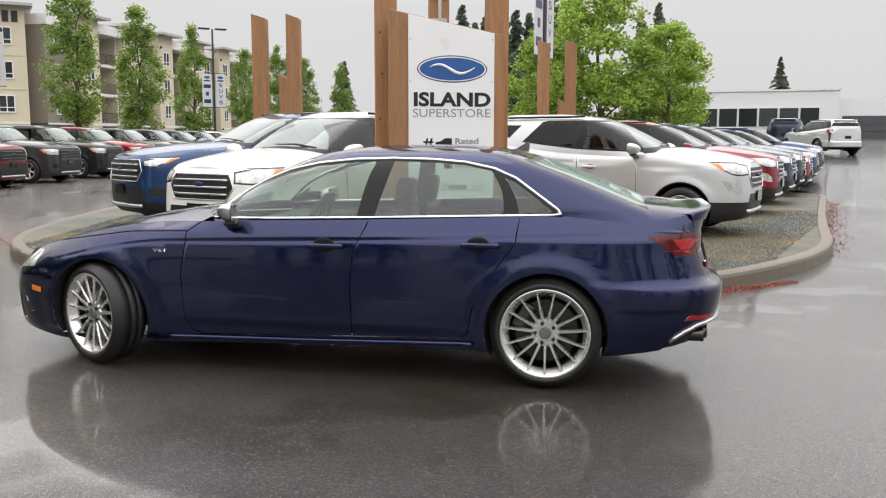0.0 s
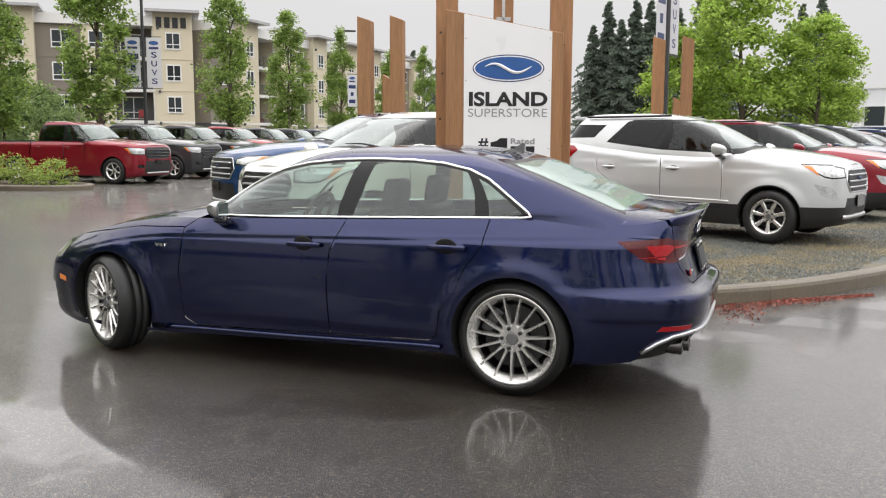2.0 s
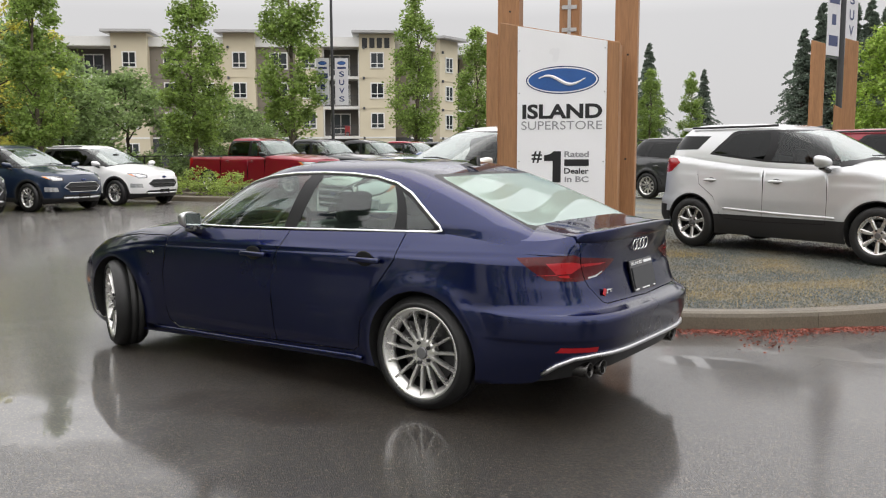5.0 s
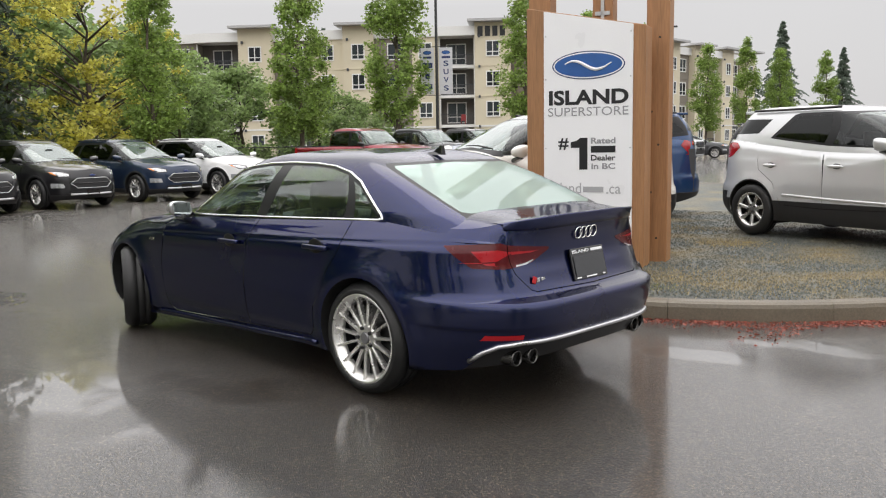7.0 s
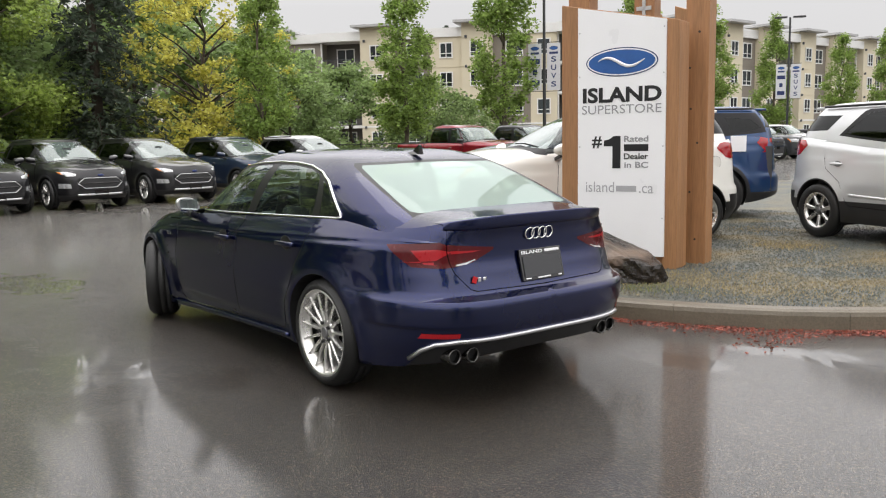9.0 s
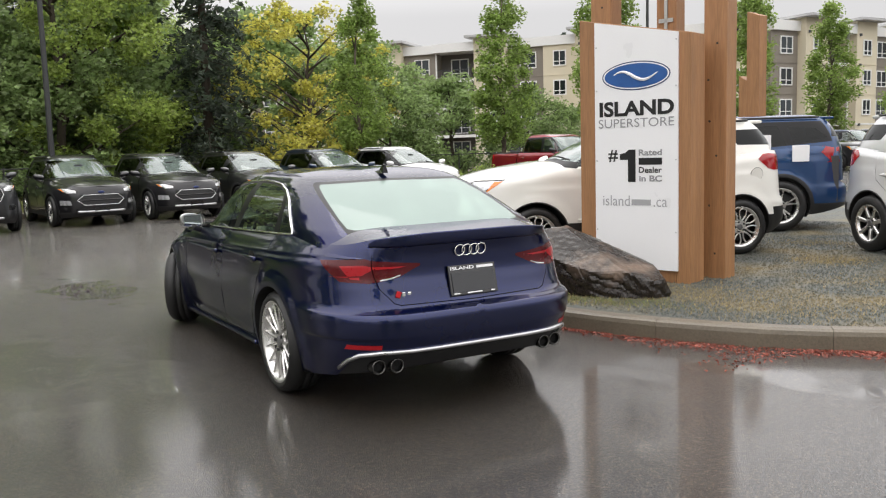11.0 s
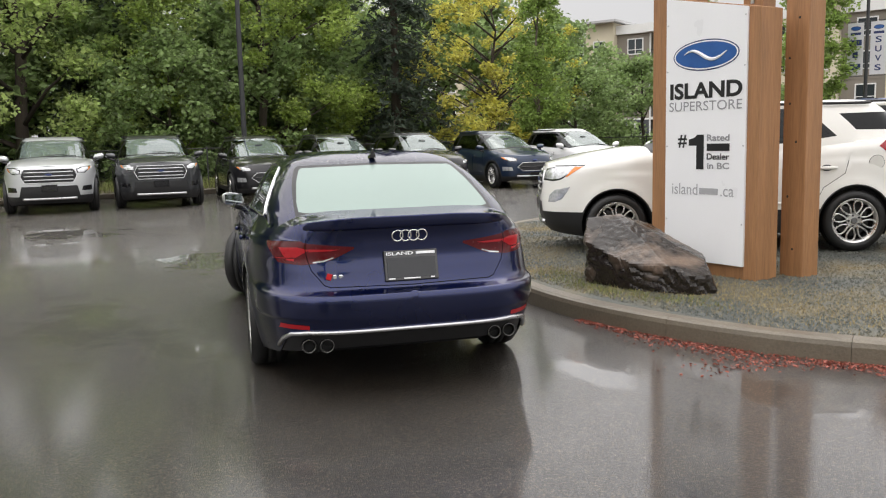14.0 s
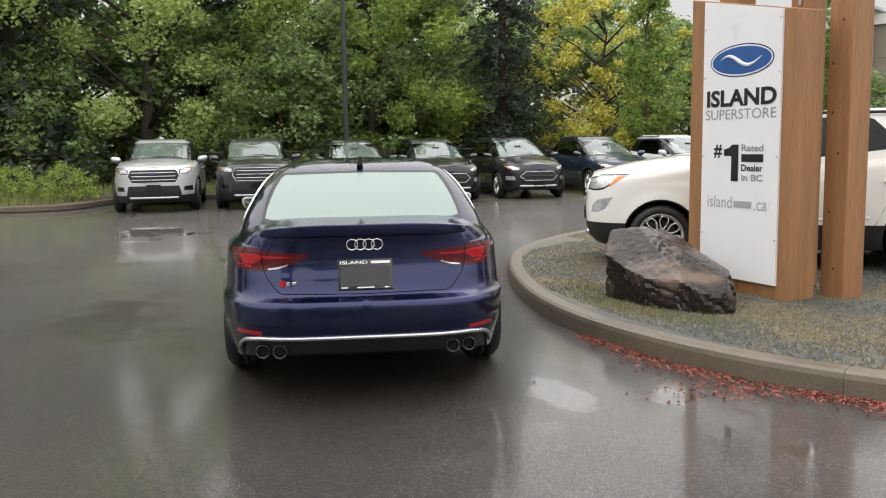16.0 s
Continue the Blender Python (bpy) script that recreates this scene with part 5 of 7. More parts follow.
def lathe(bm, prof, segs):
    """Turns (radius, y) pairs round the y axis."""
    rings = [[bm.verts.new((r * math.cos(a), y, r * math.sin(a))) for a in (2 * math.pi * j / segs for j in range(segs))] for r, y in prof]
    for ra, rb in zip(rings, rings[1:]):
        for j in range(segs):
            bm.faces.new((ra[j], ra[(j + 1) % segs], rb[(j + 1) % segs], rb[j]))
    return rings


WHEELS = {}


def wheel(parent, at_, r, width, rim_r, spokes, kind, segs=48):
    """The outer face looks along +y. kind: slim, twin or block spokes."""
    key = (r, width, rim_r, spokes, kind)
    if key not in WHEELS:
        w = new("wheel")
        h = width / 2
        bm = bmesh.new()
        lathe(bm, [(rim_r - 0.012, h - 0.045), (rim_r + 0.008, h - 0.006), (rim_r + 0.035, h), (r - 0.035, h - 0.004), (r - 0.012, h - 0.022), (r, h - 0.055), (r, 0.02), (r - 0.007, 0.018), (r - 0.007, 0.008), (r, 0.006), (r, -0.03), (r - 0.007, -0.032), (r - 0.007, -0.042), (r, -0.044), (r - 0.004, -h + 0.04), (r - 0.04, -h), (rim_r, -h + 0.01)], segs)
        part("tyre", bm, MAT_TYRE, w, smooth=True)
        bm = bmesh.new()
        lathe(bm, [(rim_r - 0.040, h - 0.070), (rim_r - 0.034, h - 0.040), (rim_r - 0.014, h - 0.026), (rim_r - 0.008, h - 0.012), (rim_r + 0.006, h - 0.006), (rim_r + 0.010, h - 0.02)] if kind == "slim" else [(rim_r - 0.030, h - 0.055), (rim_r - 0.026, h - 0.036), (rim_r - 0.004, h - 0.014), (rim_r + 0.006, h - 0.008), (rim_r + 0.008, h - 0.02)], segs)
        rim = part("rim", bm, MAT_ALLOY, w, smooth=True)
        bm = bmesh.new()
        lathe(bm, [(rim_r - 0.004, -h + 0.01), (rim_r - 0.03, -h + 0.03), (rim_r - 0.034, h - 0.045)], segs)
        part("barrel", bm, MAT_LINER if kind == "loop" else MAT_ALLOY_DARK, rim, smooth=True)
        dish = {"slim": 0.014, "twin": 0.02, "block": 0.015, "loop": 0.012}[kind]
        for i in range(spokes):
            bm = bmesh.new()
            a = 2 * math.pi * (i + 0.25) / spokes
            w0, w1 = {"slim": (0.0115, 0.0070), "twin": (0.014, 0.011), "block": (0.019, 0.026), "loop": (0.011, 0.012)}[kind]
            lanes = (-0.22, 0.22) if kind == "twin" else (0.0,)
            if kind == "loop":
                lanes = ()
                d, e = Vector((math.cos(a), 0, math.sin(a))), Vector((-math.sin(a), 0, math.cos(a)))
                ring = []
                for k in range(25):
                    t = 2 * math.pi * k / 24
                    rr = rim_r * (0.63 + 0.30 * math.cos(t))
                    ring.append(d * rr + e * (rim_r * 0.17 * math.sin(t) * (1 + 0.45 * math.cos(t))) + Vector((0, h - 0.034, 0)))
                tube(bm, ring, [0.0095] * 25, 8, cap=False)
            for lane in lanes:
                q = []
                for rr, ww, y in ((0.05, w0, h - 0.03 - dish), (rim_r * 0.55, (w0 + w1) / 2, h - 0.022 - dish * 0.75), (rim_r - 0.03, w1, h - 0.022 - dish * 0.3), (rim_r - 0.012, w1 * 1.3, h - 0.024)):
                    b = a + lane * (rr / rim_r) ** 0.5 * 2.2 / spokes * 2
                    d, e = Vector((math.cos(b), 0, math.sin(b))), Vector((-math.sin(b), 0, math.cos(b)))
                    p = d * rr
                    q.append([bm.verts.new(p + e * s * ww + Vector((0, yy, 0))) for s, yy in ((-1, y - 0.006), (-0.55, y + 0.004), (0.55, y + 0.004), (1, y - 0.006), (0.8, y - 0.034), (-0.8, y - 0.034))])
                for qa, qb in zip(q, q[1:]):
                    for j in range(6):
                        bm.faces.new((qa[j], qa[(j + 1) % 6], qb[(j + 1) % 6], qb[j]))
            bmesh.ops.recalc_face_normals(bm, faces=bm.faces[:])
            part("spoke", bm, MAT_ALLOY, rim)
        bm = bmesh.new()
        y = h - 0.03 - dish
        lathe(bm, [(0.085, y - 0.04), (0.082, y - 0.006), (0.074, y + 0.004), (0.036, y + 0.005), (0.030, y - 0.004)], 32)
        part("hub", bm, MAT_ALLOY, rim)
        bm = bmesh.new()
        lathe(bm, [(0.034, y - 0.01), (0.034, y + 0.010), (0.030, y + 0.014), (0.0005, y + 0.015)], 28)
        part("centre_cap", bm, MAT_CAP, rim)
        for i in range(5):
            a = 2 * math.pi * i / 5
            bm = bmesh.new()
            bmesh.ops.create_cone(bm, cap_ends=True, segments=6, radius1=0.0125, radius2=0.011, depth=0.024, matrix=Matrix.Translation((0.058 * math.cos(a), y + 0.006, 0.058 * math.sin(a))) @ Matrix.Rotation(-math.pi / 2, 4, "X"))
            part("lug_nut", bm, MAT_PLASTIC, rim)
        bm = bmesh.new()
        lathe(bm, [(0.05, -0.02), (rim_r * 0.72, -0.02), (rim_r * 0.72, 0.005), (0.06, 0.005)], 36)
        part("brake_disc", bm, MAT_DISC, w)
        bm = bmesh.new()
        add_box(bm, (0.0, -0.01, rim_r * 0.62), (0.16, 0.09, 0.075), Matrix.Rotation(1.0, 4, "Y"), bevel=0.015)
        part("caliper", bm, MAT_ALLOY_DARK, w)
        bm = bmesh.new()
        lathe(bm, [(rim_r - 0.03, -h + 0.03), (0.02, -h + 0.03)], 24)
        part("inner_disc", bm, MAT_LINER, w)
        WHEELS[key] = w
        w.parent, w.matrix_basis = parent, at_
        return w
    src = WHEELS[key]
    w = copy_thing(src, at_)
    w.parent = parent
    return w


def loft_patch(rows, name, mat, parent, label=""):
    """A smooth sheet over rows of points."""
    w = len(rows[0])
    verts = [p for r in rows for p in r]
    faces = [(j * w + i, j * w + i + 1, (j + 1) * w + i + 1, (j + 1) * w + i) for j in range(len(rows) - 1) for i in range(w - 1)]
    ob = soup(name, verts, faces, mat, parent, smooth=True)
    bm = bmesh.new()
    bm.from_mesh(ob.data)
    bmesh.ops.remove_doubles(bm, verts=bm.verts[:], dist=1e-5)
    bmesh.ops.recalc_face_normals(bm, faces=bm.faces[:])
    if sum(f.normal.z * f.calc_area() for f in bm.faces) < 0:
        bmesh.ops.reverse_faces(bm, faces=bm.faces[:])
    bm.to_mesh(ob.data)
    bm.free()
    if label:
        ob["label"] = label
    return ob


def seat(parent, x, y, high, wide=0.5):
    for name, c, s, tilt in (("seat_cushion", (x, y, high - 0.62), (0.5, wide, 0.16), 4), ("seat_back", (x - 0.27, y, high - 0.33), (0.14, wide, 0.62), -14), ("headrest", (x - 0.36, y, high + 0.06), (0.10, 0.27, 0.20), -10)):
        m = Matrix.Translation(c) @ Matrix.Rotation(radians(tilt), 4, "Y")
        part(name, boxed((0, 0, 0), s, m, bevel=0.045), MAT_SEAT, parent, smooth=True)


def cabin_fit(parent, x0, x1, half, floor, belt, rows):
    tub = bmesh.new()
    for c, s in (((x0 + x1) / 2, 0, floor), (x1 - x0, 2 * half, 0.03)), (((x0 + x1) / 2, half, (floor + belt) / 2), (x1 - x0, 0.03, belt - floor)), (((x0 + x1) / 2, -half, (floor + belt) / 2), (x1 - x0, 0.03, belt - floor)), ((x0, 0, (floor + belt) / 2), (0.03, 2 * half, belt - floor)):
        add_box(tub, c, s)
    part("cabin_tub", tub, MAT_CABIN, parent)
    part("dashboard", boxed((x1 - 0.22, 0, belt - 0.12), (0.5, 2 * half, 0.22), bevel=0.06), MAT_CABIN, parent, smooth=True)
    bm = bmesh.new()
    ring = [(0.17 * math.cos(a), 0.17 * math.sin(a), 0) for a in (2 * math.pi * i / 24 for i in range(25))]
    tube(bm, ring, [0.016] * 25, 8, cap=False)
    add_box(bm, (0, 0, 0), (0.30, 0.07, 0.02), bevel=0.005)
    part("steering_wheel", bm, MAT_PLASTIC, parent, smooth=True, at=pose(x1 - 0.52, half * 0.5, belt + 0.02, 0, 62, 0))
    for x in rows:
        for y in (half * 0.5, -half * 0.5):
            seat(parent, x, y, belt + 0.12)
    bm = boxed((x1 - 0.50, 0, belt + 0.37), (0.025, 0.19, 0.045), bevel=0.012)
    part("rear_view_mirror", bm, MAT_PLASTIC, parent)


def mirror_pair(parent, x, y, z, cap_mat, size=1.0):
    for sd in (1, -1):
        bm = bmesh.new()
        bmesh.ops.create_uvsphere(bm, u_segments=20, v_segments=12, radius=1.0)
        for v in bm.verts:
            q = Vector([math.copysign(abs(a) ** 0.78, a) for a in v.co])
            v.co = Vector((max(-0.25, q.x) * 0.088 * size, q.y * 0.105 * size * (1 - 0.25 * max(0.0, q.x)) + 0.02 * sd * q.z * size, q.z * 0.064 * size * (1 - 0.3 * max(0.0, q.x) + 0.12 * q.y * sd)))
        cap = part("door_mirror", bm, cap_mat, parent, smooth=True, at=pose(x, sd * (y + 0.07), z, 0, 0, 12 * sd))
        part("mirror_glass", boxed((-0.0235 * size, 0, 0), (0.004, 0.165 * size, 0.095 * size), bevel=0.001), MAT_MIRROR, cap)
        part("mirror_foot", boxed((0.0, -0.075 * sd, -0.06 * size), (0.09, 0.13, 0.045), Matrix.Rotation(0.35 * sd, 4, "X"), bevel=0.015), MAT_GLOSS_BLACK, cap)


def arch_poly(stack, xw, r, z0, n=28):
    return stack.outline([("x", xw + r * math.cos(a), max(0.02, z0 + r * math.sin(a))) for a in (math.pi * 1.14 - 1.28 * math.pi * i / n for i in range(n + 1))], 0.5)


def car_base(car, lower, top, bottom, wb, wr, arch_r, inner_y, regions, paint_mat, step, lines=(), fall=lambda p: 0.0):
    """The lower shell with wheel openings, liners and an underside. Returns its upper edge by u."""
    us = np.linspace(0, lower.length, 180)
    hi = []
    for u in us:
        z = 0.8
        for _ in range(12):
            z = 0.5 * z + 0.5 * (top(lower.at(u, z).x) - fall(lower.at(u, z)))
        hi.append(z)
    high = lambda u: float(np.interp(u, us, hi))
    lows = [bottom(lower.at(u, 0.4).x) for u in us]
    low = lambda u: float(np.interp(u, us, lows))
    holes = [("arch", [arch_poly(lower, 0.0, arch_r, wr), arch_poly(lower, wb, arch_r, wr)], None, "", False, 0.0)]
    shell(lower, low, high, holes + regions, ("body", paint_mat, ""), step, car, lines=lines)
    for xw in (0.0, wb):
        for sd in (1, -1):
            bm = bmesh.new()
            rows = []
            for i in range(25):
                a = math.pi * 1.14 - 1.28 * math.pi * i / 24
                x, z = xw + arch_r * math.cos(a), max(0.05, wr + arch_r * math.sin(a))
                y = lower.at(lower.u("x", x, z), z).y
                rows.append([bm.verts.new((x, sd * q, z)) for q in (y, y - 0.025, inner_y)])
            for ra, rb in zip(rows, rows[1:]):
                for k in range(2):
                    bm.faces.new((ra[k], rb[k], rb[k + 1], ra[k + 1]))
            bm.faces.new([r[2] for r in rows])
            part("wheel_well", bm, MAT_LINER, car)
    return high


def edge_rows(lower, high, u0, u1, n, crown, drop=0.0, across=18, flat=2.4, fall=lambda p: 0.0):
    """Rows of points from side to side between the two upper edges, domed by crown(x)."""
    rows = []
    for i in range(n + 1):
        u = u0 + (u1 - u0) * i / n
        p = lower.at(u, high(u))
        rows.append([(p.x, p.y * f, p.z - drop + (crown(p.x) + fall(p)) * (1 - abs(f) ** flat)) for f in (math.sin(math.pi * (k / across - 0.5)) for k in range(across + 1))])
    return rows


def sedan():
    wb, wr = 2.822, 0.326
    car = thing("sedan_car", pose(0.797, 5.676, 0, 0, 0, 171.3), "wet navy blue sports sedan parked on asphalt, front wheels steered", "car")
    top = curve((3.62, 0.645), (3.4, 0.705), (3.1, 0.785), (2.7, 0.872), (2.35, 0.915), (2.0, 0.925), (1.0, 0.955), (0.0, 0.99), (-0.5, 1.005), (-1.0, 1.005))
    bottom = curve((3.7, 0.225), (3.45, 0.17), (3.2, 0.135), (2.3, 0.165), (0.4, 0.205), (-0.4, 0.20), (-0.8, 0.235), (-1.05, 0.285))
    half = curve((0.12, 0.850), (0.22, 0.874), (0.30, 0.888), (0.42, 0.904), (0.55, 0.914), (0.66, 0.912), (0.76, 0.906), (0.855, 0.897), (0.875, 0.888), (0.93, 0.857), (1.02, 0.79))
    front = curve((0.12, 3.58), (0.2, 3.67), (0.3, 3.685), (0.42, 3.69), (0.50, 3.675), (0.58, 3.65), (0.66, 3.60), (0.75, 3.54))
    rear = curve((0.18, -0.84), (0.28, -0.92), (0.38, -0.985), (0.48, -1.015), (0.575, -1.025), (0.592, -1.018), (0.625, -0.955), (0.66, -0.935), (0.72, -0.915), (0.82, -0.890), (0.90, -0.892), (0.95, -0.905), (1.0, -0.918))
    def shape(x, y, z):
        d = top(x) - z
        depth = 0.10 + 0.05 * max(smooth01(2.1, 2.6, x), smooth01(-0.05, -0.65, x))
        if d < depth and (x > 2.0 or x < 0.1):
            k = (1 - max(d, -0.02) / depth) ** 2 * min(1.0, max(x - 2.0, 0.1 - x) * 2.5)
            y *= 1 - (0.115 if x > 1 else 0.045) * k
        along = min(1.0, max(0.0, (3.25 - x) * 3)) * min(1.0, max(0.0, (x + 0.72) * 4))
        y -= (0.012 * smooth01(0.105, 0.09, d) + 0.009 * math.exp(-((d - 0.112) / 0.009) ** 2)) * along
        y -= 0.012 * smooth01(0.34, 0.27, z) * min(1.0, max(0.0, (2.4 - x) * 3)) * min(1.0, max(0.0, (x - 0.36) * 5))
        y += smooth01(-0.36, -0.58, x) * (0.013 * smooth01(0.618, 0.588, z) - 0.011 * smooth01(0.475, 0.448, z)) * min(1.0, y / 0.5)
        for xw in (0.0, wb):
            rr = math.hypot(x - xw, z - wr)
            if rr < 0.62 and z > 0.2:
                y += 0.016 * math.exp(-((rr - 0.37) / 0.07) ** 2) * min(1.0, y / 0.5)
        return x, y, z
    lower = Stack(1.35, front, rear, half, (5.0, 4.2, 6.0, 4.6), 0.5, shape=shape)
    X = lambda x, z: ("x", x, z)
    Y = lambda y, z: ("y", y, z)
    Fr = lambda y, z: ("f", y, z)
    seams = []
    seams += lower.stroke([X(2.02, 1.0), X(2.20, 0.86), X(2.23, 0.60), X(2.21, 0.27), X(2.12, 0.225), X(0.50, 0.275), X(0.45, 0.31), X(0.42, 0.46), X(0.28, 0.70), X(0.175, 0.84), X(0.155, 1.0)])
    seams += lower.stroke([X(1.035, 1.0), X(1.07, 0.90), X(1.13, 0.77), X(1.15, 0.55), X(1.15, 0.255)])
    seams += lower.stroke([Y(0.60, 1.02), Y(0.595, 0.90), Y(0.588, 0.79), Y(0.572, 0.735), Y(0.505, 0.652), Y(0.47, 0.640), Y(-1, 0.632)], 0.0045)
    seams += lower.stroke([X(3.45, 0.72), X(3.0, 0.795), X(2.6, 0.85), X(2.2, 0.865)], 0.006)
    tail = lower.outline([X(-0.555, 0.888), X(-0.80, 0.903), Y(0.60, 0.890), Y(0.45, 0.874), Y(0.325, 0.862), Y(0.325, 0.850), Y(0.46, 0.790), Y(0.56, 0.772), Y(0.62, 0.766), X(-0.86, 0.762), X(-0.71, 0.775)], 0.04)
    core = lower.outline([X(-0.70, 0.862), X(-0.80, 0.866), X(-0.84, 0.852), X(-0.80, 0.808), Y(0.78, 0.800), Y(0.66, 0.800), Y(0.66, 0.784), X(-0.82, 0.781), X(-0.76, 0.79)], 0.04)
    core_in = lower.outline([Y(0.58, 0.856), Y(0.46, 0.852), Y(0.41, 0.850), Y(0.46, 0.843), Y(0.58, 0.840)], 0.04)
    clear = lower.outline([Y(0.56, 0.783), Y(0.50, 0.791), Y(0.445, 0.807), Y(0.445, 0.801), Y(0.50, 0.782), Y(0.56, 0.775)], 0.04)
    refl = lower.outline([X(-0.80, 0.436), Y(0.74, 0.435), Y(0.60, 0.433), Y(0.60, 0.407), Y(0.76, 0.408), X(-0.78, 0.412)], 0.04)
    diff = lower.outline([Y(-1, 0.375), Y(0.62, 0.375), Y(0.72, 0.34), Y(0.755, 0.20), Y(0.70, 0.10), Y(-1, 0.10)], 0.05)
    amber = lower.outline([X(3.27, 0.470), X(3.36, 0.480), X(3.36, 0.445), X(3.27, 0.435)], 0.04)
    head = lower.outline([X(3.30, 0.70), X(3.38, 0.70), Fr(0.70, 0.665), Fr(0.50, 0.625), Fr(0.52, 0.575), Fr(0.72, 0.585), X(3.34, 0.60)], 0.04)
    grille = lower.outline([Fr(-1, 0.63), Fr(0.42, 0.62), Fr(0.50, 0.48), Fr(0.42, 0.24), Fr(-1, 0.22)], 0.05)
    intake = lower.outline([Fr(0.56, 0.40), Fr(0.72, 0.41), Fr(0.72, 0.26), Fr(0.60, 0.22)], 0.05)
    corner = lower.outline([X(3.44, 0.385), X(3.58, 0.405), Fr(0.74, 0.40), Fr(0.76, 0.30), X(3.58, 0.25), X(3.48, 0.235)], 0.05)
    dr_f = lower.outline([X(2.02, 1.0), X(2.20, 0.86), X(2.23, 0.60), X(2.21, 0.27), X(2.12, 0.225), X(1.15, 0.255), X(1.15, 0.55), X(1.13, 0.77), X(1.07, 0.90), X(1.035, 1.0)], 0.06)
    dr_r = lower.outline([X(1.035, 1.0), X(1.07, 0.90), X(1.13, 0.77), X(1.15, 0.55), X(1.15, 0.255), X(0.50, 0.275), X(0.45, 0.31), X(0.42, 0.46), X(0.28, 0.70), X(0.175, 0.84), X(0.155, 1.0)], 0.06)
    lid = lower.outline([Y(0.60, 1.04), Y(0.595, 0.90), Y(0.588, 0.79), Y(0.572, 0.735), Y(0.505, 0.652), Y(0.47, 0.640), Y(-1, 0.632), Y(-1, 1.04)], 0.06)
    regions = [("seam", seams, None, "", False, 0.0),
               ("lamp_core", [core, core_in], MAT_TAIL_BRIGHT, "bright red lamp element", False, 0.002),
               ("reversing_lens", [clear], MAT_LAMP, "clear reversing lens", False, 0.002),
               ("tail_lamp", [tail], MAT_TAIL_DARK, "dark red tail lamp lens", False, 0.002),
               ("reflector", [refl], MAT_TAIL_BRIGHT, "red bumper reflector", False, 0.002),
               ("diffuser", [diff], MAT_PLASTIC, "dark grey rear diffuser", True, -0.012),
               ("side_marker", [amber], MAT_AMBER, "amber side marker", False, 0.002),
               ("headlamp", [head], MAT_LAMP, "clear headlamp", False, 0.001),
               ("grille", [grille], MAT_PLASTIC, "black front grille", True, -0.01),
               ("air_intake", [intake, corner], MAT_PLASTIC, "dark corner intake", False, -0.012),
               ("front_door", [dr_f], PAINT_NAVY, "", False, 0.0), ("rear_door", [dr_r], PAINT_NAVY, "", False, 0.0),
               ("boot_lid", [lid], PAINT_NAVY, "", True, 0.0)]
    lines = [[(lower.u("x", x, top(x) - d), top(x) - d) for x in (3.2 - 0.05 * i for i in range(78))] for d in (0.124, 0.112, 0.103, 0.090)]
    lines += [[(lower.u("x", x, z), z) for x in (2.3 - 0.05 * i for i in range(38))] for z in (0.342, 0.305, 0.268)]
    u_arch = lower.u("x", -0.39, 0.5)
    lines += [[(u_arch + (lower.length - u_arch) * i / 40, z) for i in range(40)] for z in (0.618, 0.603, 0.588, 0.475, 0.4615, 0.448)]
    fall = lambda p: 0.082 * smooth01(-0.10, -0.80, p.x) * smooth01(0.54, 0.88, abs(p.y))
    high = car_base(car, lower, top, bottom, wb, wr, 0.352, 0.52, regions, PAINT_NAVY, 0.04, lines, fall)
    u_cowl = lower.u("x", 2.12, 0.92)
    loft_patch(edge_rows(lower, high, 0.0, u_cowl, 60, curve((3.7, 0.012), (3.4, 0.028), (2.8, 0.05), (2.1, 0.055))), "bonnet", PAINT_NAVY, car)
    u_deck = lower.u("x", -0.40, 0.99)
    dome = curve((-0.95, 0.004), (-0.85, 0.012), (-0.5, 0.048), (-0.3, 0.066))
    loft_patch(edge_rows(lower, high, lower.length, u_deck, 60, dome, across=36, flat=7.0, fall=fall), "boot_top", PAINT_NAVY, car)
    def deck_z(x, y):
        u = lower.u("x", x, 0.95)
        p = lower.at(u, high(u))
        return p.z + (dome(p.x) + fall(p)) * (1 - min(1.0, abs(y / p.y)) ** 7.0)
    # lip along the boot's trailing edge
    rows = []
    for i in range(41):
        y = -0.604 + 1.208 * i / 40
        q = abs(y) / 0.604
        edge_x = lower.at(lower.u("y", abs(y), 1.0), high(lower.u("y", abs(y), 1.0))).x
        z = min(1.000 + 0.018 * (1 - q ** 2), deck_z(edge_x + 0.05, y))
        k = 1 - q ** 6
        rows.append([(edge_x + 0.12, y, deck_z(edge_x + 0.12, y) - 0.002), (edge_x + 0.04, y, z + 0.003 + 0.010 * k), (edge_x - 0.024 * k, y, z + 0.022 * k), (edge_x - 0.028 * k, y, z + 0.014 * k), (edge_x - 0.006, y, z - 0.024 - 0.012 * k), (edge_x - 0.003, y, z - 0.030 - 0.022 * k), (edge_x + 0.03, y, z - 0.05)])
    loft_patch(rows, "boot_spoiler", PAINT_NAVY, car, "dark boot lip spoiler")
    # cabin
    zc = curve((0.86, 0.86), (1.31, 1.31), (1.35, 1.340), (1.42, 1.368), (1.5, 1.383), (1.6, 1.390))
    cab_front = curve((0.86, 2.42), (0.95, 2.27), (1.05, 2.09), (1.18, 1.85), (1.31, 1.57), (1.36, 1.42), (1.42, 1.27), (1.5, 1.10), (1.6, 0.93))
    cab_rear = curve((0.86, -0.92), (0.97, -0.72), (1.06, -0.50), (1.18, -0.20), (1.31, 0.14), (1.36, 0.27), (1.42, 0.40), (1.5, 0.56), (1.6, 0.72))
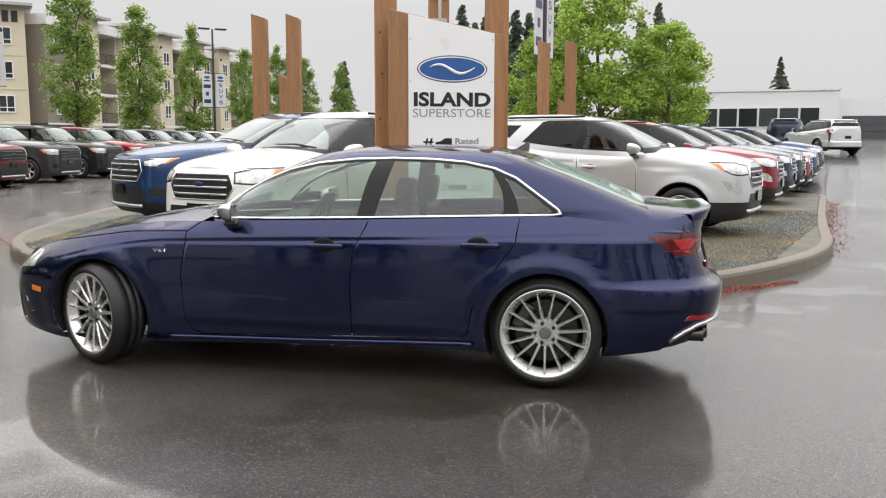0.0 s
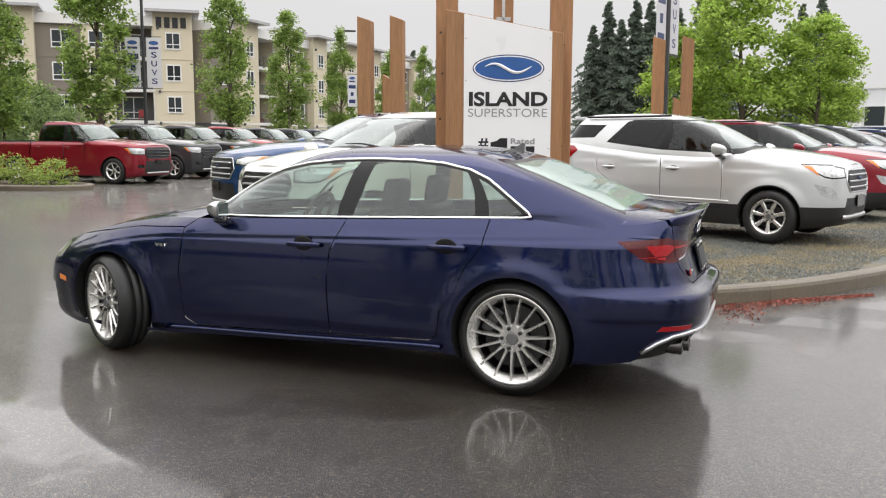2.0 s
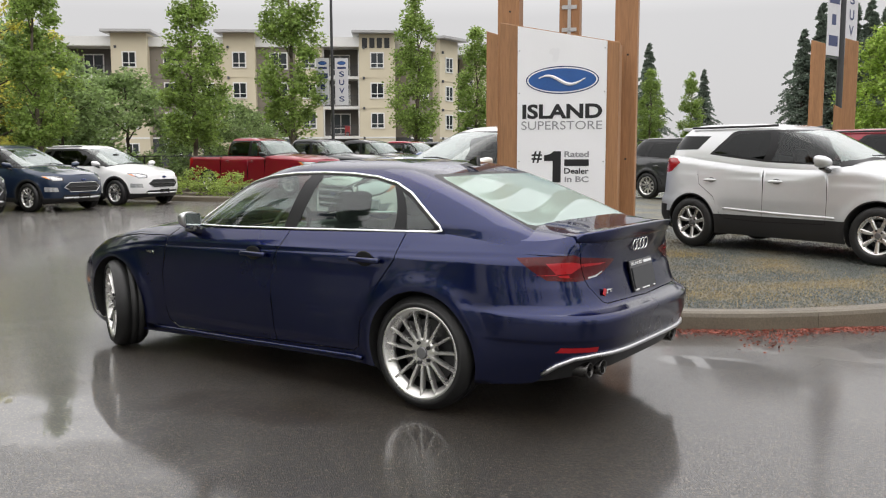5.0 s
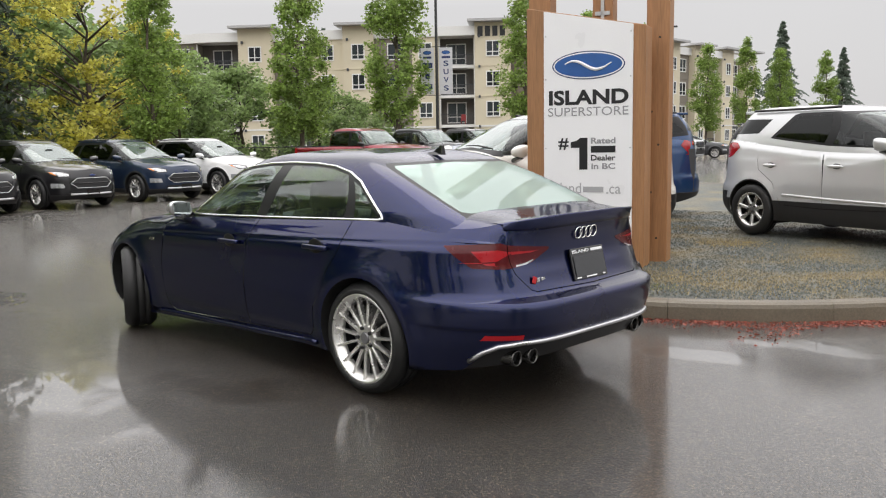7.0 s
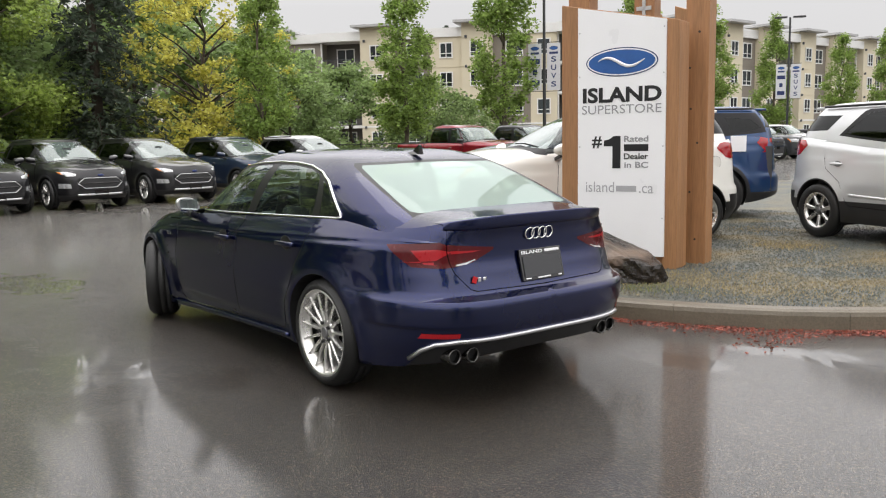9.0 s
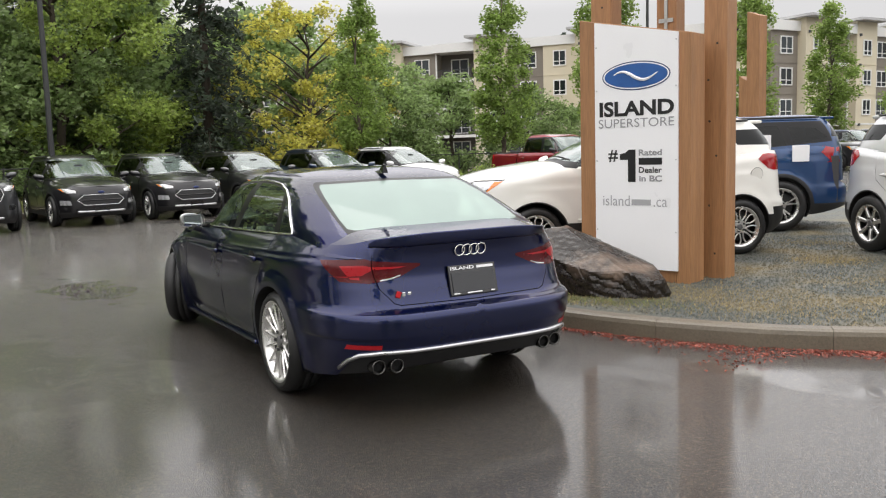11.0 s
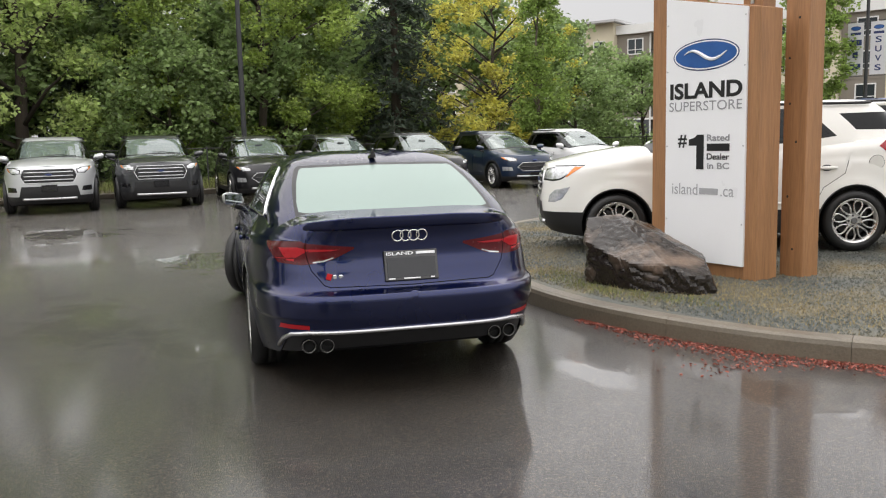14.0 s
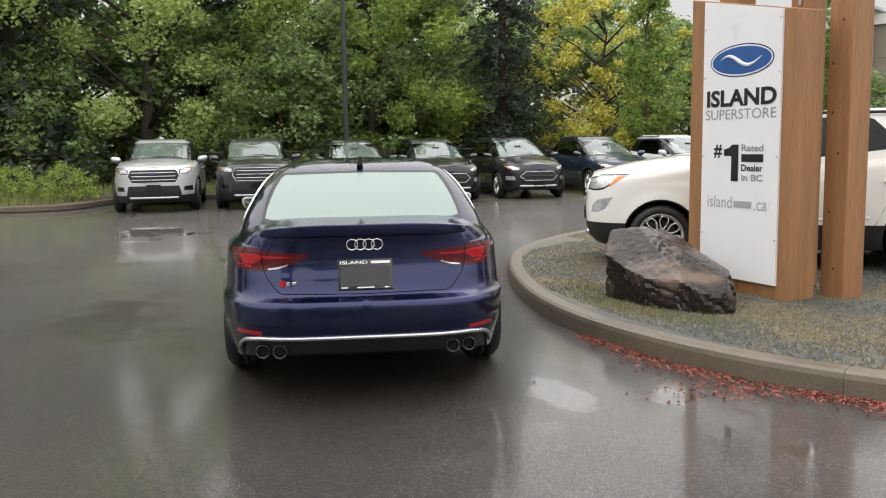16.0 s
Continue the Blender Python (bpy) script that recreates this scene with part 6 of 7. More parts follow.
    cab_half = curve((0.86, 0.845), (0.93, 0.812), (0.98, 0.790), (1.10, 0.738), (1.22, 0.674), (1.31, 0.600), (1.36, 0.545), (1.42, 0.46), (1.5, 0.32), (1.6, 0.12))
    cab = Stack(0.9, cab_front, cab_rear, cab_half, (5.5, 3.4, 9.0, 6.5), 1.1, z=zc, shape=lambda x, y, z: (x, y - 0.020 * smooth01(1.04, 0.955, z) * smooth01(0.2, -0.1, x), z))
    dlo = [X(2.125, 0.932), X(1.93, 1.085), X(1.80, 1.155), X(1.62, 1.225), X(1.42, 1.272), X(1.20, 1.298), X(0.95, 1.306), X(0.70, 1.300), X(0.50, 1.282), X(0.33, 1.245), X(0.20, 1.19), X(0.09, 1.115), X(-0.03, 1.035), X(-0.075, 0.998), X(-0.03, 0.990), X(1.0, 0.960), X(1.7, 0.942)]
    fw = [X(2.03, 0.945), X(1.92, 1.065), X(1.80, 1.135), X(1.62, 1.205), X(1.42, 1.254), X(1.20, 1.281), X(1.055, 1.287), X(1.135, 0.965), X(1.6, 0.952)]
    rw = [X(1.03, 0.968), X(0.945, 1.288), X(0.70, 1.283), X(0.50, 1.265), X(0.345, 1.232), X(0.26, 0.992)]
    qw = [X(0.17, 0.996), X(0.265, 1.195), X(0.19, 1.160), X(0.085, 1.088), X(-0.02, 1.012), X(0.0, 1.001)]
    wind = [Fr(-1, 0.93), Fr(0.66, 0.945), Fr(0.635, 1.02), Fr(0.55, 1.25), Fr(0.53, 1.295), Fr(-1, 1.315)]
    back = [Y(-1, 1.040), Y(0.56, 1.034), Y(0.598, 1.042), Y(0.596, 1.085), Y(0.530, 1.272), Y(0.505, 1.288), Y(-1, 1.298)]
    border = [Y(-1, 0.97), Y(0.635, 0.98), Y(0.618, 1.06), Y(0.553, 1.285), Y(0.525, 1.304), Y(-1, 1.314)]
    regs = [("front_window", [cab.outline(fw)], GLASS_CLEAR, "green-tinted front side window", False, 0.0), ("rear_window", [cab.outline(rw)], GLASS_CLEAR, "green-tinted rear side window", False, 0.0),
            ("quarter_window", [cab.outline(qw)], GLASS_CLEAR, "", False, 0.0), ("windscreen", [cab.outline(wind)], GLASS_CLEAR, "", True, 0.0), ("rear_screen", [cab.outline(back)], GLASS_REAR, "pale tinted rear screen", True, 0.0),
            ("screen_border", [cab.outline(border)], MAT_FRIT, "", True, 0.0), ("window_surround", [cab.outline(dlo)], MAT_PILLAR, "gloss black window pillars", False, 0.001)]
    cab_low = lambda u: float(np.interp(cab.at(u, 1.0).x, (-0.9, -0.25, 0.05, 0.3), (0.89, 0.915, 0.93, 0.90)))
    shell(cab, cab_low, lambda u: 1.595, regs, ("roof", PAINT_NAVY, "domed navy roof and pillars"), 0.045, car, vs=[0.90 + 0.035 * i for i in range(1, 12)] + [1.33 + 0.022 * i for i in range(12)])
    part("roof_cap", boxed((0.825, 0, 1.388), (0.26, 0.24, 0.004)), PAINT_NAVY, car)
    skin_tube(cab, dlo + dlo[:1], 0.010, "window_trim", MAT_CHROME, car, "bright aluminium window trim", out=0.002)
    # roof seams and fin
    fin = bmesh.new()
    pts = [(0.37, 0.0), (0.17, 0.0), (0.168, 0.060), (0.186, 0.063), (0.25, 0.022)]
    a = [fin.verts.new((x, 0.022 if z < 0.01 else 0.006, z)) for x, z in pts]
    b = [fin.verts.new((x, -0.022 if z < 0.01 else -0.006, z)) for x, z in pts]
    fin.faces.new(a), fin.faces.new(b[::-1])
    for i in range(5):
        fin.faces.new((a[i], a[(i + 1) % 5], b[(i + 1) % 5], b[i]))
    bmesh.ops.recalc_face_normals(fin, faces=fin.faces[:])
    part("roof_antenna", fin, MAT_GLOSS_BLACK, car, "black shark-fin antenna", at=pose(0.02, 0, 1.345))
    # handles, mirrors, sills
    for hx in (1.295, 0.375):
        for sd in (1, -1):
            z = 0.80 if hx > 1 else 0.825
            p = lower.at(lower.u("x", hx, z), z)
            hd = part("door_handle", boxed((0, 0, 0), (0.225, 0.028, 0.030), bevel=0.011), PAINT_NAVY, car, smooth=True, at=pose(hx, sd * (p.y + 0.022), z, 0, 0, 0))
            # dark oval on the skin in place of the grip hollow's shade
            bm = bmesh.new()
            bmesh.ops.create_uvsphere(bm, u_segments=20, v_segments=10, radius=1.0, matrix=Matrix.Translation((0.012, -0.0175 * sd, 0.006)) @ Matrix.Diagonal((0.066, 0.005, 0.044, 1)))
            part("handle_cup", bm, MAT_PILLAR, hd, smooth=True)
    mirror_pair(car, 1.88, 0.860, 0.990, MAT_SATIN, 0.88)
    skin_tube(lower, [X(2.36, 0.205), X(1.4, 0.220), X(0.42, 0.245)], 0.014, "sill_blade", PAINT_NAVY, car, "navy side skirt", out=0.010)
    # rear details
    skin_tube(lower, [Y(0.755, 0.285), Y(0.735, 0.34), Y(0.695, 0.376), Y(0.60, 0.390), Y(0.0, 0.390)], 0.013, "diffuser_trim", MAT_SATIN, car, "satin aluminium diffuser strip", out=0.006, both=False)
    for y in (0.605, 0.505, -0.505, -0.605):
        bm = bmesh.new()
        lathe(bm, [(0.030, 0.10), (0.032, 0.004), (0.036, -0.003), (0.041, -0.003), (0.043, 0.004), (0.040, 0.12)], 28)
        pp = part("exhaust_tip", bm, MAT_EXHAUST, car, "round dark steel exhaust tip", smooth=True, at=pose(-0.893 if abs(y) > 0.55 else -0.920, y, 0.302, 0, 0, -90))
        bm = bmesh.new()
        bmesh.ops.create_circle(bm, cap_ends=True, segments=20, radius=0.036, matrix=Matrix.Translation((0, 0.03, 0)) @ Matrix.Rotation(math.pi / 2, 4, "X"))
        part("exhaust_bore", bm, MAT_LINER, pp)
    zpl = Matrix(((0, -0.972, 0.235, -0.918), (-1, 0, 0, 0), (0, 0.235, 0.972, 0.742), (0, 0, 0, 1)))
    pf = part("plate_holder", boxed((0, 0.004, 0), (0.318, 0.012, 0.175), zpl, bevel=0.003), MAT_GLOSS_BLACK, car, "black dealer plate frame")
    part("plate", boxed((0, 0.012, -0.012), (0.285, 0.006, 0.115), zpl), MAT_PLATE, pf)
    lettering("ISLAND", "lettering", MAT_WHITE_SIGN, pf, zpl, (-0.145, 0.015), (0.060, 0.079), bold=0.02, depth=0.013)
    bar("name_bar", MAT_WHITE_SIGN, pf, zpl @ Matrix.Translation((0, 0.0115, 0)), 0.032, 0.145, 0.062, 0.077, 0.002)
    for x0, x1 in ((-0.14, -0.10), (-0.05, 0.05), (0.11, 0.135)):
        bar("small_bar", MAT_WHITE_SIGN, pf, zpl @ Matrix.Translation((0, 0.0115, 0)), x0, x1, -0.080, -0.073, 0.002)
    for i in range(4):
        bm = bmesh.new()
        ring = [(0.0, 0.032 * math.cos(t), 0.032 * math.sin(t)) for t in (2 * math.pi * k / 28 for k in range(29))]
        tube(bm, ring, [0.0048] * 29, 8, cap=False)
        part("ring_emblem", bm, MAT_CHROME, car, "chrome ring emblem", smooth=True, at=pose(-0.905 + 0.001 * (i % 2), 0.072 - 0.048 * i, 0.915, 0, -8, 0))
    part("badge", boxed((0, 0, 0), (0.006, 0.030, 0.036), Matrix.Translation((-0.911, 0.478, 0.700)) @ Matrix.Rotation(0.35, 4, "X"), bevel=0.002), MAT_BADGE_RED, car, "red model badge")
    part("badge", boxed((-0.911, 0.446, 0.698), (0.006, 0.022, 0.026), bevel=0.004), MAT_CHROME, car)
    part("badge", boxed((-0.911, 0.410, 0.698), (0.006, 0.028, 0.026), bevel=0.008), MAT_CHROME, car)
    for sd in (1, -1):
        p = lower.at(lower.u("x", 2.365, 0.745), 0.745)
        lettering("V6T", "wing_badge", MAT_CHROME, car, Matrix(((-sd, 0, 0, 2.365), (0, sd, 0, sd * p.y), (0, 0, 1, 0.745), (0, 0, 0, 1))), (-0.048, 0.048), (-0.011, 0.011), bold=0.01, depth=0.004)
    cabin_fit(car, -0.55, 2.05, 0.70, 0.30, 0.90, (1.30, 0.42))
    part("parcel_shelf", boxed((-0.42, 0, 0.985), (0.55, 1.25, 0.03)), MAT_CABIN, car)
    part("underside", boxed((1.35, 0, 0.235), (3.9, 1.05, 0.10), bevel=0.03), MAT_LINER, car)
    part("inner_shell", boxed((1.45, 0, 0.50), (1.55, 1.66, 0.46)), MAT_LINER, car)
    part("inner_tail", boxed((-0.60, 0, 0.62), (0.42, 1.0, 0.50)), MAT_LINER, car)
    for xw, out, steer in ((0.0, 0.792, 0.0), (wb + 0.01, 0.80, -25.0)):
        for sd in (1, -1):
            wheel(car, pose(xw, sd * out, wr, 0, 0, steer + (0 if sd > 0 else 180)), 0.323, 0.235, 0.252, 15, "slim", 64)
    bm = bmesh.new()
    tube(bm, [(2.05, 0.45, 0.955), (2.22, 0.2, 0.985), (2.25, -0.3, 0.985)], [0.008, 0.01, 0.006], 6)
    part("wiper", bm, MAT_PLASTIC, car)
    return car


sedan()


def utility(name, label, paint_mat, wb, fo, ro, hw, h, wr, nose, cowl, belt, belt_r, ws0, ws1, roof_end, tail_top, clad=0.0, pickup=0.0, rim=0.235, spokes=10, spoke_kind="twin",
            rails=True, grille=(0.62, 0.88, 0.52), bars=2, head=(0.80, 0.93), glass_rear=None, tail_lamp=(0.85, 1.12), box=5.0, lip=None, step=0.10, mirror_mat=None, dlo_end=None, two_tone=None, compact=False):
    """A high-built wagon or pickup from its main sizes: wb wheelbase, fo and ro overhangs, hw half width, h height, wr wheel radius;
    nose, cowl, belt and belt_r are heights along its upper edge, ws0 and ws1 the windscreen's foot and head."""
    car = thing(name, Matrix(), label, "pickup truck" if pickup else "car")
    X = lambda x, z: ("x", x, z)
    Y = lambda y, z: ("y", y, z)
    Fr = lambda y, z: ("f", y, z)
    xf, xr = wb + fo, -ro
    top = curve((xf, nose - 0.03), (xf - 0.12, nose), (wb + 0.1, (nose + cowl) / 2 + 0.03), (ws0 - 0.05, cowl), (ws0 - 0.6, belt), (wb * 0.4, belt + 0.02), (0.2, (belt + belt_r) / 2 + 0.01), (xr + 0.1, belt_r), (xr, belt_r - 0.01))
    bottom = curve((xf, 0.24), (wb + 0.45, 0.20), (wb - 0.4, wr * 0.62), (0.4, wr * 0.64), (-0.5, 0.24), (xr, 0.36))
    half = curve((0.15, hw - 0.07), (0.32, hw - 0.02), (0.55, hw), (0.8, hw - 0.005), (belt_r - 0.12, hw - 0.028), (belt_r - 0.03, hw - 0.045), (belt_r + 0.06, hw - 0.07))
    front = curve((0.2, xf - 0.16), (0.34, xf - 0.03), (0.5, xf), (nose - 0.2, xf - 0.015), (nose - 0.06, xf - 0.05), (nose + 0.05, xf - 0.12))
    rear = curve((0.25, xr + 0.10), (0.42, xr), (0.62, xr + 0.005), (0.70, xr + 0.05), (belt_r, xr + 0.09), (belt_r + 0.1, xr + 0.11))
    def shape(x, y, z):
        d = top(x) - z
        y *= 1 - 0.045 * (1 - min(max(d, 0.0), 0.10) / 0.10) ** 2
        zc = belt - 0.17 + 0.09 * (wb - x) / wb
        y -= 0.009 * smooth01(zc - 0.025, zc + 0.025, z) * min(1.0, max(0.0, (wb + 0.2 - x) * 2)) * min(1.0, max(0.0, (x - xr - 0.35) * 3))
        y -= 0.013 * smooth01(0.70, 0.50, z) * min(1.0, max(0.0, (wb - wr - 0.02 - x) * 4)) * min(1.0, max(0.0, (x - wr - 0.02) * 4))
        if d < 0.13 and x > ws0 - 0.3:
            y *= 1 - 0.09 * (1 - max(d, -0.02) / 0.13) ** 2 * min(1.0, (x - ws0 + 0.3) * 2)
        for xw in (0.0, wb):
            rr = math.hypot(x - xw, z - wr)
            if rr < 0.7 and z > 0.2:
                y += (0.014 if compact else 0.020) * math.exp(-((rr - wr - 0.06) / 0.065) ** 2) * min(1.0, y / 0.5)
        return x, y, z
    lower = Stack(wb / 2, front, rear, half, (box + 0.5, box - 0.8, box + 2, box), 0.55, shape=shape)
    ar = wr + 0.045
    xb = 1.05 if compact else wb * 0.5 if not pickup else wb - 1.85
    x_door = ws0 - 0.42
    x_back = 0.12 if not pickup else pickup + 0.12
    sill = max(0.36, wr)
    seams = lower.stroke([X(x_door, belt), X(x_door + 0.04, 0.7), X(x_door + 0.02, sill + 0.06), X(xb, sill + 0.04), X(max(x_back + 0.25, ar + 0.10), sill + 0.06), X(max(x_back + 0.10, 0.06 + ar * 0.75), wr + ar * 0.95), X(x_back, wr + ar * 1.35), X(x_back - 0.06, belt)], 0.006)
    seams += lower.stroke([X(xb, belt), X(xb + 0.02, sill + 0.05)], 0.003)
    if pickup:
        seams += lower.stroke([X(pickup - 0.06, belt + 0.05), X(pickup - 0.06, 0.5)], 0.02)
    seams += lower.stroke([Y(hw - 0.22, belt_r), Y(hw - 0.24, 0.72), Y(-1, 0.70)], 0.012)
    g0, g1, gy = grille
    z0, z1 = head
    dr = [X(x_door, belt + 0.1), X(x_door + 0.04, 0.7), X(x_door + 0.02, sill + 0.06), X(xb, sill + 0.04)]
    fd = dr + [X(xb, belt + 0.1)]
    rd = [X(xb, belt + 0.1), X(xb, sill + 0.04), X(max(x_back + 0.25, ar + 0.10), sill + 0.06), X(max(x_back + 0.10, 0.06 + ar * 0.75), wr + ar * 0.95), X(x_back, wr + ar * 1.35), X(x_back - 0.06, belt + 0.1)]
    t0, t1 = tail_lamp
    regions = [("seam", seams, None, "", False, 0.0),
               ("turn_signal", [lower.outline([X(wb + fo * 0.43, z1 - 0.006), X(wb + fo * 0.54, z1 - 0.012), X(wb + fo * 0.66, z0 + 0.030), X(wb + fo * 0.64, z0 + 0.030)], 0.04)], MAT_AMBER, "amber turn signal", False, 0.004),
               ("headlamp", [lower.outline([X(wb + fo * 0.42, z1), X(wb + fo * 0.8, z1 - 0.01), Fr(hw * 0.72, z1 - 0.02), Fr(gy + 0.03, z1 - 0.05), Fr(gy + 0.03, z0 + 0.01), Fr(hw * 0.75, z0), X(wb + fo * 0.72, z0 + 0.02)], 0.06)], MAT_LAMP, "clear headlamp with amber corner", False, 0.003),
               ("headlamp_bezel", [lower.outline([X(wb + fo * 0.42 - 0.03, z1 + 0.015), X(wb + fo * 0.8, z1 + 0.006), Fr(hw * 0.72, z1 - 0.003), Fr(gy + 0.01, z1 - 0.035), Fr(gy + 0.01, z0 - 0.006), Fr(hw * 0.75, z0 - 0.018), X(wb + fo * 0.72, z0)], 0.06)], MAT_GLOSS_BLACK, "black headlamp rim", False, 0.001),
               ("grille", [lower.outline([Fr(-1, g1), Fr(gy - (0.05 if bars > 1 else 0.13), g1), Fr(gy, (g0 + g1) / 2), Fr(gy - (0.08 if bars > 1 else 0.13), g0), Fr(-1, g0)], 0.08)], MAT_PLASTIC, "black mesh grille", True, -0.006),
               ("lower_intake", [lower.outline([Fr(-1, g0 - 0.08), Fr(gy, g0 - 0.08), Fr(gy + 0.06, 0.36), Fr(-1, 0.34)], 0.08)], MAT_PLASTIC, "", True, -0.006),
               ("fog_lamp", [lower.outline([X(wb + fo * 0.60, 0.75), X(wb + fo * 0.80, 0.715), Fr(hw * 0.72, 0.66), Fr(hw * 0.70, 0.58), X(wb + fo * 0.80, 0.58), X(wb + fo * 0.70, 0.62)] if compact else [Fr(hw * 0.68, 0.60), Fr(hw * 0.86, 0.61), Fr(hw * 0.86, 0.50), Fr(hw * 0.66, 0.50)], 0.06)], MAT_LAMP if compact or bars == 1 else MAT_GLOSS_BLACK, "", False, 0.002),
               ("tail_lamp", [lower.outline([X(xr + 0.50, (t0 + t1) / 2 + 0.03), X(xr + 0.42, t1 - 0.01), Y(hw - 0.12, t1), Y(hw - 0.30, t1 - 0.02), Y(hw - 0.26, t0), Y(hw - 0.12, t0), X(xr + 0.36, t0 + 0.02)], 0.06)], MAT_TAIL, "red tail lamp", False, 0.003)]
    if clad:
        cl = [lower.outline([("u", -0.1, clad), ("u", lower.length + 0.1, clad), ("u", lower.length + 0.1, 0.0), ("u", -0.1, 0.0)], 0.12)]
        cl += [arch_poly(lower, xw, ar + (0.014 if compact else 0.055), wr) for xw in (0.0, wb)]
        regions.append(("cladding", cl, MAT_PLASTIC, "black lower body cladding", True, 0.002))
    if two_tone:
        regions.append(("rear_bumper", [lower.outline([X(xr + 0.30, 0.56), ("u", lower.length + 0.1, 0.56), ("u", lower.length + 0.1, 0.0), X(xr + 0.30, 0.0)], 0.12)], MAT_PLASTIC, "", True, 0.002))
    regions += [("front_door", [lower.outline(fd, 0.1)], paint_mat, "", False, 0.0), ("rear_door", [lower.outline(rd, 0.1)], paint_mat, "", False, 0.0)]
    high = car_base(car, lower, top, bottom, wb, wr, ar, hw - 0.36, regions, paint_mat, step)
    loft_patch(edge_rows(lower, high, 0.0, lower.u("x", ws0 - 0.15, cowl), 26, curve((xf, 0.02), (wb + 0.3, 0.06), (ws0, 0.07)), across=12), "bonnet", paint_mat, car)
    if pickup:
        loft_patch(edge_rows(lower, high, lower.length, lower.u("x", pickup + 0.1, belt), 20, curve((xr, 0.0), (pickup, 0.0)), drop=0.05, across=8), "bed_cover", MAT_PLASTIC, car, "dark open bed")
        skin_tube(lower, [X(pickup, belt_r - 0.005), X(xr + 0.3, belt_r - 0.01)], 0.025, "bed_rail", MAT_PLASTIC, car, out=-0.02)
    else:
        loft_patch(edge_rows(lower, high, lower.length, lower.u("x", 0.0, belt_r), 12, curve((xr, 0.0), (0, 0.02)), across=8), "tail_shelf", paint_mat, car)
    # cabin
    end0 = (pickup if pickup else xr + 0.10)
    rt = h - 0.10
    vb = belt - 0.10
    cab_front = curve((vb, ws0 + 0.12), (belt, ws0 - 0.02), ((belt + rt) / 2, (ws0 + ws1) / 2 + 0.02), (rt, ws1), (h, ws1 - 0.35), (h + 0.1, ws1 - 0.85))
    cab_rear = curve((vb, end0 - 0.02), (belt, end0), ((belt + rt) / 2, (end0 + roof_end) / 2 - 0.05), (rt, roof_end), (h, roof_end + 0.15), (h + 0.1, roof_end + 0.55))
    cab_half = curve((vb, hw - 0.10), (belt + 0.02, hw - 0.12), (rt - 0.03, hw - tail_top), (h, hw - tail_top - 0.10), (h + 0.1, 0.22))
    zc = curve((vb, vb), (rt, rt), (h - 0.02, h - 0.035), (h + 0.04, h - 0.008), (h + 0.1, h))
    cab = Stack((ws1 + roof_end) / 2, cab_front, cab_rear, cab_half, (6.5, 3.6, 7.0, 4.5), (belt + rt) / 2, z=zc)
    wt, wbm, wbr = rt - (0.035 if compact else 0.055), belt + 0.045, belt_r + 0.06
    xe = dlo_end if dlo_end is not None else (end0 + 0.45)
    tip = ws0 - 0.30
    xt = ws1 + 0.06 - 0.16
    def win(a0, a1, b0, b1, wb_a, wb_b):
        return [X(a0, wb_a), X(a1, wt), X(b1, wt - (0.04 if b0 < xb - 0.5 else 0)), X(b0, wb_b)]
    fw = [X(tip, wbm + 0.01), X((tip + xt) / 2 + 0.03, (wbm + wt) / 2 + 0.02), X(xt, wt), X(xb + 0.05, wt), X(xb + 0.07, wbm)]
    x2 = xe if pickup else max(xe + 0.1, 0.12 - 0.22)
    rw = [X(xb - 0.05, wbm), X(xb - 0.05, wt), X(x2 + 0.12, wt - 0.02), X(x2, (wbm + wbr) / 2 + 0.01)]
    if compact:
        fw = [X(1.96, 1.125), X(1.74, 1.315), X(1.54, 1.445), X(1.36, wt - 0.01), X(1.08, wt), X(1.10, 1.160)]
        rw = [X(0.98, 1.175), X(0.98, wt), X(0.52, wt - 0.01), X(0.235, 1.255)]
    panes = [("front_window", [cab.outline(fw)], GLASS_CLEAR if not glass_rear else GLASS_TINT, "", False, 0.0), ("rear_window", [cab.outline(rw)], glass_rear or GLASS_TINT, "", False, 0.0)]
    d_end = x2
    if not pickup and not compact and x2 - end0 > 0.55:
        q1 = end0 + 0.30
        qw = [X(x2 - 0.10, (wbm + wbr) / 2 + 0.02), X(x2 - 0.02, wt - 0.03), X(q1 + 0.16, wt - 0.07), X(q1, wbr + 0.04)]
        panes.append(("quarter_window", [cab.outline(qw)], glass_rear or GLASS_TINT, "dark privacy glass", False, 0.0))
        d_end = q1 - 0.04
    surround = [X(tip + 0.08, wbm - 0.02), X((tip + xt) / 2 + 0.09, (wbm + wt) / 2 + 0.05), X(xt + 0.04, wt + 0.045), X(d_end + 0.10, wt + 0.04), X(d_end - 0.04, wbr - 0.02 if not pickup else wbm - 0.02), X(xb, wbm - 0.02)]
    if compact:
        surround = [X(2.14, 1.095), X(1.82, 1.330), X(1.58, 1.475), X(1.36, wt + 0.04), X(0.52, wt + 0.035), X(0.44, wt + 0.01), X(0.165, 1.238), X(1.04, 1.142)]
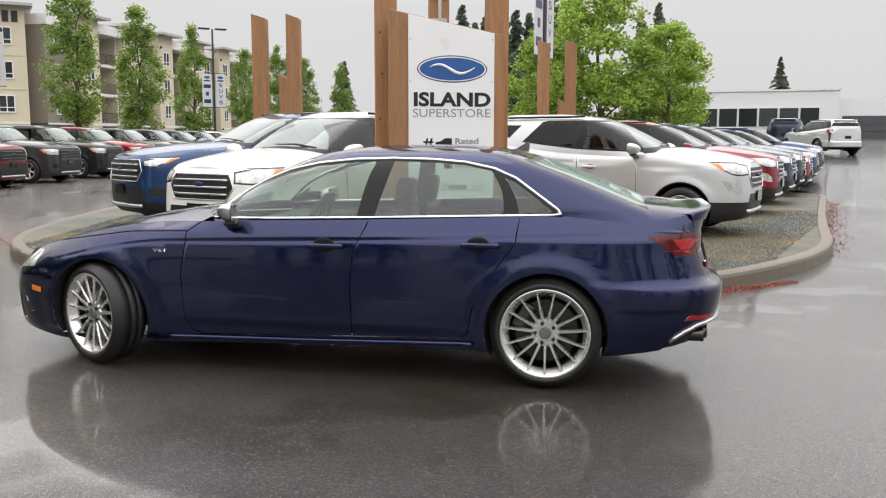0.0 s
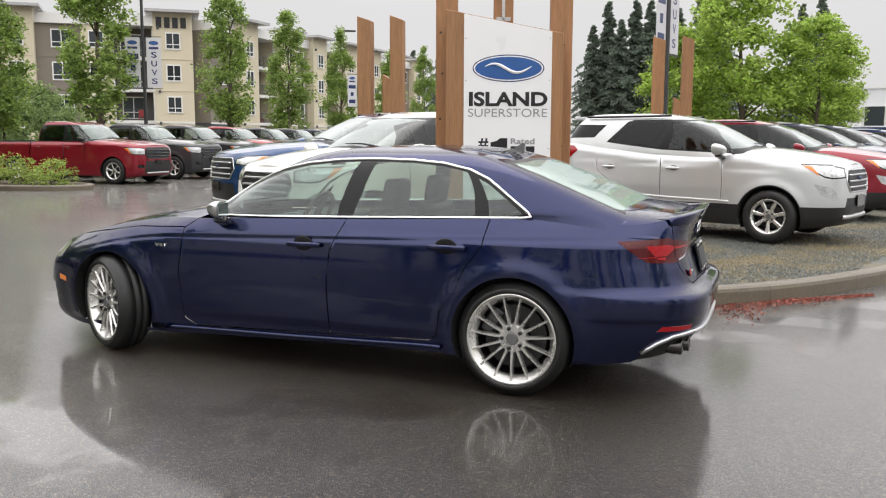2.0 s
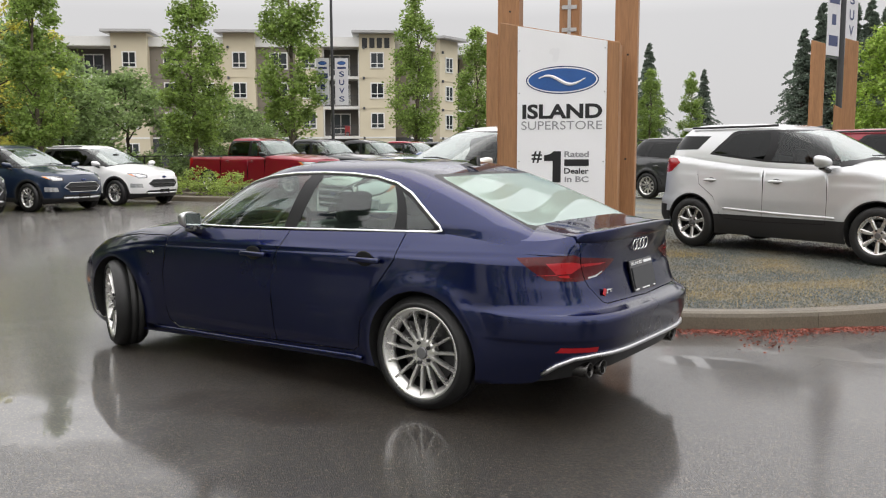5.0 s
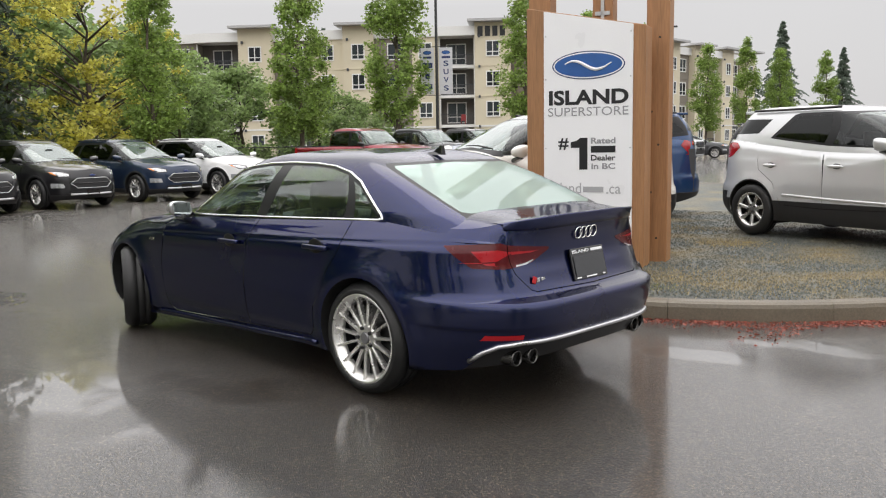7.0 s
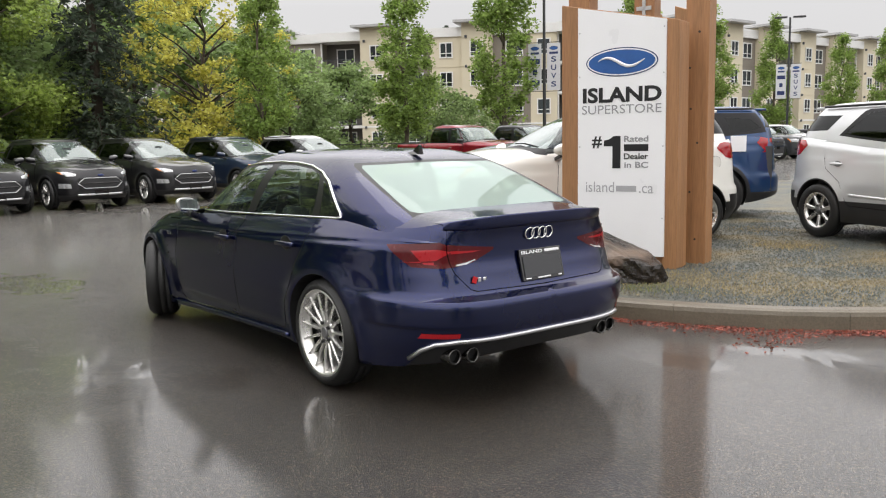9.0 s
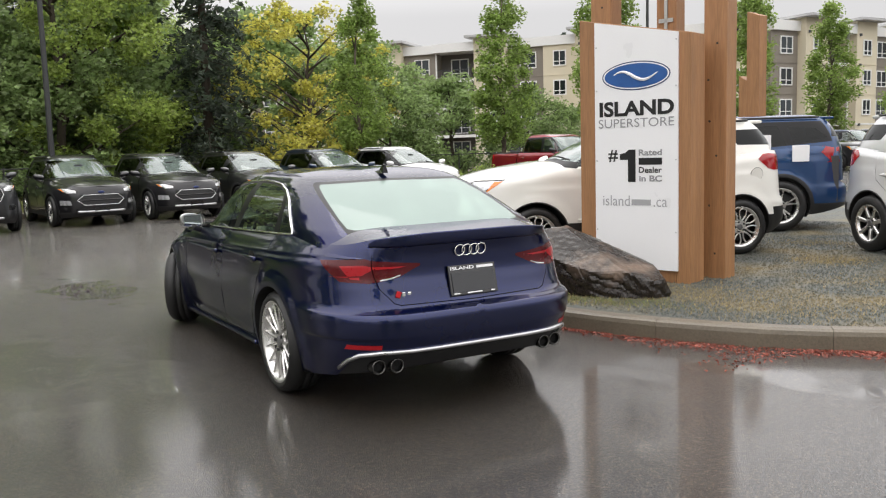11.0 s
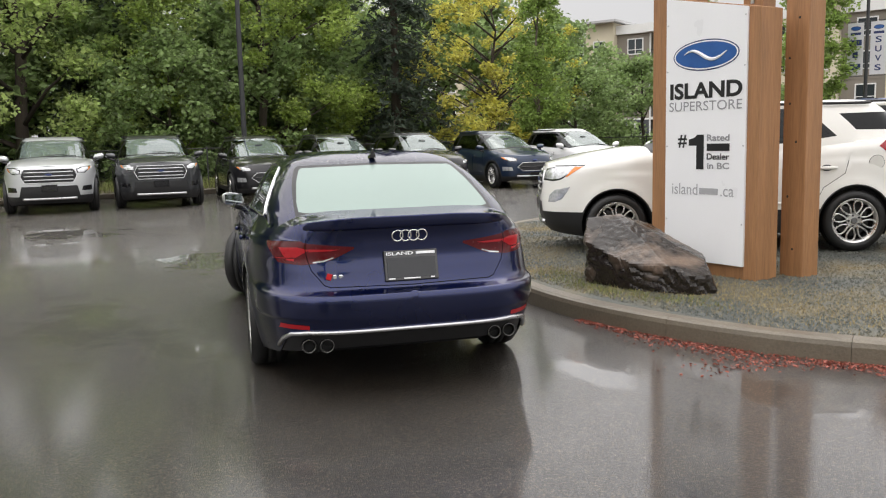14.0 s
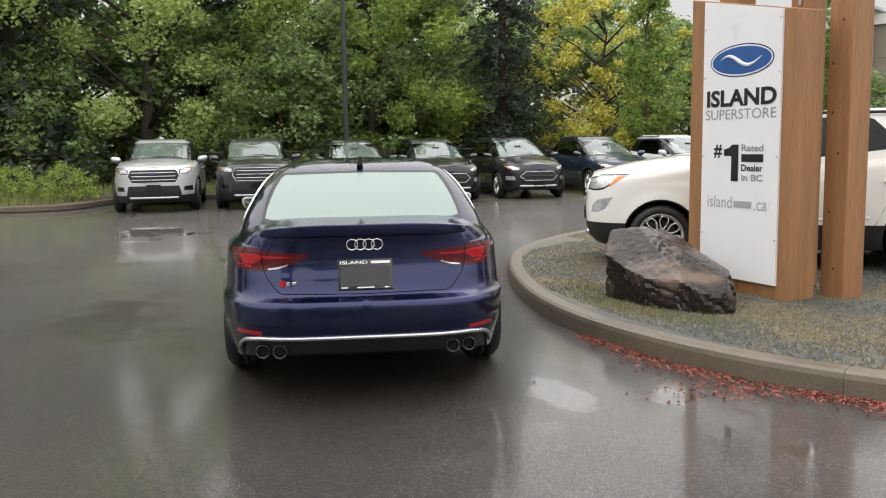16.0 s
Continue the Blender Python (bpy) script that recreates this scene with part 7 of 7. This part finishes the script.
    panes += [("windscreen", [cab.outline([Fr(-1, cowl + 0.095), Fr(hw - 0.26, cowl + 0.045), Fr(hw - tail_top - 0.09, rt - 0.03), Fr(-1, rt)])], GLASS_SCREEN, "", True, 0.0),
              ("screen_border", [cab.outline([Fr(-1, belt - 0.04), Fr(hw - 0.2, belt - 0.04), Fr(hw - tail_top - 0.065, rt - 0.02), Fr(-1, rt + 0.012)])], MAT_FRIT, "", True, 0.0),
              ("rear_screen", [cab.outline([Y(-1, belt_r + 0.05), X(-0.04, belt_r + 0.065), X(0.12, rt - 0.07), Y(hw - tail_top - 0.04, rt - 0.06), Y(-1, rt - 0.05)] if compact else [Y(-1, belt_r + 0.10), Y(hw - 0.26, belt_r + 0.11), Y(hw - tail_top - 0.10, rt - 0.09), Y(-1, rt - 0.07)])], glass_rear or GLASS_TINT, "", True, 0.0),
              ("window_surround", [cab.outline(surround)], MAT_PILLAR, "", False, 0.001)]
    shell(cab, lambda u: vb + 0.02, lambda u: h + 0.098, panes, ("roof", paint_mat, ""), step, car, vs=[vb + 0.08 * i for i in range(1, int((rt - vb) / 0.08))] + [rt + 0.035 * i for i in range(6)])
    part("roof_cap", boxed(((ws1 - 0.85 + roof_end + 0.55) / 2, 0, h - 0.002), (abs(ws1 - roof_end - 1.4) * 0.96 + 0.02, 0.43, 0.004)), paint_mat, car)
    wp = bmesh.new()
    zw = cowl + 0.085
    fx0 = lambda y: cab.at(cab.u("f", abs(y), zw), zw).x
    tube(wp, [(fx0(hw * 0.55) + 0.03, hw * 0.55, zw - 0.01), (fx0(0.2) + 0.012, 0.2, zw + 0.03), (fx0(0.1) + 0.012, -0.1, zw + 0.03)], [0.012, 0.010, 0.006], 6)
    part("wiper", wp, MAT_PLASTIC, car)
    if rails:
        skin_tube(cab, [X(ws1 - 0.25, rt + 0.035), X((ws1 + roof_end) / 2, rt + 0.035), X(roof_end + 0.2, rt + 0.03)], 0.016, "roof_rail", MAT_PLASTIC, car, "black roof rail", out=0.03)
    if compact:
        skin_tube(lower, [X(wb - ar - 0.12, clad + 0.03), X(wb / 2, clad + 0.045), X(ar + 0.12, clad + 0.075)], 0.020, "sill_ledge", paint_mat, car, "raised ledge over the cladding", out=-0.010)
    if lip is not None:
        part("roof_spoiler", boxed((roof_end + 0.065, 0, rt + 0.034), (0.24, (hw - tail_top) * 1.56, 0.040), bevel=0.016), paint_mat, car)
    for i in range(bars):
        z = g0 + (g1 - g0) * (i + 0.7) / (bars + 0.4)
        skin_tube(lower, [Fr(gy - 0.07, z), Fr(0.0, z)], 0.013, "grille_bar", MAT_SATIN if bars > 1 and not pickup else MAT_GLOSS_BLACK, car, out=0.004, both=False)
    skin_tube(lower, [Fr(0.0, g1 + 0.008), Fr(gy - (0.05 if bars > 1 else 0.13), g1 + 0.008), Fr(gy + 0.01, (g0 + g1) / 2), Fr(gy - (0.07 if bars > 1 else 0.13), g0 - 0.008), Fr(0.0, g0 - 0.008)], 0.009, "grille_frame", MAT_GLOSS_BLACK if pickup else MAT_SATIN, car, "grille surround", out=0.002, both=False)
    bm = bmesh.new()
    bmesh.ops.create_uvsphere(bm, u_segments=16, v_segments=8, radius=1.0)
    fx = lower.at(0.0, (g0 + g1) / 2 + (0.03 if bars > 1 else 0.175)).x
    for v in bm.verts:
        v.co = Vector((fx + 0.012 + v.co.x * 0.012, v.co.y * 0.072, (g0 + g1) / 2 + (0.03 if bars > 1 else 0.175) + v.co.z * 0.029))
    part("oval_emblem", bm, MAT_DARKBLUE_INK, car, "plain blue oval emblem", smooth=True)
    part("front_plate", boxed((lower.at(0.0, g0 - 0.14).x + 0.012, 0, g0 - 0.12), (0.015, 0.32, 0.14)), MAT_GLOSS_BLACK, car)
    skin_tube(lower, [Fr(hw * 0.55, 0.345), Fr(0.0, 0.345)], 0.028, "skid_plate", MAT_SATIN, car, "silver lower bumper strip", out=0.0, both=False)
    part("rear_plate", boxed((lower.at(lower.length, 0.85).x - 0.01, 0, 0.85), (0.012, 0.31, 0.15)), MAT_GLOSS_BLACK, car)
    for hx in (xb + 0.20, x_back + 0.18):
        for sd in (1, -1):
            z = belt - 0.15
            p = lower.at(lower.u("x", hx, z), z)
            bm = bmesh.new()
            bmesh.ops.create_uvsphere(bm, u_segments=16, v_segments=8, radius=1.0, matrix=Matrix.Diagonal((0.105, 0.020, 0.020, 1)))
            hd = part("door_handle", bm, paint_mat, car, smooth=True, at=pose(hx, sd * (p.y + 0.020), z))
            # grey oval behind the handle, painting the shade of the grip hollow
            bm = bmesh.new()
            bmesh.ops.create_uvsphere(bm, u_segments=14, v_segments=6, radius=1.0, matrix=Matrix.Translation((0.01, -0.019 * sd, 0)) @ Matrix.Diagonal((0.06, 0.004, 0.036, 1)))
            part("handle_cup", bm, MAT_CUP_SHADE, hd, smooth=True)
    if compact:
        p = lower.at(lower.u("x", -0.21, 0.955), 0.955)
        for name, r, t, mat in (("fuel_flap_gap", 0.082, 0.004, MAT_LINER), ("fuel_flap", 0.078, 0.008, paint_mat)):
            bm = bmesh.new()
            bmesh.ops.create_cone(bm, cap_ends=True, segments=32, radius1=r, radius2=r, depth=t, matrix=Matrix.Rotation(math.pi / 2 - 0.08, 4, "X"))
            part(name, bm, mat, car, at=pose(p.x, p.y + 0.001, p.z, 0, 0, 4))
    mirror_pair(car, ws0 - 0.42, hw - 0.02, belt + 0.10, mirror_mat or paint_mat, 1.15)
    cabin_fit(car, end0 + 0.15, ws0 - 0.25, hw - 0.17, 0.42, belt - 0.03, (xb + 0.15, xb - 0.75))
    part("underside", boxed((wb / 2, 0, wr * 0.75 + 0.1), (wb + fo + ro - 0.7, 2 * hw - 0.62, 0.2), bevel=0.04), MAT_LINER, car)
    part("inner_shell", boxed((wb / 2 - 0.05, 0, 0.62), (wb - 2 * ar - 0.2, 2 * hw - 0.26, 0.44)), MAT_LINER, car)
    for xw in (0.0, wb):
        for sd in (1, -1):
            wheel(car, pose(xw, sd * (hw - 0.115), wr, 0, 0, 0 if sd > 0 else 180), wr, 0.225, rim, spokes, spoke_kind, 36)
    return car


GLASS_TINT = glass("grey_tinted_glass", (0.24, 0.28, 0.27), shine=0.035, edge=0.8)


def recolour(car, old, fresh, label):
    """Gives a copy its own paint."""
    done = {}
    for o in car.children_recursive:
        if o.type == "MESH" and o.data.materials and o.data.materials[0] == old:
            if o.data not in done:
                done[o.data] = o.data.copy()
                done[o.data].materials[0] = fresh
            o.data = done[o.data]
    return tagged(car, label)


def placed(proto, x, y, turn, z=None):
    proto.matrix_basis = pose(x, y, rise(x, y) if z is None else z, 0, 0, turn)
    return proto


def another(proto, x, y, turn, old=None, fresh=None, label="", z=None):
    c = copy_thing(proto, pose(x, y, rise(x, y) if z is None else z, 0, 0, turn))
    return recolour(c, old, fresh, label) if fresh else c


# small crossovers on the island
def crossover(label, paint_mat, spokes, spoke_kind, rim):
    return utility("crossover_car", label, paint_mat, 2.52, 0.84, 0.74, 0.875, 1.65, 0.335, 0.985, 1.115, 1.06, 1.235, 2.30, 1.30, -0.42, 0.27, clad=0.47, compact=True, rim=rim, spokes=spokes, spoke_kind=spoke_kind,
                   grille=(0.66, 0.91, 0.46), bars=3, head=(0.83, 0.98), glass_rear=GLASS_DARK, tail_lamp=(1.0, 1.20), step=0.06, two_tone=True, lip=0.1)


placed(crossover("cream-white small crossover parked on the gravel island", PAINT_WHITE, 8, "loop", 0.236), -1.065, 11.874, -119, 0.14)
small = placed(crossover("silver small crossover parked on the gravel island", PAINT_SILVER, 7, "block", 0.214), 1.06, 13.32, -26.8, 0.15)
R = Vector((0.405, 0.914))
for i, (mat, lab) in enumerate(((PAINT_RED, "red small crossover in the parked row"), (PAINT_DEEPBLUE, "dark blue small crossover in the parked row"), (PAINT_DEEPBLUE, "dark blue small crossover in the parked row"), (PAINT_RED, "red small crossover in the parked row"), (PAINT_BLUE, "blue small crossover in the parked row"), (PAINT_BLUE, "blue small crossover in the parked row"))):
    p = Vector((0.97, 13.22)) + R * (3.9 + 2.85 * i)
    another(small, p.x, p.y, -24.5, PAINT_SILVER, mat, lab, 0.145 if p.y < 22.4 else rise(p.x, p.y))

# three-row wagons
big = placed(utility("suv_car", "blue three-row utility wagon with stickered windows", PAINT_BLUE, 3.025, 0.93, 1.08, 0.985, 1.72, 0.375, 1.05, 1.17, 1.12, 1.26, 2.58, 1.55, -0.78, 0.27, clad=0.40,
                     rim=0.255, spokes=5, spoke_kind="twin", grille=(0.70, 0.98, 0.56), bars=3, head=(0.90, 1.02), glass_rear=GLASS_DARK, tail_lamp=(1.0, 1.24), step=0.08, lip=0.1, box=4.3), -2.0, 14.8, -136.6, 0.15)
another(big, -18.2, 3.52, -2, PAINT_BLUE, PAINT_SILVER, "silver three-row utility wagon facing the lane")
another(big, -18.2, 5.86, -2, PAINT_BLUE, PAINT_GREY, "dark grey three-row utility wagon facing the lane")
far = another(big, 17.5, 42.7, 98, PAINT_BLUE, PAINT_SILVER, "silver utility wagon parked near the showroom")
another(big, 16.65, 47.3, 66, PAINT_BLUE, PAINT_DEEPBLUE, "dark blue utility wagon at the end of the row")

for x, y, z in ((0.25, 0.870, 1.30), (-0.27, 0.958, 1.14)):
    part("window_sticker", boxed((x, y, z), (0.24, 0.012, 0.24), bevel=0.002), MAT_WHITE_SIGN, big, "white price sheet on the window")

# mid-size crossovers under the trees
mid = placed(utility("suv_car", "black crossover facing the lane under the trees", PAINT_BLACK, 2.71, 0.93, 0.94, 0.935, 1.66, 0.355, 0.90, 1.05, 1.04, 1.13, 2.50, 1.26, -0.58, 0.31, clad=0.34, box=4.0,
                     rim=0.24, spokes=10, grille=(0.50, 0.71, 0.50), bars=1, head=(0.765, 0.875), glass_rear=GLASS_DARK, tail_lamp=(0.92, 1.1), step=0.09, lip=0.1), -18.25, 8.5, -2)
for y, mat, lab in ((10.75, None, ""), (13.15, None, ""), (15.85, PAINT_DEEPBLUE, "dark teal-blue crossover facing the lane"), (18.55, PAINT_PURE, "white crossover facing the lane beside the shrub bed")):
    another(mid, -18.25, y, -2, PAINT_BLACK, mat, lab)
another(mid, -17.0, 58.0, 20, PAINT_BLACK, PAINT_GREY, "dark grey crossover parked near the pickup row")
another(mid, -2.3, 25.0, -24.5, PAINT_BLACK, PAINT_GREY, "dark grey crossover parked on the far side of the island", 0.145)

# pickups
truck = placed(utility("pickup_truck", "bright red crew-cab pickup truck beside the shrub bed", PAINT_RED, 3.68, 0.95, 1.27, 1.01, 1.95, 0.405, 1.20, 1.33, 1.28, 1.30, 3.02, 2.25, 0.80, 0.25, pickup=0.62,
                       rim=0.26, spokes=6, spoke_kind="block", rails=False, grille=(0.80, 1.12, 0.62), bars=3, head=(0.92, 1.12), tail_lamp=(0.95, 1.25), box=8.0, step=0.10, mirror_mat=MAT_PLASTIC, dlo_end=0.85), -18.1, 25.14, -4)
for i, (mat, lab) in enumerate(((PAINT_GREY, "dark grey crew-cab pickup truck in a row"), (PAINT_BLACK, "black crew-cab pickup truck in a row"), (PAINT_RED, "bright red crew-cab pickup truck in a row"), (PAINT_GREY, "dark grey crew-cab pickup truck in a row"), (PAINT_BLACK, "black crew-cab pickup truck in a row"), (PAINT_DEEPBLUE, "dark blue crew-cab pickup truck in a row"), (PAINT_GREY, "dark grey crew-cab pickup truck in a row"), (PAINT_SILVER, "silver crew-cab pickup truck in a row"))):
    if mat is None or mat == PAINT_RED:
        tagged(another(truck, -18.1, 25.14 + 3.55 * (i + 1), -4), lab)
    else:
        another(truck, -18.1, 25.14 + 3.55 * (i + 1), -4, PAINT_RED, mat, lab)
